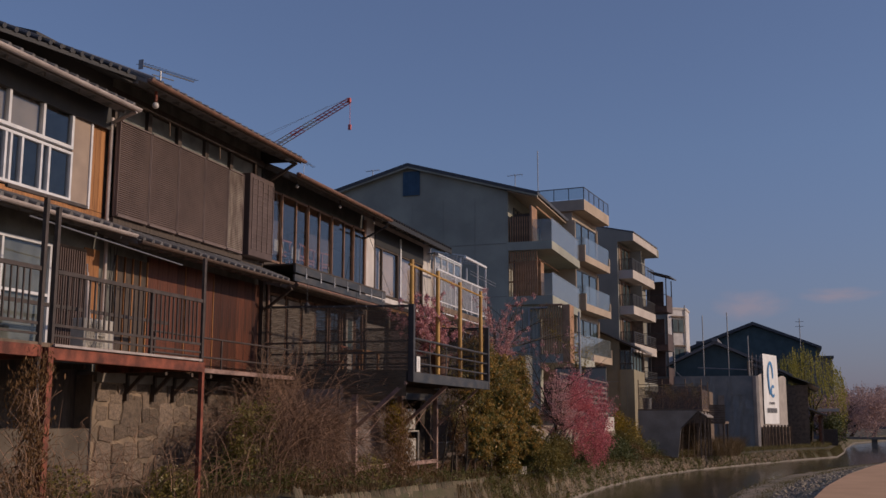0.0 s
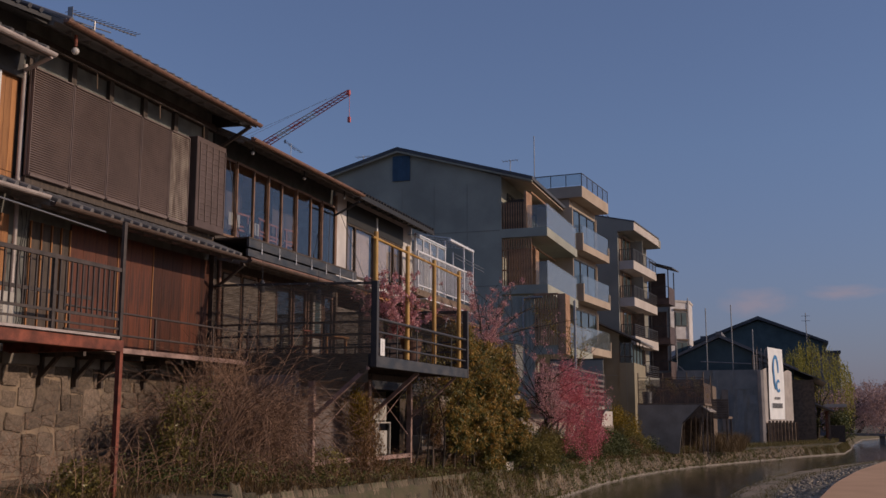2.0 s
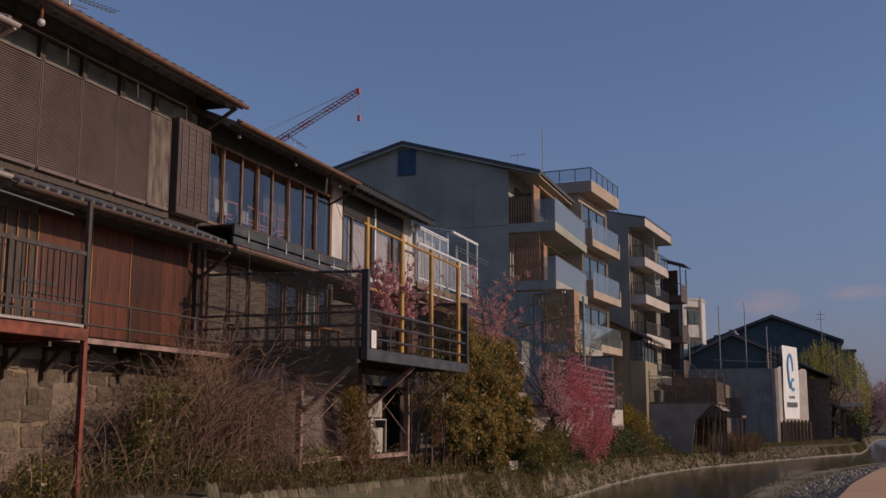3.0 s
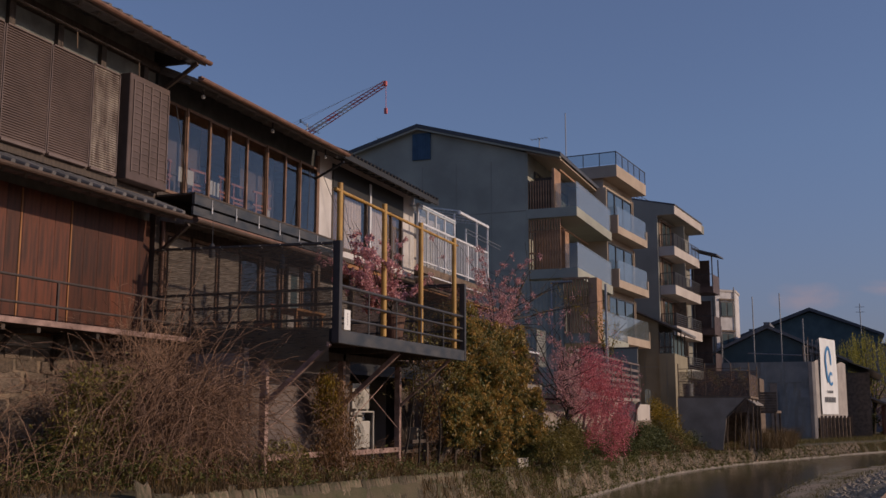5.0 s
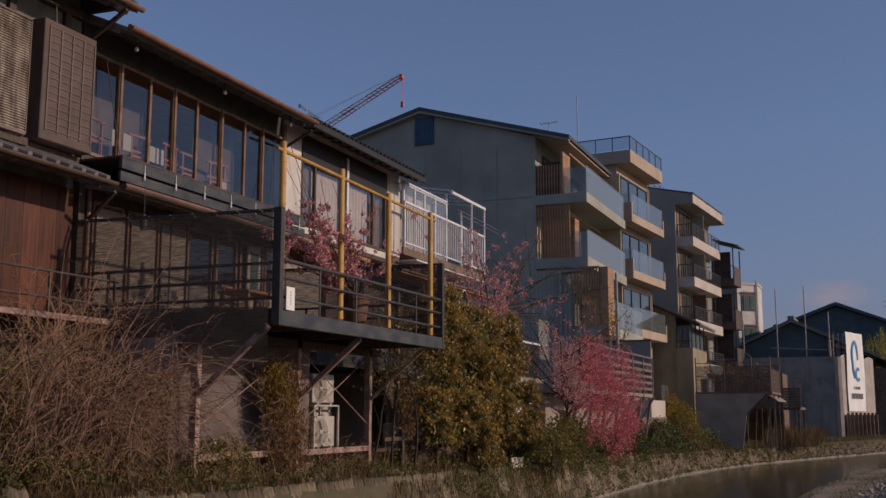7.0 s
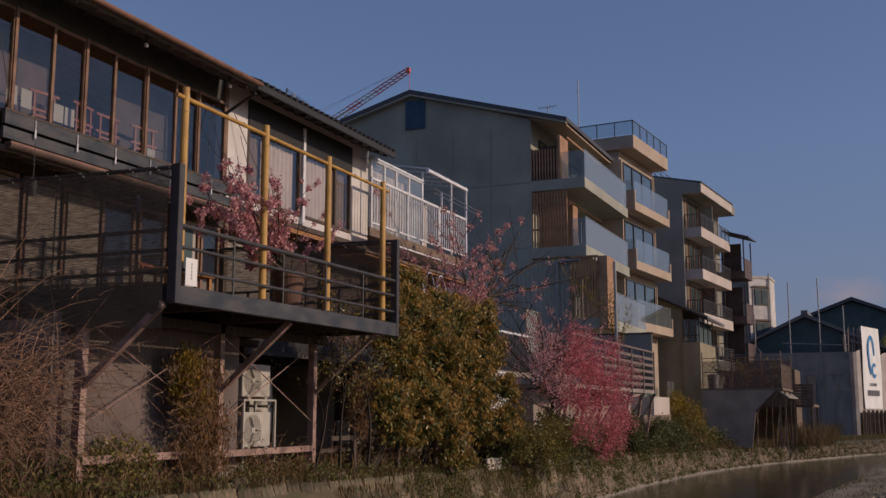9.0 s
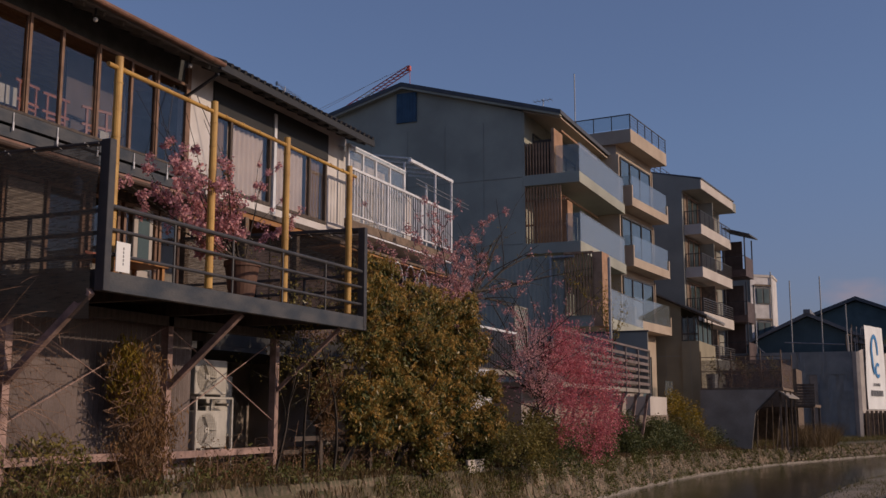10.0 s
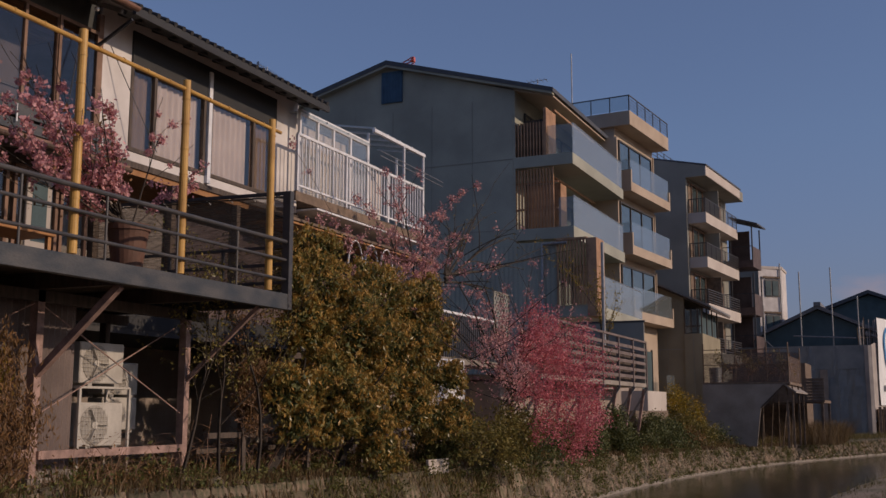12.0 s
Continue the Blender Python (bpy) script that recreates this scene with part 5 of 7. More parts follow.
for z, xo in ((11.36, -12.06), (8.30, -12.06), (5.08, -11.25)):
    b = part("balcony", bx(-14.6, xo, 56.3, 64.5, z - 0.47, z), CONCRETE, apt, "concrete balcony slab with glass parapet")
    g = part("glass_parapet", bx(xo - 0.05, xo - 0.03, 56.45, 64.4, z - 0.02, z + 1.28), BALGLASS, b)
    part("parapet_cap", bx(xo - 0.06, xo - 0.02, 56.45, 64.4, z + 1.28, z + 1.31), GALV, b)
    window(apt, -14.5, 57.4, 60.4, z + 0.05, z + 2.2, (58.4, 59.4), (), BLACKSTEEL, 0.06)
    window(apt, -14.5, 61.0, 64.2, z + 0.05, z + 2.2, (62.6,), (), BLACKSTEEL, 0.06)
part("glass_return", bx(-13.18, -12.1, 56.44, 56.46, 11.36, 12.62), CLEARGLASS, apt)
part("glass_return", bx(-12.72, -12.1, 56.44, 56.46, 8.32, 9.55), CLEARGLASS, apt)
slats(apt, -14.6, -13.35, 56.42, 11.36, 12.82)
part("screen_post", bx(-13.3, -13.18, 56.3, 57.6, 11.36, 13.4), SLAT, apt)
slats(apt, -14.6, -12.9, 56.42, 8.32, 10.82)
slats(apt, -12.75, -11.5, 56.2, 5.1, 7.72)
part("screen_frame", bx(-11.5, -11.1, 56.15, 57.3, 4.6, 7.75), SLAT, apt, "warm timber screen panel")
for z in (9.1, 10.2):
    part("screen_rail", bx(-14.6, -12.75, 56.47, 56.52, z, z + 0.08), SLAT, apt)
part("planter", bx(-14.4, -13.5, 57.0, 57.8, 11.38, 13.1), DARKWOOD, apt)
part("store_box", bx(-14.5, -13.0, 57.6, 58.4, 8.32, 10.4), SLAT, apt)
part("screen_head", bx(-12.8, -11.5, 56.15, 56.3, 7.7, 7.8), SLAT, apt)
for z in (13.55, 10.6):
    part("curtain_track", bar((-13.2, 57.4, z), (-13.2, 63.5, z), 0.10, 0.08), SLAT, apt)
part("divider", bx(-14.5, -12.3, 64.4, 64.55, 5.0, 14.0), BEIGEWALL, apt)
part("ground_floor", bx(-14.56, -11.4, 56.5, 64.5, -0.6, 2.4), DARKROOM, apt)
for x, y, z0, z1 in ((-25.5, 63, 14.9, 17.9), (-15.8, 63, 14.8, 16.9)):
    m_ = thing("antenna", "thin rooftop television antenna", "antenna", (x, y, z0), group="antennas")
    part("mast", rod((x, y, z0 - 0.4), (x, y, z1), 0.025), GALV, m_)
    part("boom", rod((x - 0.5, y, z1 - 0.1), (x + 0.5, y, z1 - 0.05), 0.015), GALV, m_)
    for k in range(5):
        part("element", rod((x - 0.45 + k * 0.22, y - 0.3, z1 - 0.08), (x - 0.45 + k * 0.22, y + 0.3, z1 - 0.08), 0.01), GALV, m_)

# ---- beige apartment house ----
apt2 = thing("beige_apartments", "beige rendered apartment house with stacked balconies and a roof terrace", "apartment house", (-11.85, 65.3, -0.7), -5.4, local=True)
part("body", bx(-11, -0.9, 0.25, 6.1, 0, 15.6), BEIGEWALL, apt2)
part("terrace_slab", bx(-5.0, 0.0, 0, 6.2, 15.5, 16.2), BEIGEWALL, apt2)
bm = bx(-5.0, 0.0, 0.0, 0.04, 16.95, 17.0)
bx(-0.04, 0.0, 0.0, 6.2, 16.95, 17.0, bm)
for k in range(6):
    bx(-5.0 + k * 0.99, -4.96 + k * 0.99, 0, 0.04, 16.2, 16.95, bm), bx(-0.04, 0.0, k * 1.22, k * 1.22 + 0.04, 16.2, 16.95, bm)
for k in range(1, 5):
    bx(-0.03, -0.01, 0.0, 6.2, 16.2 + k * 0.15, 16.22 + k * 0.15, bm)
part("terrace_glass", bx(-5.0, -0.05, 0.015, 0.025, 16.25, 16.95), CLEARGLASS, apt2)
part("terrace_rail", bm, BLACKSTEEL, apt2, "thin black terrace railing")
for z in (12.62, 9.5, 6.35):
    b = part("balcony", bx(-0.9, 0.0, 0.0, 6.2, z - 0.45, z), BEIGEWALL, apt2, "beige balcony with a glass front")
    part("side_parapet", bx(-0.9, -0.002, 0.002, 0.14, z, z + 0.62), BEIGEWALL, b)
    part("far_post", bx(-0.45, 0.0, 6.06, 6.2, z, z + 0.55), BEIGEWALL, b)
    part("glass_parapet", bx(-0.07, -0.05, 0.14, 6.05, z, z + 1.15), CLEARGLASS, b)
    part("glass_side", bx(-0.85, -0.07, 0.06, 0.08, z + 0.62, z + 1.15), CLEARGLASS, b)
    # Flat blue-black plate: the dim interior is put into its colour.
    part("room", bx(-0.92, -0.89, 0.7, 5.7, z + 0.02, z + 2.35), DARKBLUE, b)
    window(apt2, -0.84, 0.7, 5.7, z + 0.02, z + 2.35, (2.2, 3.9), (), BLACKSTEEL, 0.08)
    part("downpipe", rod((-0.8, 5.9, z), (-0.8, 5.9, z + 2.5), 0.05), BEIGEWALL, b)
entry = part("entry_door", bx(-0.89, -0.84, 3.2, 4.9, 1.7, 4.6), DARKBLUE, apt2, "dark glazed entrance door")
for y in (3.15, 4.02, 4.9):
    part("door_frame", bx(-0.89, -0.8, y, y + 0.07, 1.7, 4.7), BLACKSTEEL, entry)
part("entry_glass", bx(-0.08, -0.06, 4.9, 6.2, 2.2, 3.4), CLEARGLASS, apt2)
part("entry_slab", bx(-0.9, 0.0, 0.0, 6.2, 0.0, 2.2), BEIGEWALL, apt2)
mast = thing("roof_mast", "tall thin roof mast", "mast", (-15.1, 66.4, 15.5))
part("mast", rod((-15.1, 66.4, 15.4), (-15.1, 66.4, 19.2), 0.03), GALV, mast)

# ---- blue-grey apartment house ----
apt3 = thing("grey_apartments", "blue-grey apartment house with dark-railed balconies", "apartment house", (-10.9, 79.7, -0.7), -5.4, local=True)
part("body", prism([(-9, 0), (-1.1, 0), (-1.1, 15.8), (0.1, 15.8), (0.1, 16.42), (-3.2, 17.18), (-9, 17.18)], "y", 0.0, 9.5), GREYWALL, apt3)
part("roof", prism([(-3.3, 17.2), (0.2, 16.42), (0.2, 16.52), (-3.3, 17.3)], "y", 0.0, 8.6), DARKROOF, apt3)
part("roof_band", bx(0.1, 0.16, 0.0, 8.4, 15.82, 16.4), PALEWALL, apt3)
bm = bmesh.new()
for k in range(4):
    bx(-8, -3.3, 0.1, 0.13, 17.4 + k * 0.25, 17.43 + k * 0.25, bm), bx(-3.33, -3.3, 0.1, 6, 17.4 + k * 0.25, 17.43 + k * 0.25, bm)
for k in range(5):
    bx(-3.34, -3.3, 0.1 + k * 1.4, 0.14 + k * 1.4, 17.2, 18.2, bm)
part("roof_rail", bm, BLACKSTEEL, apt3)
for z in (13.25, 10.5, 7.65, 4.8):
    b = part("balcony", bx(-1.3, 0.0, 0.3, 8.0, z - 0.3, z + 0.35), PALEWALL if z > 6 else GREYWALL, apt3, "balcony with a pale front band and dark railing")
    bm = bx(-0.06, -0.02, 0.3, 8.0, z + 1.18, z + 1.23)
    bx(-1.3, -0.02, 0.3, 0.34, z + 1.18, z + 1.23, bm)
    for k in range(5):
        bx(-0.05, -0.03, 0.3, 8.0, z + 0.45 + k * 0.15, z + 0.49 + k * 0.15, bm)
    for k in range(8):
        bx(-0.06, -0.02, 0.3 + k * 1.09, 0.34 + k * 1.09, z + 0.35, z + 1.2, bm)
    for k in range(7):
        bx(-1.05 + k * 0.15, -1.01 + k * 0.15, 0.31, 0.33, z + 0.35, z + 1.2, bm)
    part("railing", bm, BLACKSTEEL, b)
    part("back_panel", bx(-1.1, -1.06, 0.3, 8.0, z + 0.35, z + 2.4), OLDWOOD, b)
    # Dark plate behind the glass, coloured as the room's shade.
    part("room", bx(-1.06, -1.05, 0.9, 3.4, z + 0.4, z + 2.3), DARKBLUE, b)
    window(apt3, -1.02, 0.9, 3.4, z + 0.36, z + 2.3, (2.1,), (), FRAMEWOOD, 0.07)
    window(apt3, -1.02, 4.4, 6.9, z + 0.36, z + 2.3, (5.6,), (), WHITEFRAME, 0.07)
    part("partition", bx(-1.25, -0.1, 3.7, 3.78, z + 0.35, z + 2.3), OLDWOOD if z < 9 else GREYWALL, b)
for z in (11.6, 8.4, 5.6):
    b = part("box_balcony", bx(-1.3, 0.9, 8.3, 10.6, z - 0.5, z), SHUTTERBOX, apt3, "dark boxed-out balcony")
    part("box_panel", bx(0.84, 0.9, 8.3, 10.6, z, z + 0.9), SHUTTERBOX, b)
    for x, y in ((0.86, 8.32), (-0.6, 8.32), (0.86, 10.55)):
        part("box_post", bx(x - 0.04, x + 0.04, y - 0.04, y + 0.04, z, z + 2.3), BLACKSTEEL, b)
    part("box_bar", bx(-1.2, 0.88, 8.3, 8.34, z + 0.9, z + 0.95), BLACKSTEEL, b)
    part("box_back", bx(-1.25, 0.2, 10.5, 10.56, z, z + 2.3), SHUTTERBOX, b)
part("awning", prism([(-0.6, 14.5), (1.3, 13.9), (1.3, 14.0), (-0.6, 14.6)], "y", 8.0, 10.6), DARKROOF, apt3)

# ---- white house behind ----
apt4 = thing("white_house", "narrow white four-storey house with small shaded windows", "house", (-10.45, 100, -0.7), local=True)
# Grey body and white face put the shaded and sunlit sides into colour.
part("body", bx(-6, 0.0, 0.3, 4.5, 0, 12.6), GREYWALL, apt4)
part("river_wall_face", prism([(-0.02, 0.0), (1.55, 1.4), (1.55, 4.5), (-0.02, 4.5)], "z", 0, 12.55), STUCCO, apt4, "white rendered wall, coloured brighter as the sunlit side")
part("parapet", prism([(-0.1, -0.1), (1.62, 1.35), (1.62, 4.6), (-0.1, 4.6)], "z", 12.55, 12.75), PALEWALL, apt4)
for z in (1.6, 4.6, 7.6, 10.35):
    w = part("window", prism([(0.40, 0.30), (1.35, 1.15), (1.35, 1.3), (0.40, 0.5)], "z", z, z + 1.35), BLACKSTEEL, apt4)
    for a in (0.45, 0.93):
        part("pane", prism([(a, 0.25 + (a - 0.40) * 0.895), (a + 0.36, 0.25 + (a - 0.04) * 0.895), (a + 0.36, 0.45 + (a - 0.04) * 0.895), (a, 0.45 + (a - 0.40) * 0.895)], "z", z + 0.1, z + 1.25), DARKBLUE, w)
    part("hood", prism([(0.28, 0.10), (1.48, 1.17), (1.48, 1.4), (0.28, 0.4)], "z", z + 1.45, z + 1.6), OLDWOOD, w)
part("pipe", rod((1.45, 1.2, 0), (1.45, 1.2, 13.0), 0.05, n=6), GALV, apt4)

far_block = thing("far_block", "grey flat-roofed block far down the river", "building", (-9.5, 150, -0.7), local=True)
part("body", bx(-3.5, 2.4, 0, 8, 0, 11.5), FARWALL, far_block)
part("roof_house", bx(-2.5, 0.8, 1, 5, 11.5, 13.2), FARWALL, far_block)

# ---- olive house and shed by the river ----
olive = thing("olive_house", "narrow house clad in olive-grey sheet with a tiled lean-to roof", "house", (-10.9, 72.2, -0.7))
part("body", prism([(-14, -0.7), (-10.88, -0.7), (-10.88, 6.85), (-14, 8.35)], "y", 72.2, 78.0), OLIVE, olive)
part("wing", bx(-10.87, -9.9, 72.05, 77.5, -0.7, 4.93), OLIVE, olive)
# Solid blue-black box whose colour stands in for the porch's dark inside.
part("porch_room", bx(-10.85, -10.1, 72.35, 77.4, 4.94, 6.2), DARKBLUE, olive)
porch = part("porch_window", bx(-10.86, -9.92, 72.16, 72.18, 4.99, 6.25), CLEARGLASS, olive)
for x in (-10.84, -10.5, -10.16, -9.95):
    part("mullion", bx(x - 0.03, x + 0.03, 72.12, 72.2, 4.94, 6.3), DARKWOOD, porch)
part("rail", bx(-10.86, -9.92, 72.11, 72.17, 5.3, 5.36), DARKWOOD, porch)
for y in (73.6, 75.2, 76.9):
    part("porch_post", bx(-9.98, -9.92, y, y + 0.08, 4.94, 6.4), DARKWOOD, olive)
part("eave_board", prism([(-14.0, 8.31), (-9.42, 6.15), (-9.42, 6.25), (-14.0, 8.42)], "y", 71.9, 78.2), DARKWOOD, olive)
part("roof", prism([(-14.0, 8.43), (-9.39, 6.26), (-9.39, 6.36), (-14.0, 8.53)], "y", 71.8, 78.3), TILE, olive)
for x in (-13.0, -11.8, -10.4):
    part("sheet_joint", bx(x, x + 0.02, 72.185 if x < -10.87 else 72.035, 72.2 if x < -10.87 else 72.05, -0.7, 4.9), GREYWALL, olive)
part("sheet_joint", bx(-13.9, -10.88, 72.185, 72.2, 4.1, 4.14), GREYWALL, olive)

shed = thing("river_shed", "grey sheet-sided shed with a netted terrace on its roof", "shed", (-7.6, 67, -0.7))
part("front_sheet", prism([(-8.9, -0.7), (-6.55, -0.7), (-6.3, 1.1), (-5.3, 2.1), (-8.9, 2.1)], "y", 65.95, 66.05), SHEDSHEET, shed)
part("sheet_rib", prism([(-6.33, 1.06), (-5.26, 2.1), (-5.2, 2.1), (-6.28, 1.02)], "y", 65.92, 66.2), DARKWOOD, shed)
part("terrace_floor", bx(-8.9, -5.0, 66.05, 71.5, 2.08, 2.2), OLDWOOD, shed)
part("side_wall", bx(-8.9, -8.8, 66.05, 71.5, -0.7, 2.1), DARKWOOD, shed)
part("back_wall", bx(-8.9, -6.9, 71.4, 71.5, -0.7, 2.1), OLDWOOD, shed)
part("lean_roof", prism([(-5.3, 2.06), (-4.75, 1.7), (-4.75, 1.76), (-5.3, 2.15)], "y", 66.0, 71.5), SHEDSHEET, shed)
for k in range(5):
    part("leaning_pole", rod((-6.35 + k * 0.3, 66.3 + (k % 3) * 0.7, -0.75), (-6.25 + k * 0.33, 66.5 + (k % 2) * 0.9, 1.4 + 0.1 * k), 0.02, n=6), OLDWOOD, shed)
for x, y in ((-5.2, 66.4), (-4.95, 66.4), (-4.95, 69.0), (-4.95, 71.2)):
    part("roof_post", bx(x - 0.04, x + 0.04, y - 0.04, y + 0.04, -0.75, 2.08), OLDWOOD, shed)
for x in (-8.85, -7.4, -6.0, -5.05):
    part("net_post", rod((x, 66.1, 2.1), (x, 66.1, 4.0), 0.03, n=6), OLDWOOD, shed)
    part("net_post", rod((x, 71.4, 2.1), (x, 71.4, 4.0), 0.03, n=6), OLDWOOD, shed)
for z in (3.0, 3.7):
    part("net_bar", rod((-8.85, 66.08, z), (-5.05, 66.08, z), 0.02, n=6), OLDWOOD, shed)
part("net", bx(-8.85, -5.05, 66.06, 66.065, 2.2, 3.55), NETFAR, shed, "fine brown garden net")
part("net", bx(-5.06, -5.055, 66.1, 71.4, 2.2, 3.4), NETFAR, shed)
part("net", bx(-8.85, -5.05, 71.38, 71.385, 2.2, 3.8), NETFAR, shed)
shrubs_up = thing("roof_plants", "dry twiggy plants growing on the shed terrace", "plants", (-6.5, 69, 2.2))
for k in range(7):
    x_ = -8.4 + k * 0.5
    p, tp = limbs((x_, 68.0 + (k % 3) * 0.8, 2.2), (x_ + 0.1, 68.2 + (k % 3) * 0.8, 3.2), 0.025, 4, 0.6, 900 + k, 2)
    stem = part("stem", tubes(p, 4), TWIG, shrubs_up)
    leaf_cloud("leaves", scatter(tp, 150, 0.10, 910 + k), 0.06, LEAF_RUST if k % 3 else LEAF_OLIVE, stem)
bk = thing("plant_bucket", "pale plastic bucket on the shed terrace", "bucket", (-8.4, 66.6, 2.2))
part("bucket", rod((-8.4, 66.6, 2.2), (-8.4, 66.6, 2.9), 0.26, n=14, r2=0.3), GALV, bk)
deck2 = thing("rear_terrace", "brown timber terrace on posts beyond the shed", "deck", (-4.5, 77, -0.7))
part("floor", bx(-9, -4.2, 74, 79, 1.3, 1.45), OLDWOOD, deck2)
for k in range(8):
    part("front_board", bx(-9, -4.15, 73.95, 74.0, 1.34 + k * 0.155, 1.48 + k * 0.155), BROWNSCREEN, deck2)
for x in (-8, -6, -4.3):
    for y in (74.2, 78.8):
        part("post", bx(x - 0.06, x + 0.06, y - 0.06, y + 0.06, -0.8, 1.3), OLDWOOD, deck2)
part("hut", bx(-9, -5.5, 79.2, 83, -0.7, 3.6), OLDWOOD, deck2)

# ---- low terrace before the apartments ----
low = thing("low_terrace", "grey terrace with slatted steel railing on raking struts", "deck", (-9.5, 49, -0.4))
part("floor", bx(-13.5, -9.0, 43, 55.2, 1.76, 1.90), SHEDSHEET, low)
part("planter_box", bx(-9.7, -9.35, 43.2, 55.0, 1.92, 3.1), DARKWOOD, low)
part("under_wall", bx(-13.6, -10.2, 43, 56, -0.5, 1.7), DARKROOM, low)
part("top_rail", bx(-9.05, -8.97, 43, 55.2, 3.40, 3.47), CORRUGATED, low)
for k in range(5):
    part("rail_slat", bx(-9.03, -9.0, 43, 55.2, 2.05 + k * 0.26, 2.16 + k * 0.26), CORRUGATED, low)
    part("end_slat", bx(-11.5, -9.03, 55.17, 55.2, 2.05 + k * 0.26, 2.18 + k * 0.26), GREYWALL, low)
for k in range(7):
    y = 43.1 + k * 2.0
    part("rail_post", bx(-9.07, -8.97, y, y + 0.09, 1.7, 3.45), CORRUGATED, low)
    part("strut", bar((-9.1, y, 1.7), (-9.5, y + 0.1, -0.6), 0.10, 0.10), PINKPOST, low)
    part("strut", bar((-8.95, y, 1.75), (-9.8, y, 0.4), 0.07, 0.07), GALV, low)
part("grey_panel", bx(-11.7, -9.02, 55.02, 55.1, 1.9, 4.2), GREYWALL, low)
part("panel_frame", bx(-11.7, -8.98, 55.0, 55.12, 4.2, 4.27), BLACKSTEEL, low)
part("pole", rod((-10.0, 53, 1.9), (-10.0, 53, 7.0), 0.06, n=8), GALV, low)
part("stone_base", bx(-12.5, -9.7, 56.2, 62.0, -0.8, 0.9), STONE, low)
part("cream_block", bx(-12.5, -9.75, 58.5, 62.0, 0.9, 1.7), PALEWALL, low)


def lattice(x, y, z, w, h, label, tone=WHITEFRAME):
    """A diagonal lattice panel in a frame."""
    ob = thing("lattice_panel", label, "lattice", (x, y, z), group="lattice panels")
    bm = bmesh.new()
    s = 0.2
    k = -h
    while k < w:
        for sg in (1, -1):
            a0, a1 = max(0.0, k), min(w, k + h)
            if a1 > a0:
                za, zb = (a0 - k, a1 - k) if sg > 0 else (h - (a0 - k), h - (a1 - k))
                bar((x + 0.004 * sg, y + a0, z + za), (x + 0.004 * sg, y + a1, z + zb), 0.008, 0.05, bm)
        k += s
    tagged(part("lath", bm, tone, ob), kind="stuff")
    bm = bx(x - 0.02, x + 0.02, y, y + w, z + h, z + h + 0.04)
    bx(x - 0.02, x + 0.02, y, y + 0.04, z, z + h, bm), bx(x - 0.02, x + 0.02, y + w - 0.04, y + w, z, z + h, bm)
    part("rim", bm, tone, ob)


lattice(-10.1, 38.6, 0.7, 1.6, 1.4, "white diagonal lattice panel behind the bushes")
lattice(-10.5, 43.3, 2.9, 1.2, 1.3, "grey diagonal lattice panel with a white post", GREYWALL)
fen = thing("bar_fence", "dark upright bar fence behind the bushes", "fence", (-10.3, 40, 2.2))
part("top_bar", bx(-10.32, -10.28, 38.5, 42.9, 3.3, 3.36), WHITEFRAME, fen)
for k in range(34):
    part("bar", bx(-10.31, -10.29, 38.5 + k * 0.13, 38.53 + k * 0.13, 2.2, 3.3), BROWNSTEEL, fen)
part("slab", bx(-12.4, -10.2, 38.4, 43, 2.05, 2.2), CEMENT, fen)
part("under_wall", bx(-12.4, -11.2, 36, 43, -0.3, 2.05), DARKROOM, fen)
arch = thing("white_arch", "white arched metal porch bracket", "bracket", (-11.2, 37, 4.2))
for k in range(3):
    y = 36.2 + k * 0.75
    part("rib", tubes([[(Vector((-11.0, y + 0.35 * math.cos(a), 3.9 + 0.75 * math.sin(a))), 0.02) for a in [j * math.pi / 10 for j in range(11)]]]), WHITEFRAME, arch)

# ---- sheeted building site and banner ----
site = thing("sheeted_house", "low house wrapped in grey scaffold sheeting", "building site", (-7, 92, -0.8))
bm = bmesh.new()
rng = random.Random(61)
rows = [[bm.verts.new((-9.9 + 7.5 * k / 30, 90.0 - 0.10 * abs(math.sin(k * 0.52)) + rng.uniform(-0.05, 0.05), -0.8 + 5.9 * j / 9)) for k in range(31)] for j in range(10)]
for a, b in zip(rows, rows[1:]):
    for k in range(30):
        bm.faces.new((a[k], a[k + 1], b[k + 1], b[k]))
part("sheet_front", bm, TARP, site, "creased scaffold sheeting")
for x in (-8.1, -6.25, -4.4):
    part("sheet_seam", bx(x, x + 0.03, 89.8, 89.84, -0.8, 5.1), GALV, site)
part("sheet_upper", bx(-12, -2.4, 89.9, 89.98, 3.6, 5.15), TARP, site)
bm = bmesh.new()
rows = [[bm.verts.new((-2.39 + 2.2 * u, 90 + 7.0 * u, z + (0.25 * math.sin(u * 9) if z > 2 else 0))) for u in [k / 12 for k in range(13)]] for z in (0.2, 3.0, 5.1)]
for a, b in zip(rows, rows[1:]):
    for k in range(12):
        bm.faces.new((a[k], a[k + 1], b[k + 1], b[k]))
part("sheet_side", bm, PALESHEET, site, "pale sheeting on the river side")
part("sheet_corner", prism([(-2.75, 89.86), (-2.5, 89.78), (-2.28, 89.9), (-2.3, 90.2), (-2.75, 89.98)], "z", -0.8, 5.12), PALESHEET, site)
part("core", bx(-12, -2.6, 90.3, 97.5, -0.8, 4.9), DARKROOM, site)
part("doorway", bx(-5.55, -5.05, 89.7, 89.8, -0.8, 3.55), DARKROOM, site)
for k in range(9):
    u = k / 8
    part("fence_post", bx(-2.1 + 2.1 * u, -1.92 + 2.1 * u, 90.2 + 6.8 * u, 90.4 + 6.8 * u, -0.8, 1.15), OLDWOOD, site)
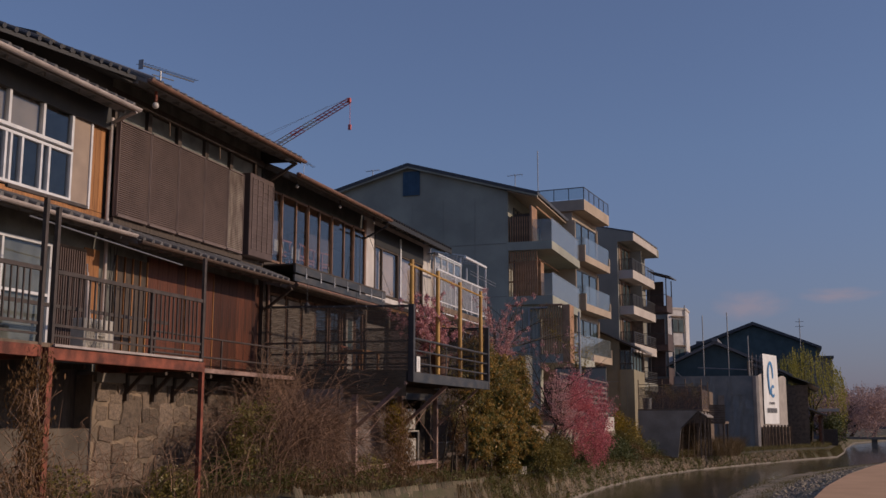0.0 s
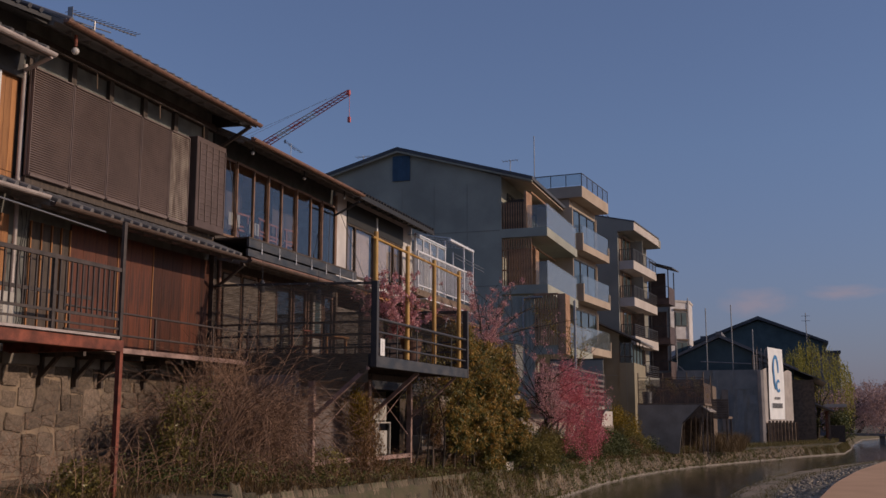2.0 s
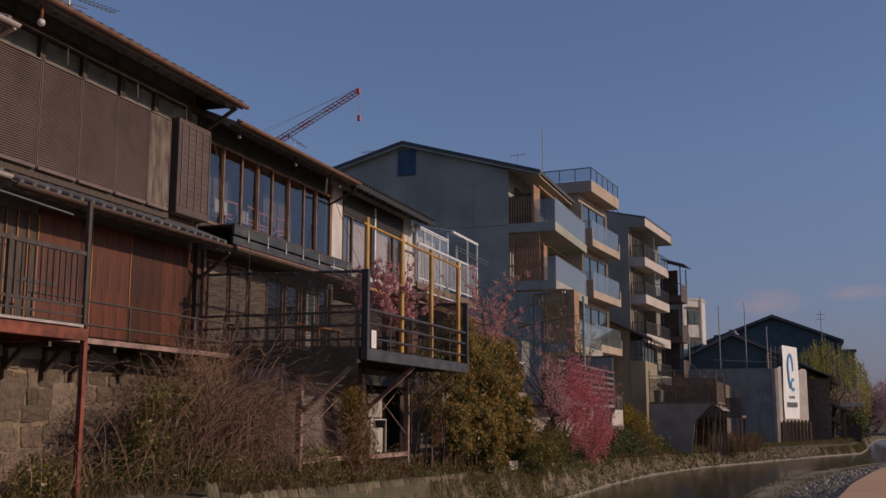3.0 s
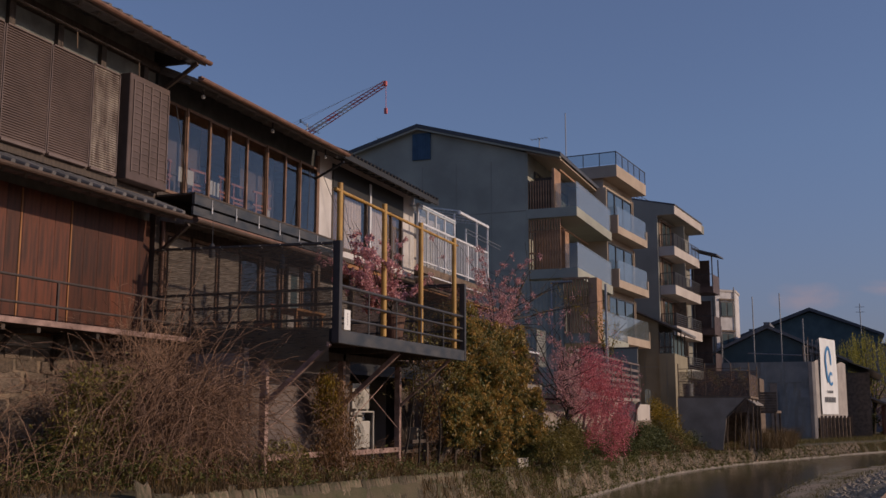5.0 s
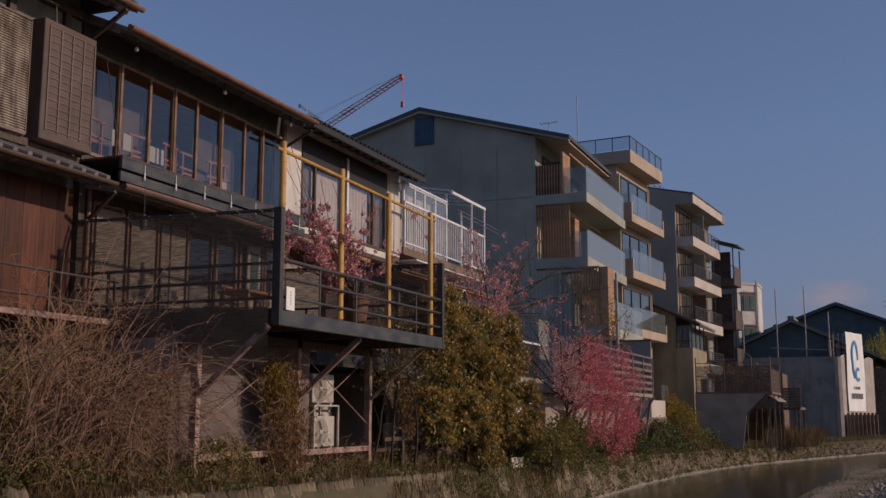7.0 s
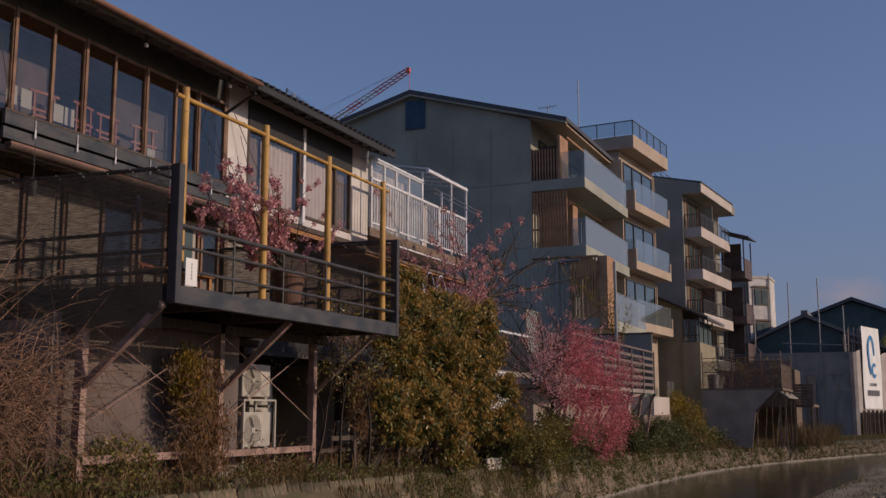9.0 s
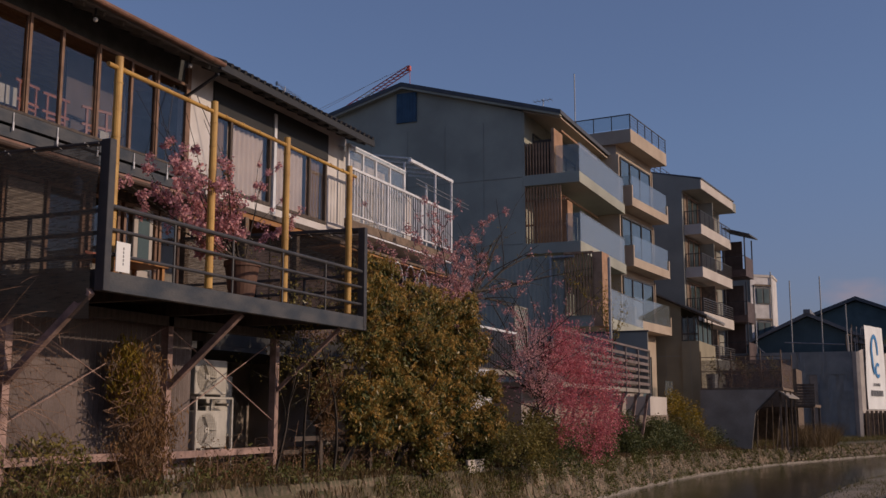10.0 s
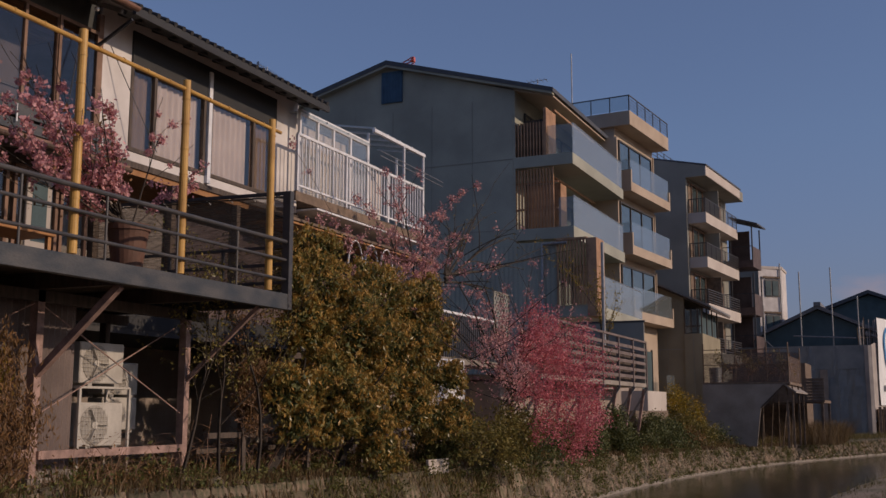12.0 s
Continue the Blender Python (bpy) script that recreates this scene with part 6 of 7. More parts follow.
part("fence_panel", prism([(-2.12, 90.4), (0.02, 97.2), (-0.05, 97.3), (-2.2, 90.5)], "z", -0.8, 1.0), OLDWOOD, site)
house_f = thing("dark_house", "blue-black timber house with a tiled gable roof", "house", (-6.2, 100, -0.8))
part("gable_wall", prism([(-12.5, -0.8), (0.0, -0.8), (0.0, 5.5), (-6.2, 8.4), (-12.5, 5.5)], "y", 99.5, 108), DARKBLUE, house_f)
part("roof", prism([(-12.9, 5.4), (-6.2, 8.45), (0.4, 5.4), (0.4, 5.6), (-6.2, 8.75), (-12.9, 5.6)], "y", 99.0, 108.5), TILE, house_f)
part("ridge_cap", bx(-6.45, -5.95, 98.9, 108.5, 8.65, 8.95), TILE, house_f)
part("panel", bx(-11.5, -8.9, 99.4, 99.5, 3.8, 5.4), DARKWOOD, house_f)
scaf = thing("scaffold", "thin grey scaffold poles standing above the sheeting", "scaffold", (-5, 90, 5))
for x, y, z in ((-9.0, 90.2, 8.0), (-6.6, 90.2, 10.2), (-4.6, 90.2, 10.4), (-3.0, 90.2, 8.4)):
    part("pole", rod((x, y, 3.5), (x, y, z), 0.04, n=6), GALV, scaf)
part("ledger", rod((-7.1, 90.1, 5.86), (-3.2, 90.1, 5.63), 0.045, n=6), GALV, scaf)
part("brace", rod((-8.9, 90.2, 5.55), (-8.2, 90.2, 4.9), 0.03, n=6), GALV, scaf)
for k in range(11):
    rng = random.Random(200 + k)
    x = -3.05 + k * 0.125
    part("pole", rod((x, 90.4 + k * 0.22, 4.8), (x + rng.uniform(-0.06, 0.06), 90.4 + k * 0.22, 6.75 + rng.uniform(-0.7, 0.5)), 0.035, n=6), PALESHEET if k % 3 else OLDWOOD, scaf)
for z in (5.7, 6.3):
    part("ledger", rod((-3.1, 90.35, z), (-1.75, 92.7, z + 0.05), 0.03, n=6), OLDWOOD, scaf)
banner = thing("banner", "tall white cloth banner with a blue printed swirl and dark print", "banner", (-1.42, 92.95, 1.0), 74, local=True)
bm = bmesh.new()
rows = [[bm.verts.new((-2.0 + 4.0 * k / 16, -0.04 + 0.03 * math.sin(k * 0.9 + j), 0.25 + 5.75 * j / 6)) for k in range(17)] for j in range(7)]
for a, b in zip(rows, rows[1:]):
    for k in range(16):
        bm.faces.new((a[k], a[k + 1], b[k + 1], b[k]))
part("cloth", bm, BANNER, banner)


def print_line(points, width):
    """A flat printed stroke of even width along points (x, z)."""
    bm = bmesh.new()
    rows = []
    for i, (x, z) in enumerate(points):
        a, b = points[max(i - 1, 0)], points[min(i + 1, len(points) - 1)]
        d = Vector((b[0] - a[0], b[1] - a[1])).normalized()
        rows.append([bm.verts.new((x - d.y * q, -0.09, z + d.x * q)) for q in (-width / 2, width / 2)])
    for a, b in zip(rows, rows[1:]):
        bm.faces.new((a[0], a[1], b[1], b[0]))
    return bm


loop = [(-0.15 + 0.62 * math.cos(a), 4.35 + 0.95 * math.sin(a)) for a in [-0.35 + j * 0.16 for j in range(24)]]
loop += [(-0.72 + 0.10 * j, 3.55 - 0.22 * j) for j in range(1, 5)]
part("swirl", print_line(loop, 0.30), BANNERBLUE, banner)
part("swirl", print_line([(0.35 + 0.42 * math.cos(a), 2.95 + 0.42 * math.sin(a)) for a in [0.8 + j * 0.3 for j in range(17)]], 0.24), BANNERBLUE, banner)
bm = bmesh.new()
for k in range(7):
    bx(-1.35 + k * 0.38, -1.07 + k * 0.38, -0.094, -0.090, 1.15, 1.55, bm)
part("print_bars", bm, BANNERGREY, banner)
bm = bmesh.new()
for k in range(5):
    bx(-0.75 + k * 0.30, -0.55 + k * 0.30, -0.094, -0.090, 1.85, 2.05, bm)
part("print_bars", bm, BANNERGREY, banner)
hut = thing("riverside_house", "low dark riverside house with tiled lean-to roofs", "house", (1, 103, -0.8))
part("body", bx(-3, 1.6, 98.5, 112, -0.8, 4.6), OLDWOOD, hut)
part("roof", prism([(1.4, 5.0), (2.6, 4.3), (2.6, 4.45), (-3, 6.6), (-3, 6.4)], "y", 98, 112), TILE, hut)
part("lean_roof", prism([(1.5, 2.6), (3.1, 1.9), (3.1, 2.0), (1.5, 2.75)], "y", 98.5, 110), TILE, hut)
for k in range(6):
    part("post", bx(2.6, 2.75, 99 + k * 2, 99.15 + k * 2, -0.8, 2.0), RUST if k % 2 else OLDWOOD, hut)
part("storage_box", bx(2.8, 4.2, 106.5, 108.5, -0.8, 0.7), DARKWOOD, hut)
part("white_awning", bx(2.6, 4.6, 110, 113, 2.4, 2.7), PALEWALL, hut)
house_g = thing("far_gable_house", "broad dark gabled house behind the willow", "house", (-3, 140, -0.8))
part("body", prism([(-13, -0.8), (3.6, -0.8), (3.6, 10.6), (-3.95, 13.5), (-13, 10.2)], "y", 140, 155), DARKBLUE, house_g)
part("roof", prism([(-13.5, 10.0), (-3.95, 13.6), (4.2, 10.4), (4.2, 10.7), (-3.95, 14.0), (-13.5, 10.4)], "y", 139.4, 156), DARKROOF, house_g)
part("side_block", bx(2.0, 5.2, 136, 146, -0.8, 9.0), FARWALL, house_g)
part("side_roof", bx(1.8, 5.4, 135.8, 146.2, 9.0, 9.3), DARKROOF, house_g)
ant = thing("antenna", "thin rooftop television antenna", "antenna", (1.7, 139, 11), group="antennas")
part("mast", rod((1.7, 139, 10.5), (1.7, 139, 14.2), 0.05, n=6), GALV, ant)
for z in (13.2, 13.8):
    part("element", rod((1.2, 139, z), (2.2, 139, z), 0.03, n=6), GALV, ant)

# far bridge and skyline
bridge = thing("footbridge", "low concrete footbridge across the river", "bridge", (18, 136, -1.6))
part("slab", bar((5, 136, -0.5), (40, 126, -0.5), 1.6, 0.3), CEMENT, bridge)
for k in range(5):
    part("pier", bx(9 + k * 5, 9.6 + k * 5, 134.2 - k * 1.4, 134.9 - k * 1.4, -2.2, -0.6), CEMENT, bridge)
rng = random.Random(9)
for k in range(26):
    x, y, h, w = 20 + k * 9 + rng.uniform(-3, 3), 330 + rng.uniform(-25, 40), rng.uniform(5, 13), rng.uniform(7, 15)
    ob = thing("distant_building", "hazy grey building on the skyline", "building", (x, y, -1), rng.uniform(-15, 15), "skyline", local=True)
    part("body", bx(-w / 2, w / 2, 0, 10, 0, h), FARWALL, ob)
    part("roof_house", bx(-w / 5, w / 6, 2, 6, h, h + 1.6), FARWALL, ob)
    for i in range(int(w // 2)):
        part("window", bx(-w / 2 + 0.5 + i * 2, -w / 2 + 1.7 + i * 2, -0.06, 0, h * 0.55, h * 0.55 + 1.3), ACDARK, ob)

# tower crane
crane = thing("tower_crane", "red and white lattice crane jib with a hanging hook", "crane", (-90, 157.4, 30))
a, b = Vector((-88.0, 157.4, 45.0)), Vector((-68.15, 157.4, 54.8))
d = (b - a).normalized()
u = Vector((-d.z, 0, d.x))
n = 26
for i in range(n):
    p0, p1 = a + (b - a) * (i / n), a + (b - a) * ((i + 1) / n)
    bm = bmesh.new()
    h = 0.45 * (1 - 0.5 * i / n)
    for off in (u * h, -u * h):
        for yy in (-0.5, 0.5):
            rod(p0 + off + Vector((0, yy, 0)), p1 + off + Vector((0, yy, 0)), 0.09, bm, 5)
    for yy in (-0.5, 0.5):
        rod(p0 + u * h + Vector((0, yy, 0)), p1 - u * h + Vector((0, yy, 0)), 0.06, bm, 5)
    part("jib_section", bm, CRANERED if (i // 3) % 2 == 0 or i > 20 else CRANEWHITE, crane)
part("jib_head", bx(-68.4, -67.9, 157.1, 157.7, 54.5, 55.2), CRANERED, crane)
part("hoist_rope", rod((-68.0, 157.4, 54.6), (-67.97, 157.4, 50.6), 0.05, n=5), CRANERED, crane)
part("hook_block", bx(-68.2, -67.75, 157.2, 157.6, 49.7, 50.6), CRANERED, crane)
bm = rod((-69, 157.4, 55.0), (-90, 157.4, 48.2), 0.03, n=4)
rod((-72, 157.4, 54.2), (-90, 157.4, 47.4), 0.025, bm, 4)
part("stay_rope", bm, CRANEWHITE, crane)
part("tower", bx(-91, -88.5, 156.2, 158.6, -1, 46), CRANERED, crane)


def yagi(x, y, z, length, tilt, mast_z):
    """A roof antenna with a row of short rods."""
    ob = thing("roof_antenna", "silver roof antenna with a row of short rods", "antenna", (x, y, mast_z), group="antennas")
    part("mast", rod((x, y + length * 0.35, mast_z), (x, y + length * 0.35, z + 0.1), 0.018), GALV, ob)
    part("boom", rod((x, y, z), (x, y + length, z + tilt), 0.014), GALV, ob)
    part("arm", rod((x, y + length * 0.2, z - 0.08), (x, y + length * 0.6, z - 0.12 + tilt * 0.6), 0.014), GALV, ob)
    for k in range(17):
        u_ = k / 16
        part("element", rod((x - 0.13, y + length * u_, z + tilt * u_ + 0.03), (x + 0.13, y + length * u_, z + tilt * u_ + 0.03), 0.008, n=5), GALV, ob)
    part("reflector", bx(x - 0.06, x + 0.06, y - 0.02, y - 0.012, z - 0.1, z + 0.12), GALV, ob)


yagi(-13.0, 18.7, 9.1, 2.1, 0.28, 8.2)
yagi(-28.0, 57.0, 17.5, 2.2, -0.15, 13.7)


def cloud(name, x, z, w, h):
    """A faint bank of cloud low in the far sky, soft at its edges."""
    m = bpy.data.materials.new("thin_cloud")
    m.use_nodes = True
    n, l = m.node_tree.nodes, m.node_tree.links
    n.remove(n["Principled BSDF"])
    tc, nz, mp, gr = n.new("ShaderNodeTexCoord"), n.new("ShaderNodeTexNoise"), n.new("ShaderNodeMapping"), n.new("ShaderNodeTexGradient")
    gr.gradient_type = "SPHERICAL"
    mp.inputs["Scale"].default_value = (2 / w, 1, 2 / h)
    nz.inputs["Scale"].default_value, nz.inputs["Detail"].default_value = 2.2, 6.0
    l.new(tc.outputs["Object"], mp.inputs["Vector"]), l.new(mp.outputs["Vector"], gr.inputs["Vector"]), l.new(mp.outputs["Vector"], nz.inputs["Vector"])
    mul, rng_ = n.new("ShaderNodeMath"), n.new("ShaderNodeMapRange")
    mul.operation = "MULTIPLY"
    l.new(gr.outputs["Fac"], mul.inputs[0]), l.new(nz.outputs["Fac"], mul.inputs[1])
    rng_.inputs["From Min"].default_value, rng_.inputs["From Max"].default_value, rng_.inputs["To Max"].default_value = 0.12, 0.46, 0.36
    l.new(mul.outputs["Value"], rng_.inputs["Value"])
    em, tr, mx = n.new("ShaderNodeEmission"), n.new("ShaderNodeBsdfTransparent"), n.new("ShaderNodeMixShader")
    em.inputs["Color"].default_value, em.inputs["Strength"].default_value = (0.36, 0.27, 0.27, 1), 1.0
    l.new(rng_.outputs["Result"], mx.inputs["Fac"]), l.new(tr.outputs["BSDF"], mx.inputs[1]), l.new(em.outputs["Emission"], mx.inputs[2])
    l.new(mx.outputs["Shader"], n["Material Output"].inputs["Surface"])
    bm = bmesh.new()
    bm.faces.new([bm.verts.new(c) for c in ((-w / 2, 0, -h / 2), (w / 2, 0, -h / 2), (w / 2, 0, h / 2), (-w / 2, 0, h / 2))])
    ob = tagged(part(name, bm, m), "faint pink-grey cloud low in the sky", "cloud", kind="structure")
    ob.location = (x, 2600, z)


cloud("backdrop_cloud", -80, 275, 260, 110)
cloud("backdrop_cloud", 120, 292, 260, 56)

# ---- trees, shrubs and weeds ----
def sprays(lobes, n, each, spread, seed, top=False):
    """Hanging sprays of leaves standing proud of a crown's ragged lobes."""
    rng = np.random.default_rng(seed)
    w = np.array([b[3] * b[4] + b[4] * b[5] + b[3] * b[5] for b in lobes])
    out = []
    for b, k in zip(lobes, (n * w / w.sum()).astype(int)):
        d = rng.normal(size=(k, 3))
        if top:
            d[:, 2] = np.abs(d[:, 2]) * 0.9 - 0.25
        d /= np.linalg.norm(d, axis=1)[:, None]
        c = np.array(b[:3]) + d * rng.uniform(0.72, 1.12, k)[:, None] * np.array(b[3:6])
        g = rng.normal(size=(k, each, 3)) * spread * np.array([1.0, 1.0, 1.25])
        out.append((c[:, None, :] + g).reshape(-1, 3))
    return np.concatenate(out)


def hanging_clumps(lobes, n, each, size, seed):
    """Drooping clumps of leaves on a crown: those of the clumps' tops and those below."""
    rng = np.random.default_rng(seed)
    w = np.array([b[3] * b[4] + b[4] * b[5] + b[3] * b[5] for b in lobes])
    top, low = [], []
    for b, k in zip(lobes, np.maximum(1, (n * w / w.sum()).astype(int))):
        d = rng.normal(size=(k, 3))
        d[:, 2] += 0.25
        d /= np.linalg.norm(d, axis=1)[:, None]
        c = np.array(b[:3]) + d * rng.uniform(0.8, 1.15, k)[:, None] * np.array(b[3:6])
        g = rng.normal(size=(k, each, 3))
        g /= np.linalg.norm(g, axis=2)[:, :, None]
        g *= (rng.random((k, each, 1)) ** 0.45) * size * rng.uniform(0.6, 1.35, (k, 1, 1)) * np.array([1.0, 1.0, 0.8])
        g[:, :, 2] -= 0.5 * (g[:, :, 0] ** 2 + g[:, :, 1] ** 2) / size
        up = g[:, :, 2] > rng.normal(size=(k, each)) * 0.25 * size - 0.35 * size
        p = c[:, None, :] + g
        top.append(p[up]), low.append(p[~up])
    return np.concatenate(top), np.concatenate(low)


def lumpy(main, seed, sats=5):
    """Lobes of a crown with smaller lobes round each."""
    rng = random.Random(seed)
    out = []
    for x, y, z, r in main:
        out.append((x, y, z, r * 0.75, r * 0.95, r * 0.8))
        for k in range(sats):
            d = Vector((rng.gauss(0, 1), rng.gauss(0, 1), rng.gauss(0, 1))).normalized()
            q = r * rng.uniform(0.35, 0.55)
            out.append((x + d.x * r * 0.7, y + d.y * r * 0.95, z + d.z * r * 0.75, q * 0.9, q * 1.1, q * 0.8))
    return out


def tree(name, label, category, base, trunk_top, r, blobs, leaves, size, material, seed, limb_n=4, spread=0.55, long=1.8, droop=0.0, hollow=0.5, extra=None):
    """Trunk and limbs under a crown of single leaves."""
    ob = thing(name, label, category, base)
    paths, tips = limbs(base, trunk_top, r, limb_n, spread, seed)
    part("trunk", tubes(paths, 6), BARK, ob)
    leaf_cloud("crown", sprays(blobs, leaves // 12, 12, size * 1.7, seed), size, material, ob, "", long, droop, seed)
    if extra is not None:
        leaf_cloud("inner_crown", blob_points([(b[0], b[1], b[2], b[3] * 0.8, b[4] * 0.8, b[5] * 0.8) for b in blobs], leaves // 3, seed + 1, 0.2), size, extra, ob, "", long, 0, seed + 1)
    return ob


# broad bronze evergreen
MAIN = [(-9.1, 31.2, 3.15, 0.72), (-9.0, 33.4, 3.05, 0.72), (-8.9, 34.6, 2.7, 0.5), (-9.1, 31.1, 2.4, 0.5), (-8.9, 32.3, 2.2, 0.8), (-8.85, 31.5, 1.35, 0.6), (-8.7, 32.4, 0.85, 0.66),
        (-8.7, 34.2, 1.0, 0.6), (-8.5, 35.0, 0.75, 0.42), (-8.8, 33.8, 2.0, 0.75), (-9.2, 32.9, 1.5, 0.85), (-8.6, 32.9, 0.25, 0.40), (-8.8, 31.6, 0.75, 0.4), (-8.8, 35.0, 1.8, 0.45), (-8.5, 35.4, 1.55, 0.42), (-8.45, 35.6, 0.8, 0.4), (-8.7, 35.2, 2.3, 0.4), (-8.9, 35.1, 3.15, 0.5), (-8.8, 35.9, 2.5, 0.38), (-8.9, 30.1, 1.2, 0.42), (-8.8, 30.5, 0.75, 0.36), (-9.0, 30.3, 3.1, 0.4)]
lobes = lumpy(MAIN, 21)
bronze = thing("bronze_tree", "broad evergreen tree with bronze and green leaves on the bank", "tree", (-9.2, 32.4, -0.25))
paths, tips = limbs((-9.2, 32.4, -0.25), (-9.1, 32.5, 1.1), 0.10, 4, 0.5, 22, 2)
p2, t2 = limbs((-9.35, 30.3, -0.15), (-9.1, 31.4, 1.5), 0.10, 4, 0.4, 23, 2)
part("trunk", tubes(paths + p2, 6), BARK, bronze)
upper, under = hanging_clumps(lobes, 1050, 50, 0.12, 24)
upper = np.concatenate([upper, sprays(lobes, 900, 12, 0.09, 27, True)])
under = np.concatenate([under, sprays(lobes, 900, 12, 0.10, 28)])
# Leaf colours carry the shading: bronze lit tops, olive undersides, dark green inside.
leaf_cloud("crown", upper, 0.038, LEAF_BRONZE, bronze, "bronze young leaves over the crown, coloured as its lit tops", 2.5, 1.0, 24)
leaf_cloud("lower_leaves", under, 0.04, LEAF_OLIVE, bronze, "olive-green older leaves, darker for the shade below each clump", 2.4, 1.3, 25)
leaf_cloud("inner_crown", blob_points([(b[0], b[1], b[2], b[3] * 0.85, b[4] * 0.85, b[5] * 0.85) for b in lobes], 15000, 26, 0.1), 0.06, LEAF_GREEN, bronze, "dark green leaves deep in the crown, darkened for its shade", 1.9, 0.6, 26)

# weeping pink cherry over the river
pink = thing("pink_cherry", "weeping cherry covered in deep pink blossom leaning over the river", "tree", (-8.75, 38.6, -0.35))
paths, tips = limbs((-8.75, 38.6, -0.35), (-7.9, 38.9, 1.4), 0.07, 5, 0.7, 32, 3)
for k, q in enumerate(((-7.6, 37.0, 3.0), (-7.9, 36.6, 2.2), (-7.2, 38.0, 3.0), (-6.9, 39.4, 2.8), (-8.2, 36.4, 1.4), (-6.6, 39.6, 1.6), (-8.3, 36.2, 3.1), (-7.5, 34.4, 2.4), (-7.5, 34.9, 3.0), (-7.4, 35.2, 1.8), (-7.5, 35.8, 2.6), (-7.3, 36.0, 1.3), (-7.4, 36.6, 2.0))):
    p2, t2 = limbs((-8.0, 38.7, 1.2), q, 0.03, 4, 0.5, 330 + k, 2)
    paths += p2
    tips += t2
part("trunk", tubes(paths, 5), BARK, pink)
DEEP = [(-7.1, 37.4, 2.85, 0.38), (-7.1, 38.2, 2.5, 0.55), (-6.9, 39.0, 2.3, 0.6), (-6.6, 39.4, 1.75, 0.55), (-7.0, 38.7, 1.6, 0.65), (-6.8, 38.9, 0.9, 0.55), (-6.8, 38.8, 0.35, 0.38), (-7.3, 38.0, 1.9, 0.55), (-6.55, 39.5, 1.2, 0.4), (-6.9, 38.9, 0.0, 0.22), (-7.2, 38.2, 1.0, 0.45), (-7.4, 37.7, 2.3, 0.4), (-7.1, 37.6, 0.5, 0.38), (-6.7, 39.6, 0.75, 0.42), (-7.2, 37.2, 1.4, 0.4), (-6.75, 39.4, 0.3, 0.32), (-7.2, 37.0, 2.2, 0.35)]
lobes = lumpy(DEEP, 34, 6)
leaf_cloud("blossom", sprays(lobes, 1300, 15, 0.07, 35), 0.034, PETAL_DEEP, pink, "", 1.3, 0.5, 35)
PALER = [(-7.6, 36.9, 2.3, 0.45), (-7.7, 37.2, 1.7, 0.5), (-7.5, 37.5, 2.7, 0.35), (-7.7, 36.4, 2.8, 0.3), (-7.5, 37.6, 1.2, 0.35), (-7.45, 34.9, 2.75, 0.28), (-7.4, 35.3, 2.1, 0.38), (-7.45, 35.9, 2.5, 0.4), (-7.35, 36.3, 1.6, 0.4)]
leaf_cloud("pale_blossom", np.concatenate([sprays(lumpy(PALER, 36, 5), 300, 12, 0.055, 37), puffs([p for p in tips if p.z > 1.0], 330, 12, 0.045, 38)]), 0.036, PETAL_PALE, pink, "paler blossom on one side", 1.2)
leaf_cloud("green_leaves", sprays(lumpy([(-8.0, 37.0, 0.6, 0.6), (-8.0, 37.8, 0.3, 0.6), (-8.2, 36.3, 0.3, 0.5), (-7.9, 38.4, 0.5, 0.5)], 39, 4), 330, 14, 0.08, 40), 0.042, LEAF_OLIVE, pink, "olive green leaves low on one side")

# sparse pale cherry, its twigs arching out
pale = thing("pale_cherry", "sparse cherry with pale pink blossom on dark limbs", "tree", (-10.3, 38.2, -0.2))
paths, tips = limbs((-10.3, 38.2, -0.2), (-10.2, 38.0, 2.9), 0.10, 3, 0.4, 44, 2)
tips = []
for k, q in enumerate(((-10.0, 33.7, 5.0), (-10.0, 35.1, 4.8), (-10.1, 37.2, 6.3), (-10.1, 38.4, 5.7), (-10.0, 37.9, 4.5), (-10.0, 36.7, 4.8), (-10.0, 34.8, 5.6), (-9.9, 33.3, 4.5), (-10.1, 39.3, 5.4), (-9.9, 36.0, 4.4), (-9.8, 37.3, 3.9), (-10.0, 38.8, 5.0))):
    p2, t2 = limbs((-10.2, 38.0, 2.7), (-10.2 + (q[0] + 10.2) * 0.8, 38.0 + (q[1] - 38.0) * 0.85, 2.7 + (q[2] - 2.7) * 0.82), 0.03, 4, 0.5, 440 + k, 2, 0.5)
    paths += p2
    tips += [p for p in t2 if 3.3 < p.z < 6.3]
part("trunk", tubes(paths, 5), BARK, pale)
leaf_cloud("blossom", puffs(tips, 760, 12, 0.045, 6), 0.042, PETAL_PALE, pale, "", 1.1)

rng = random.Random(51)
yellow = thing("yellow_shrub", "yellow-flowering shrub beside the river wall", "shrub", (-9.4, 63.2, -0.75))
paths, tips = limbs((-9.4, 63.2, -0.75), (-9.3, 63.2, 0.6), 0.04, 6, 0.7, 52, 2)
part("trunk", tubes(paths, 5), BARK, yellow)
leaf_cloud("blossom", sprays(lumpy([(-9.5, 62.8, 1.2, 0.6), (-9.0, 63.2, 1.1, 0.5), (-9.8, 63.6, 1.5, 0.5), (-8.8, 63.9, 0.5, 0.5)], 53, 6), 210, 12, 0.10, 54, True), 0.055, LEAF_YELLOW, yellow, "", 1.6)
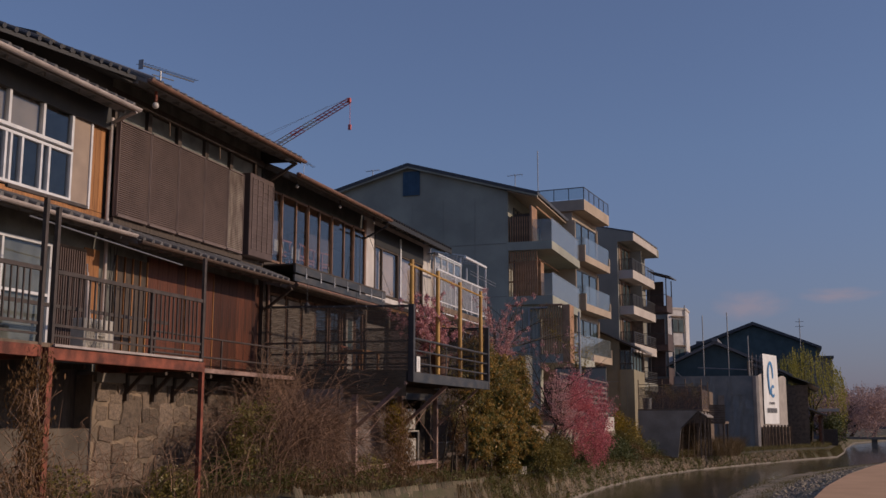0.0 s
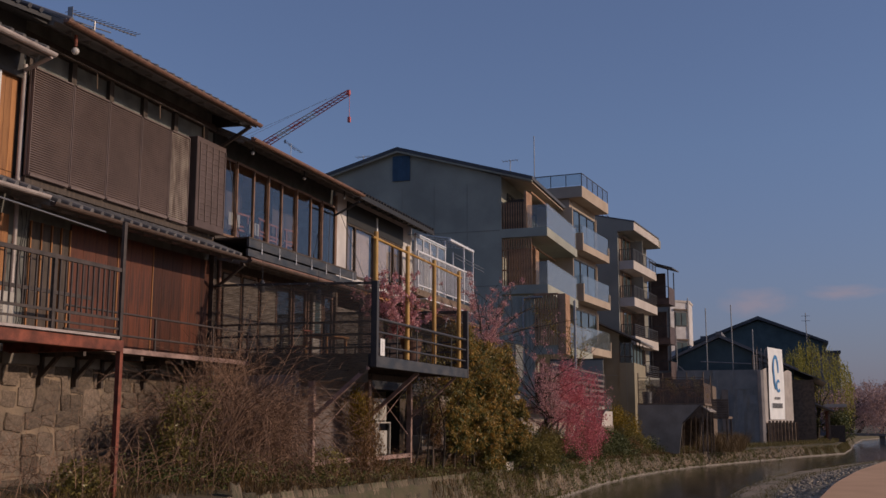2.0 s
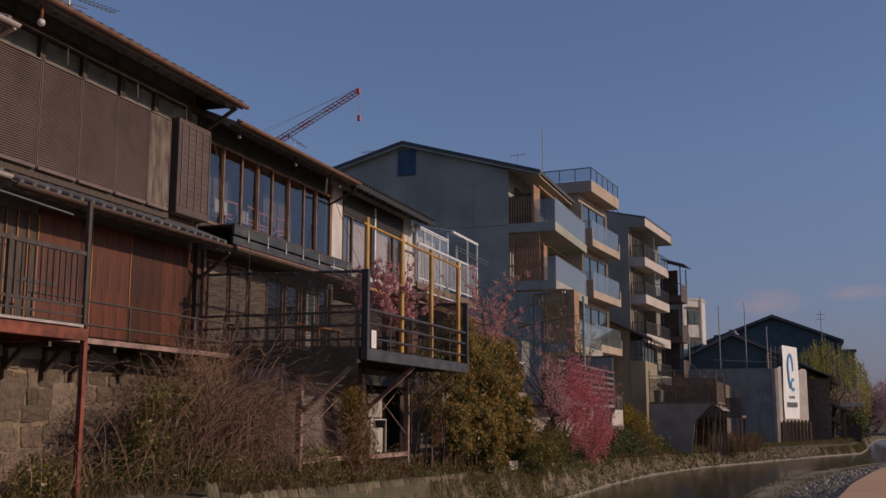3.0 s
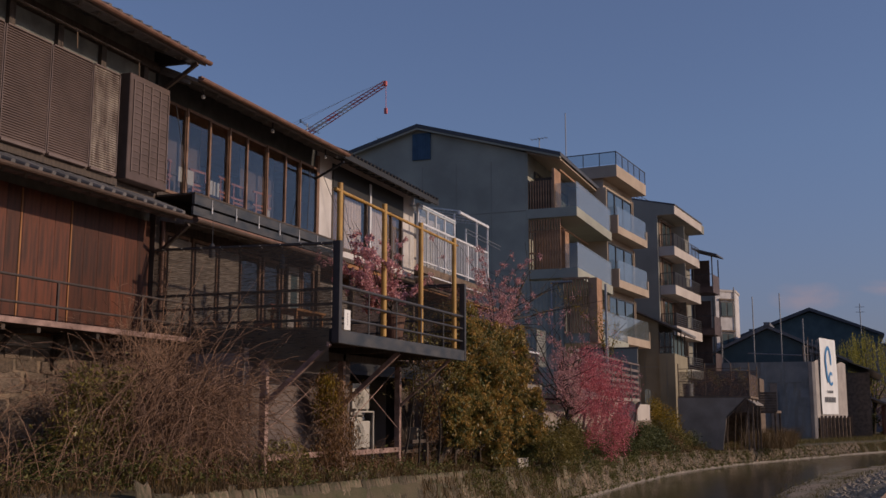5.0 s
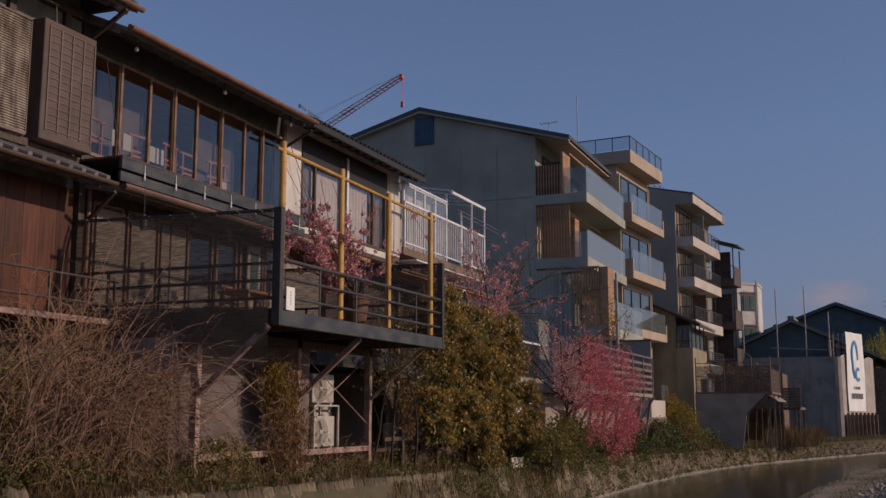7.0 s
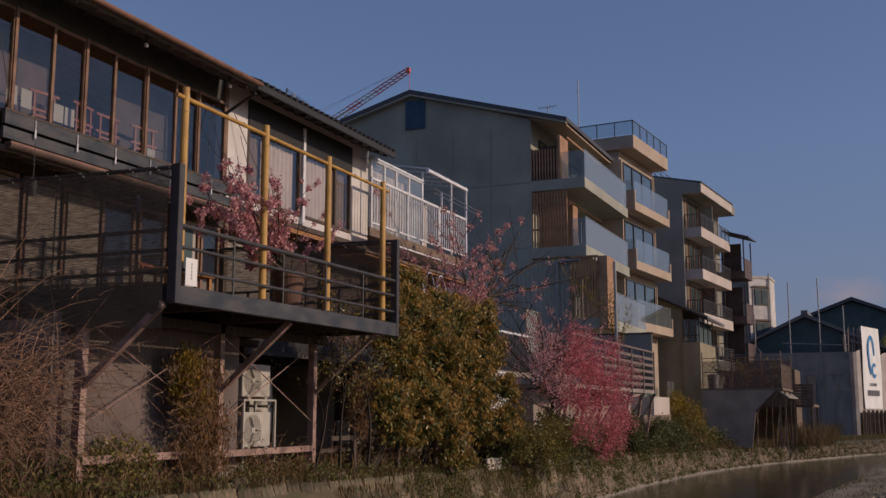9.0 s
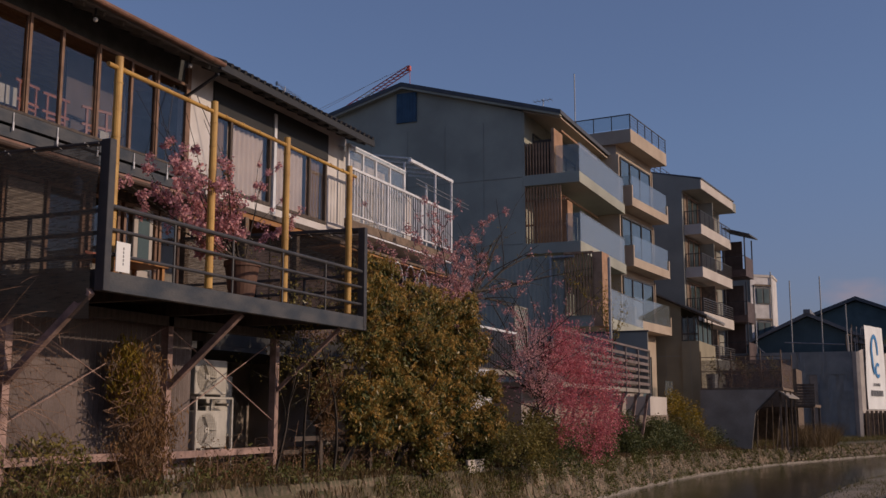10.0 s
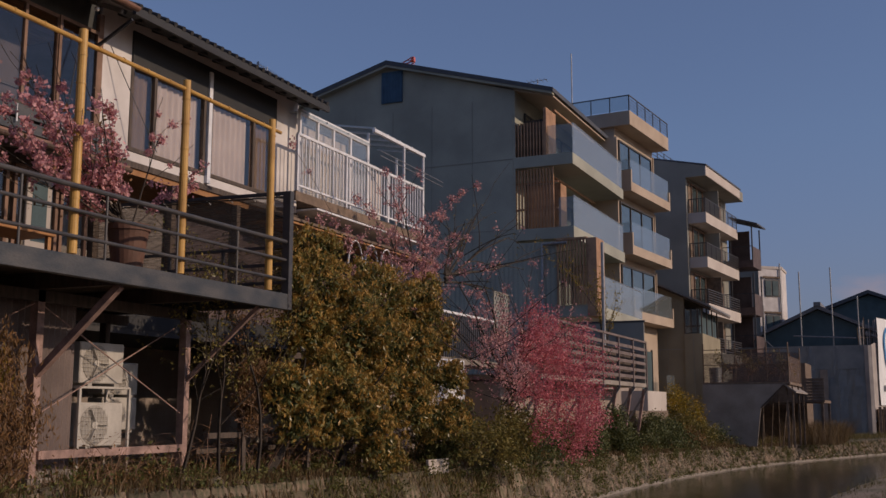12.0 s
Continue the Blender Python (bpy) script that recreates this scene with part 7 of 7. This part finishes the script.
leaf_cloud("leaves", sprays(lumpy([(-9.5, 62.8, 0.4, 0.8), (-9.0, 63.4, 0.1, 0.7), (-9.9, 63.4, 0.6, 0.7)], 55, 6), 330, 12, 0.12, 56), 0.06, LEAF_OLIVE, yellow, "olive green leaves")
for x, y, h, s in ((-9.0, 36.4, 1.0, 61), (-8.9, 41.0, 0.9, 62), (-9.3, 44.5, 0.8, 63), (-8.9, 47.5, 0.6, 64), (-9.0, 51, 1.3, 65), (-9.2, 56, 1.1, 66), (-8.9, 59.5, 0.9, 67)):
    rng = random.Random(s)
    blobs = [(x + rng.uniform(-0.4, 0.4), y + rng.uniform(-0.9, 0.9), bank_top(y) + rng.uniform(0.1, h), 0.35, 0.4, 0.3) for k in range(9)]
    tree("green_shrub", "dark green shrub on the bank", "shrub", (x, y, bank_top(y) - 0.05), (x, y, bank_top(y) + h * 0.7), 0.03, blobs, 3000, 0.055, LEAF_GREEN, s, limb_n=3, hollow=0.15)

pick = random.Random(777)
for k in range(20):
    y = 42 + k * 1.25 + pick.uniform(-0.4, 0.4)
    x, h = along(BANK, y) - pick.uniform(0.3, 1.5), pick.uniform(0.3, 0.95)
    m_, lab = pick.choice(((LEAF_GREEN, "dark green weedy bush on the bank"), (LEAF_GREEN, "dark green weedy bush on the bank"), (LEAF_RUST, "rust-brown dry bush on the bank"), (LEAF_OLIVE, "olive-green weedy bush on the bank")))
    blobs = [(x + pick.uniform(-0.5, 0.5), y + pick.uniform(-0.7, 0.7), bank_top(y) + pick.uniform(0, h), 0.35, 0.4, 0.3) for j in range(8)]
    tree("weedy_bush", lab, "bush", (x, y, bank_top(y) - 0.05), (x, y, bank_top(y) + h * 0.7), 0.02, blobs, 1500, 0.055, m_, 800 + k, limb_n=3, hollow=0.05)

bare = thing("bare_tree", "leafless dark tree before the concrete gable", "tree", (-10.5, 40.4, -0.3))
paths, tips = limbs((-10.5, 40.4, -0.3), (-10.5, 39.9, 4.2), 0.08, 2, 0.4, 57, 1)
tips = []
for k, q in enumerate(((-10.2, 42.6, 6.3), (-10.2, 41.3, 6.2), (-10.2, 44.2, 5.4), (-10.2, 42.8, 5.9), (-10.4, 41.0, 4.8), (-10.3, 40.1, 5.9), (-10.2, 41.8, 4.4))):
    p2, t2 = limbs((-10.5, 39.95, 4.1 + 0.1 * (k % 3)), (-10.5 + (q[0] + 10.5) * 0.7, 39.95 + (q[1] - 39.95) * 0.85, 4.1 + (q[2] - 4.1) * 0.8), 0.04, 5, 0.55, 570 + k, 2, 0.2)
    paths += p2
    tips += t2
part("branchwork", tubes(paths, 5), BARK, bare)
tagged(leaf_cloud("buds", scatter(tips, 260, 0.05, 58), 0.03, LEAF_YELLOW, bare), "small yellowish buds", kind="stuff")

bud = thing("budding_tree", "thin tree with yellow-green spring buds before the balconies", "tree", (-10.2, 54.0, 1.9))
paths, tips = limbs((-10.2, 54.0, 1.85), (-10.1, 54.1, 4.6), 0.05, 5, 0.35, 63, 3)
part("trunk", tubes(paths, 4), BARK, bud)
leaf_cloud("budding_crown", scatter([p for p in tips if p.z > 3.6], 900, 0.08, 64), 0.045, LEAF_YELLOW, bud, "yellow-green buds", 1.8)

# rusty creepers on the terrace posts
for x, y, z0, z1, rr, m_, s in ((-9.25, 24.5, 1.1, 1.75, 0.15, LEAF_YELLOW, 71), (-9.35, 24.8, 0.2, 1.65, 0.42, LEAF_RUST, 72), (-9.2, 29.7, 0.8, 1.6, 0.22, LEAF_RUST, 73), (-9.6, 11.7, 0.5, 2.2, 0.24, LEAF_RUST, 74)):
    rng = random.Random(s)
    blobs = [(x + rng.uniform(-rr, rr) * 0.6, y + rng.uniform(-rr, rr), z0 + (z1 - z0) * k / 9, rr * 0.7, rr * 0.7, 0.2) for k in range(10)]
    cr = thing("creeper", "rusty dry creeper climbing a post", "creeper", (x, y, z0), group="creepers")
    rs = [[(Vector((x + rng.uniform(-0.25, 0.25), y + rng.uniform(-0.4, 0.4), z0 + (z1 - z0) * j / 6 - 0.3)), 0.006) for j in range(7)] for k in range(16)]
    part("vine", tubes(rs, 3), TWIG, cr)
    leaf_cloud("leaves", sprays(blobs, 420 if s == 72 else 190, 14, 0.07, s), 0.018, m_, cr, "", 4.5, 2.2, s)

# young branching shrub under the terrace
for base, top, s in (((-9.2, 28.9, 0.0), (-8.9, 28.4, 1.7), 81), ((-9.4, 30.6, 0.0), (-9.0, 31.2, 1.9), 82), ((-9.0, 29.6, 0.0), (-8.7, 29.2, 2.1), 83), ((-9.3, 28.2, 0.05), (-9.0, 28.0, 1.8), 84), ((-9.5, 29.9, 0.0), (-9.3, 29.8, 1.7), 85)):
    sh = thing("leggy_shrub", "leggy shrub with thin dark stems and small leaves", "shrub", base)
    paths, tips = limbs(base, top, 0.03, 4, 0.55, s, 3)
    part("branchwork", tubes(paths, 4), BARK, sh)
    leaf_cloud("leaves", scatter(tips, 620, 0.07, s), 0.032, LEAF_OLIVE if s != 85 else LEAF_RUST, sh)


def bramble(name, label, spots, count, length, seed, material=TWIG, up=1.0, thick=0.006, arch=0.30):
    """A thicket of arching dry stems, as one mass."""
    rng = random.Random(seed)
    paths = []
    for k in range(count):
        x, y, z = spots(rng)
        d = Vector((rng.uniform(-0.5, 0.8), rng.uniform(-1, 1), rng.uniform(0.5, 1.4) * up)).normalized()
        q, path, ln = Vector((x, y, z)), [], length * rng.uniform(0.5, 1.2)
        bend = rng.uniform(0.08, arch)
        for i in range(9):
            path.append((q.copy(), thick * (1.2 - 0.1 * i)))
            q = q + d * ln / 9
            d = (d + Vector((rng.uniform(-0.12, 0.12), rng.uniform(-0.12, 0.12), -bend))).normalized()
            if q.z < 0.02:
                break
        if len(path) > 3:
            paths.append(path)
            for j in range(2):
                i = rng.randrange(2, len(path))
                p = path[i][0]
                e = Vector((rng.uniform(-1, 1), rng.uniform(-1, 1), rng.uniform(-0.5, 0.9))).normalized()
                paths.append([(p, thick * 0.7), (p + e * 0.12, thick * 0.6), (p + e * 0.22 + Vector((0, 0, -0.03)), thick * 0.4)])
    return tagged(part(name, tubes(paths, 3), material), label, "thicket", kind="stuff")


bramble("bramble_thicket", "tangled thicket of dry red-brown stems on the bank", lambda r: (r.uniform(-11.2, -9.3), r.triangular(18.5, 22.5, 20.8), r.uniform(0.1, 1.3)), 1500, 2.4, 91, thick=0.0055, arch=0.48)
bramble("climbing_stems", "dry climbing stems before the house corner", lambda r: (r.uniform(-11.3, -10.6), r.uniform(20.3, 23.0), r.uniform(1.4, 2.3)), 220, 1.3, 92, up=1.6, thick=0.005)
bramble("low_bramble", "low tangle of dry stems below the stone wall", lambda r: (r.uniform(-11.4, -9.4), r.uniform(10.5, 18.8), r.uniform(0.0, 0.5)), 330, 1.5, 93, thick=0.005)
bramble("dry_weeds", "dry weed stems along the river wall", lambda r: (r.uniform(-10.2, -9.0), r.uniform(22, 36), r.uniform(-0.2, 0.1)), 620, 0.8, 94, up=1.5, thick=0.004)
for x, y, z, n_, s in ((-10.5, 18.6, 0.5, 1100, 2), (-10.0, 21.3, 0.7, 900, 3), (-9.7, 20.0, 0.35, 1000, 4), (-10.2, 16.2, 0.3, 1800, 5), (-9.5, 23.3, 0.3, 1300, 6), (-10.3, 13.2, 0.4, 1200, 7)):
    leafs = leaf_cloud("green_bramble_leaves", blob_points([(x, y, z, 0.45, 0.75, 0.45)], n_, 95 + s, 0.2), 0.04, LEAF_OLIVE if s > 2 else LEAF_GREEN)
    tagged(leafs, "small green leaves in the dry thicket", "leaves", kind="stuff")


leafs = leaf_cloud("yellow_bramble_leaves", sprays(lumpy([(-10.35, 18.9, 1.5, 0.30), (-10.3, 19.5, 1.15, 0.34), (-10.2, 18.6, 0.95, 0.32), (-10.4, 19.9, 1.65, 0.24), (-10.2, 19.2, 0.75, 0.3)], 97, 6), 330, 10, 0.09, 98), 0.04, LEAF_OLIVE)
tagged(leafs, "yellow-green leaves in the dry thicket", "leaves", kind="stuff")


def tufts(name, label, spots, count, height, material, seed):
    """Many grass blades, as one mass."""
    rng = np.random.default_rng(seed)
    pts = np.array([spots(rng) for _ in range(count)])
    a = rng.uniform(0, 2 * math.pi, count)
    h = height * rng.uniform(0.4, 1.2, count)
    lean = rng.normal(size=(count, 2)) * 0.35 * h[:, None]
    w = 0.004 + 0.007 * rng.random(count)
    side = np.stack([np.cos(a) * w, np.sin(a) * w, np.zeros(count)], 1)
    mid = pts + np.stack([lean[:, 0] * 0.4, lean[:, 1] * 0.4, h * 0.6], 1)
    tip = pts + np.stack([lean[:, 0], lean[:, 1], h], 1)
    v = np.stack([pts - side, pts + side, mid + side * 0.7, mid - side * 0.7, tip], 1).reshape(-1, 3)
    i = np.arange(count)[:, None] * 5
    faces = (i + [0, 1, 2, 3]).tolist() + (i + [3, 2, 4]).tolist()
    me = bpy.data.meshes.new(name)
    me.from_pydata(v.tolist(), [], faces)
    me.materials.append(material)
    return tagged(new(name, me), label, "grass", kind="stuff")


def on_bank(rng, y0, y1, w):
    y = rng.uniform(y0, y1)
    return (along(BANK, y) - 0.28 - rng.random() * w, y, bank_top(y) - 0.02 + 0.1 * rng.random())


def on_face(rng, y0, y1):
    y = rng.uniform(y0, y1)
    f = rng.random() ** 1.5
    while noise.noise((y * 0.9, f * 0.8, 4.0)) + 0.5 * noise.noise((y * 2.7, f * 1.5, 9.0)) < rng.uniform(-0.35, 0.25):
        y, f = rng.uniform(y0, y1), rng.random() ** 1.2
    return (along(BANK, y) + 0.12 + 0.36 * f, y, bank_top(y) - 0.15 - (bank_top(y) + 1.45) * f)


def on_shore(rng, y0, y1):
    y = rng.uniform(y0, y1)
    s, e = along(SHORE, y), along(TRACK, y)
    f = rng.choice([0.12, 0.30, 0.85]) + rng.normal() * 0.07
    return (s + (e - s) * f, y, -1.52 + 0.9 * max(0, f - 0.2))


def on_edge(rng, y0, y1):
    y = rng.uniform(y0, y1)
    while noise.noise((y * 1.3, 2.0, 7.0)) < rng.uniform(-0.5, 0.35):
        y = rng.uniform(y0, y1)
    return (along(BANK, y) + rng.uniform(-0.35, 0.12), y, bank_top(y) - 0.06)


def weeds(name, label, spots, clumps, each, spread, size, material, seed):
    """Low weeds in clumps of small leaves, as one mass."""
    rng = np.random.default_rng(seed)
    c = np.array([spots(rng) for _ in range(clumps)])
    g = rng.normal(size=(clumps, each, 3)) * np.array(spread) * rng.uniform(0.5, 1.5, (clumps, 1, 1))
    g[:, :, 2] = np.abs(g[:, :, 2])
    return tagged(leaf_cloud(name, (c[:, None, :] + g).reshape(-1, 3), size, material, None, "", 2.2, 0.2, seed), label, "weeds", kind="stuff")


tufts("bank_grass", "rough brown-green grass on top of the bank", lambda r: on_bank(r, 10, 36, 1.6), 7000, 0.2, DRYGRASS, 101)
tufts("bank_grass_far", "rough brown-green grass on top of the bank", lambda r: on_bank(r, 36, 115, 1.8), 16000, 0.34, GRASS, 102)
tufts("wall_weeds", "weeds growing from the river wall", lambda r: on_face(r, 30, 112), 22000, 0.15, GRASS, 103)
tufts("hanging_weeds", "dry weeds hanging down the river wall", lambda r: on_face(r, 28, 100), 16000, -0.24, DRYGRASS, 106)
tufts("edge_grass", "dry grass over the edge of the river wall", lambda r: on_edge(r, 19, 75), 18000, 0.17, DRYGRASS, 107)
tufts("shore_grass", "patchy grass on the gravel shore", lambda r: on_shore(r, 28, 100), 15000, 0.15, GRASS, 104)
tufts("dry_brush", "tall dry brown brush under the rear terrace", lambda r: (r.uniform(-6.2, -3.4), r.uniform(71.8, 86), -0.78), 5000, 1.1, DRYGRASS, 108)
tufts("rust_weeds", "rusty dead weeds along the river wall", lambda r: on_bank(r, 18, 75, 2.2), 3200, 0.45, LEAF_RUST, 105)
weeds("low_weeds", "clumps of low green weeds on the bank", lambda r: on_bank(r, 20, 40, 1.3), 130, 60, (0.15, 0.2, 0.13), 0.035, WEED, 108)
weeds("edge_weeds", "green weeds along the edge of the river wall", lambda r: on_edge(r, 20, 60), 150, 45, (0.1, 0.18, 0.1), 0.03, WEED, 111)
weeds("thicket_leaves", "green weeds among the dry stems", lambda r: (r.uniform(-10.8, -9.2), r.uniform(17, 23.5), r.uniform(0.0, 0.4)), 95, 50, (0.2, 0.25, 0.16), 0.03, WEED, 112)
weeds("water_edge_weeds", "green weeds at the foot of the river wall", lambda r: (lambda y: (along(BANK, y) + 0.46, y, -1.55))(r.uniform(30, 85)), 130, 40, (0.07, 0.3, 0.12), 0.035, WEED, 113)
weeds("dry_low_weeds", "clumps of dry brown weeds on the bank", lambda r: on_bank(r, 20, 66, 1.4), 230, 70, (0.16, 0.22, 0.2), 0.024, LEAF_RUST, 109)
weeds("wall_foot_weeds", "green weeds rooted in the river wall", lambda r: on_face(r, 30, 80), 300, 40, (0.07, 0.16, 0.14), 0.035, WEED, 110)

# willow and far cherries
wil = thing("willow", "fresh yellow-green weeping willow on the far bank", "tree", (1.9, 113, -0.7))
paths, tips = limbs((1.9, 113, -0.7), (1.9, 113, 4.8), 0.22, 5, 0.4, 111, 2)
part("trunk", tubes(paths, 6), BARK, wil)
rng = np.random.default_rng(112)
pts = []
for k in range(270):
    th, rr = rng.uniform(0, 2 * math.pi), 3.8 * rng.random() ** 0.5
    x, y = 1.7 + rr * math.cos(th), 113 + rr * math.sin(th)
    top = 8.7 - 0.22 * rr ** 2 + rng.normal() * 0.3
    ln = rng.uniform(1.5, 5.9)
    for j in range(24):
        pts.append((x + rng.normal() * 0.05 + 0.1 * rr * j / 24, y + rng.normal() * 0.06, top - ln * j / 24))
leaf_cloud("fronds", pts, 0.09, LEAF_WILLOW, wil, "", 2.6, 2.5)
for x, y, s, h in ((4.2, 119, 121, 4.6), (5.0, 127, 122, 5.2), (6.0, 138, 123, 5.6), (7.5, 152, 124, 6.2), (12, 175, 125, 7.0)):
    rng = random.Random(s)
    blobs = [(x + 1.4 + rng.uniform(-3.2, 4.0), y + rng.uniform(-2, 2), 0.6 + rng.uniform(0, h - 1.2), 1.0, 1.0, 0.5) for k in range(22)]
    tree("far_cherry", "spreading cherry in dusty pink bloom by the far bend", "tree", (x, y, -0.8), (x + 1.2, y, 2.0), 0.28, blobs, 5200, 0.16, PETAL_FAR, s, hollow=0.25, long=1.1)
for x, y, s in ((3.7, 110, 131), (4.1, 115, 132), (1.2, 110, 133)):
    rng = random.Random(s)
    blobs = [(x + rng.uniform(-0.8, 0.8), y + rng.uniform(-0.8, 0.8), -0.4 + rng.uniform(0, 2.0), 0.6, 0.6, 0.5) for k in range(9)]
    tree("green_shrub", "dark green shrub on the bank", "shrub", (x, y, -0.8), (x, y, 1), 0.06, blobs, 1800, 0.12, LEAF_GREEN, s)

# gravel and cobbles on the shore
rng = np.random.default_rng(141)
verts, faces = [], []
for k in range(2600):
    y = rng.uniform(26, 95)
    s, e = along(SHORE, y), along(TRACK, y)
    f = min(0.97, max(0.3, 0.72 + rng.normal() * 0.16))
    z = -1.4 + 0.75 * max(0.0, f - 0.35) / 0.65
    r = rng.uniform(0.05, 0.13)
    b0 = len(verts)
    for (ax, ay, az) in ((1, 0, 0), (0.6, 0.8, 0), (-0.5, 0.85, 0), (-1, 0, 0), (-0.6, -0.8, 0), (0.5, -0.85, 0), (0.5, 0.3, 0.6), (-0.4, 0.4, 0.7), (-0.1, -0.5, 0.6)):
        verts.append((s + (e - s) * f + ax * r * rng.uniform(0.8, 1.2), y + ay * r * rng.uniform(0.9, 1.6), z - 0.03 + az * r * rng.uniform(0.7, 1.1)))
    for q in ((0, 1, 6), (1, 7, 6), (1, 2, 7), (2, 3, 7), (3, 8, 7), (3, 4, 8), (4, 5, 8), (5, 6, 8), (5, 0, 6), (6, 7, 8)):
        faces.append(tuple(b0 + i for i in q))
me = bpy.data.meshes.new("cobbles")
me.from_pydata(verts, [], faces)
me.materials.append(COBBLE)
tagged(new("cobbles", me), "grey river cobbles strewn on the shore", "stones", kind="stuff")

# ---- stones of the walls ----
def stone_mesh(w, h, seed, material, depth=0.12):
    """One squared rubble stone with knocked corners, about 40 triangles, face towards +x."""
    rng = random.Random(seed)
    bm = bmesh.new()
    cut = rng.uniform(0.10, 0.2)
    ring = [(-1 + cut, -1), (-0.3, -1), (0.35, -1), (1 - cut, -1), (1, -1 + cut), (1, 0), (1, 1 - cut), (1 - cut, 1), (0.3, 1), (-0.35, 1), (-1 + cut, 1), (-1, 1 - cut), (-1, 0.1), (-1, -1 + cut)]
    ring = [(a * rng.uniform(0.86, 1.02), b * rng.uniform(0.84, 1.02)) for a, b in ring]
    n = len(ring)
    rim = [bm.verts.new((0.0, a * w / 2, b * h / 2)) for a, b in ring]
    face = [bm.verts.new((depth * rng.uniform(0.6, 0.95), a * w / 2 * 0.92, b * h / 2 * 0.90)) for a, b in ring]
    mid = bm.verts.new((depth * rng.uniform(0.8, 1.1), rng.uniform(-0.15, 0.15) * w, rng.uniform(-0.15, 0.15) * h))
    for k in range(n):
        j = (k + 1) % n
        bm.faces.new((rim[k], rim[j], face[j], face[k])), bm.faces.new((face[k], face[j], mid))
    me = bpy.data.meshes.new("stone")
    bm.to_mesh(me)
    bm.free()
    me.materials.append(material)
    return me


def lay(owner, material, y0, y1, rows, place, seed, width=(0.3, 0.6)):
    """Courses of stones; place(y, row) gives the spot and lean."""
    rng = random.Random(seed)
    kinds = [stone_mesh(1.0, 1.0, seed + k, material, 1.0) for k in range(12)]
    for r in range(rows):
        y = y0 + rng.uniform(0, 0.2)
        while y < y1:
            w = rng.uniform(*width)
            loc, h, lean, yaw = place(y + w / 2, r)
            if rng.random() < 0.18:
                h *= 1.7
            ob = new("stone", rng.choice(kinds))
            ob.parent = owner
            ob.matrix_basis = Matrix.Translation(Vector(loc) - owner.location) @ Euler((rng.uniform(-0.14, 0.14), lean, yaw)).to_matrix().to_4x4() @ Matrix.Diagonal((rng.uniform(0.025, 0.06), w * rng.uniform(0.95, 1.05), h * rng.uniform(0.88, 1.08), 1))
            y += w


def base_place(y, r):
    h = (0.42, 0.34, 0.38, 0.30, 0.33, 0.24, 0.20)[r]
    z = (0.16, 0.56, 0.93, 1.28, 1.60, 1.90, 2.10)[r]
    return (-11.87, y, z + 0.045 * math.sin(y * 2.3 + r * 1.7)), h, 0.0, 0.0


lay(base_wall, STONE, 16.1, 22.9, 7, base_place, 301, (0.22, 0.66))
river_wall = thing("river_wall_stones", "mossy brown field stones of the river wall", "wall", (-8.9, 40, -0.5), kind="structure")


def river_place(y, r):
    top = bank_top(y)
    hh = (top + 1.5) / 4
    f = (r + 0.5) / 4
    slope = (along(BANK, y + 0.5) - along(BANK, y - 0.5))
    return (along(BANK, y) - 0.02 + 0.44 * f, y, top - 0.02 - f * (top + 1.45)), hh * (1.0 + 0.22 * math.sin(y * 3.1 + r * 2.3)), -0.28, -math.atan(slope)


lay(river_wall, BANKSTONE, 14, 42, 4, river_place, 331, (0.28, 0.56))
# the farther stones, too small to pick apart, as one rough skin
rng = random.Random(351)
verts, faces = [], []
for k in range(2600):
    y = 42 + 48 * rng.random() ** 1.3
    f, w, h = rng.random(), rng.uniform(0.10, 0.24), rng.uniform(0.07, 0.16)
    top = bank_top(y)
    c = Vector((along(BANK, y) + 0.02 + 0.42 * f, y, top - 0.08 - f * (top + 1.42)))
    b0 = len(verts)
    for j in range(6):
        a = 2 * math.pi * (j + rng.uniform(-0.25, 0.25)) / 6
        verts.append(tuple(c + Vector((-0.02, w * math.cos(a), h * math.sin(a)))))
        verts.append(tuple(c + Vector((rng.uniform(0.03, 0.07), 0.7 * w * math.cos(a), 0.7 * h * math.sin(a)))))
    for j in range(6):
        i, i2 = b0 + 2 * j, b0 + 2 * ((j + 1) % 6)
        faces.append((i, i2, i2 + 1, i + 1))
    faces.append(tuple(b0 + 2 * j + 1 for j in range(6)))
me = bpy.data.meshes.new("far_stones")
me.from_pydata(verts, [], faces)
me.materials.append(BANKSTONE)
tagged(new("far_stones", me), "rough mossy stones of the river wall", "stones", kind="stuff")
slab = thing("leaning_slab", "pale broken concrete slab leaning on the river wall", "slab", (-8.9, 35.7, -0.2))
part("slab", bx(-8.85, -8.78, 35.3, 36.3, -0.36, -0.06, bevel=0.01), PALEWALL, slab)
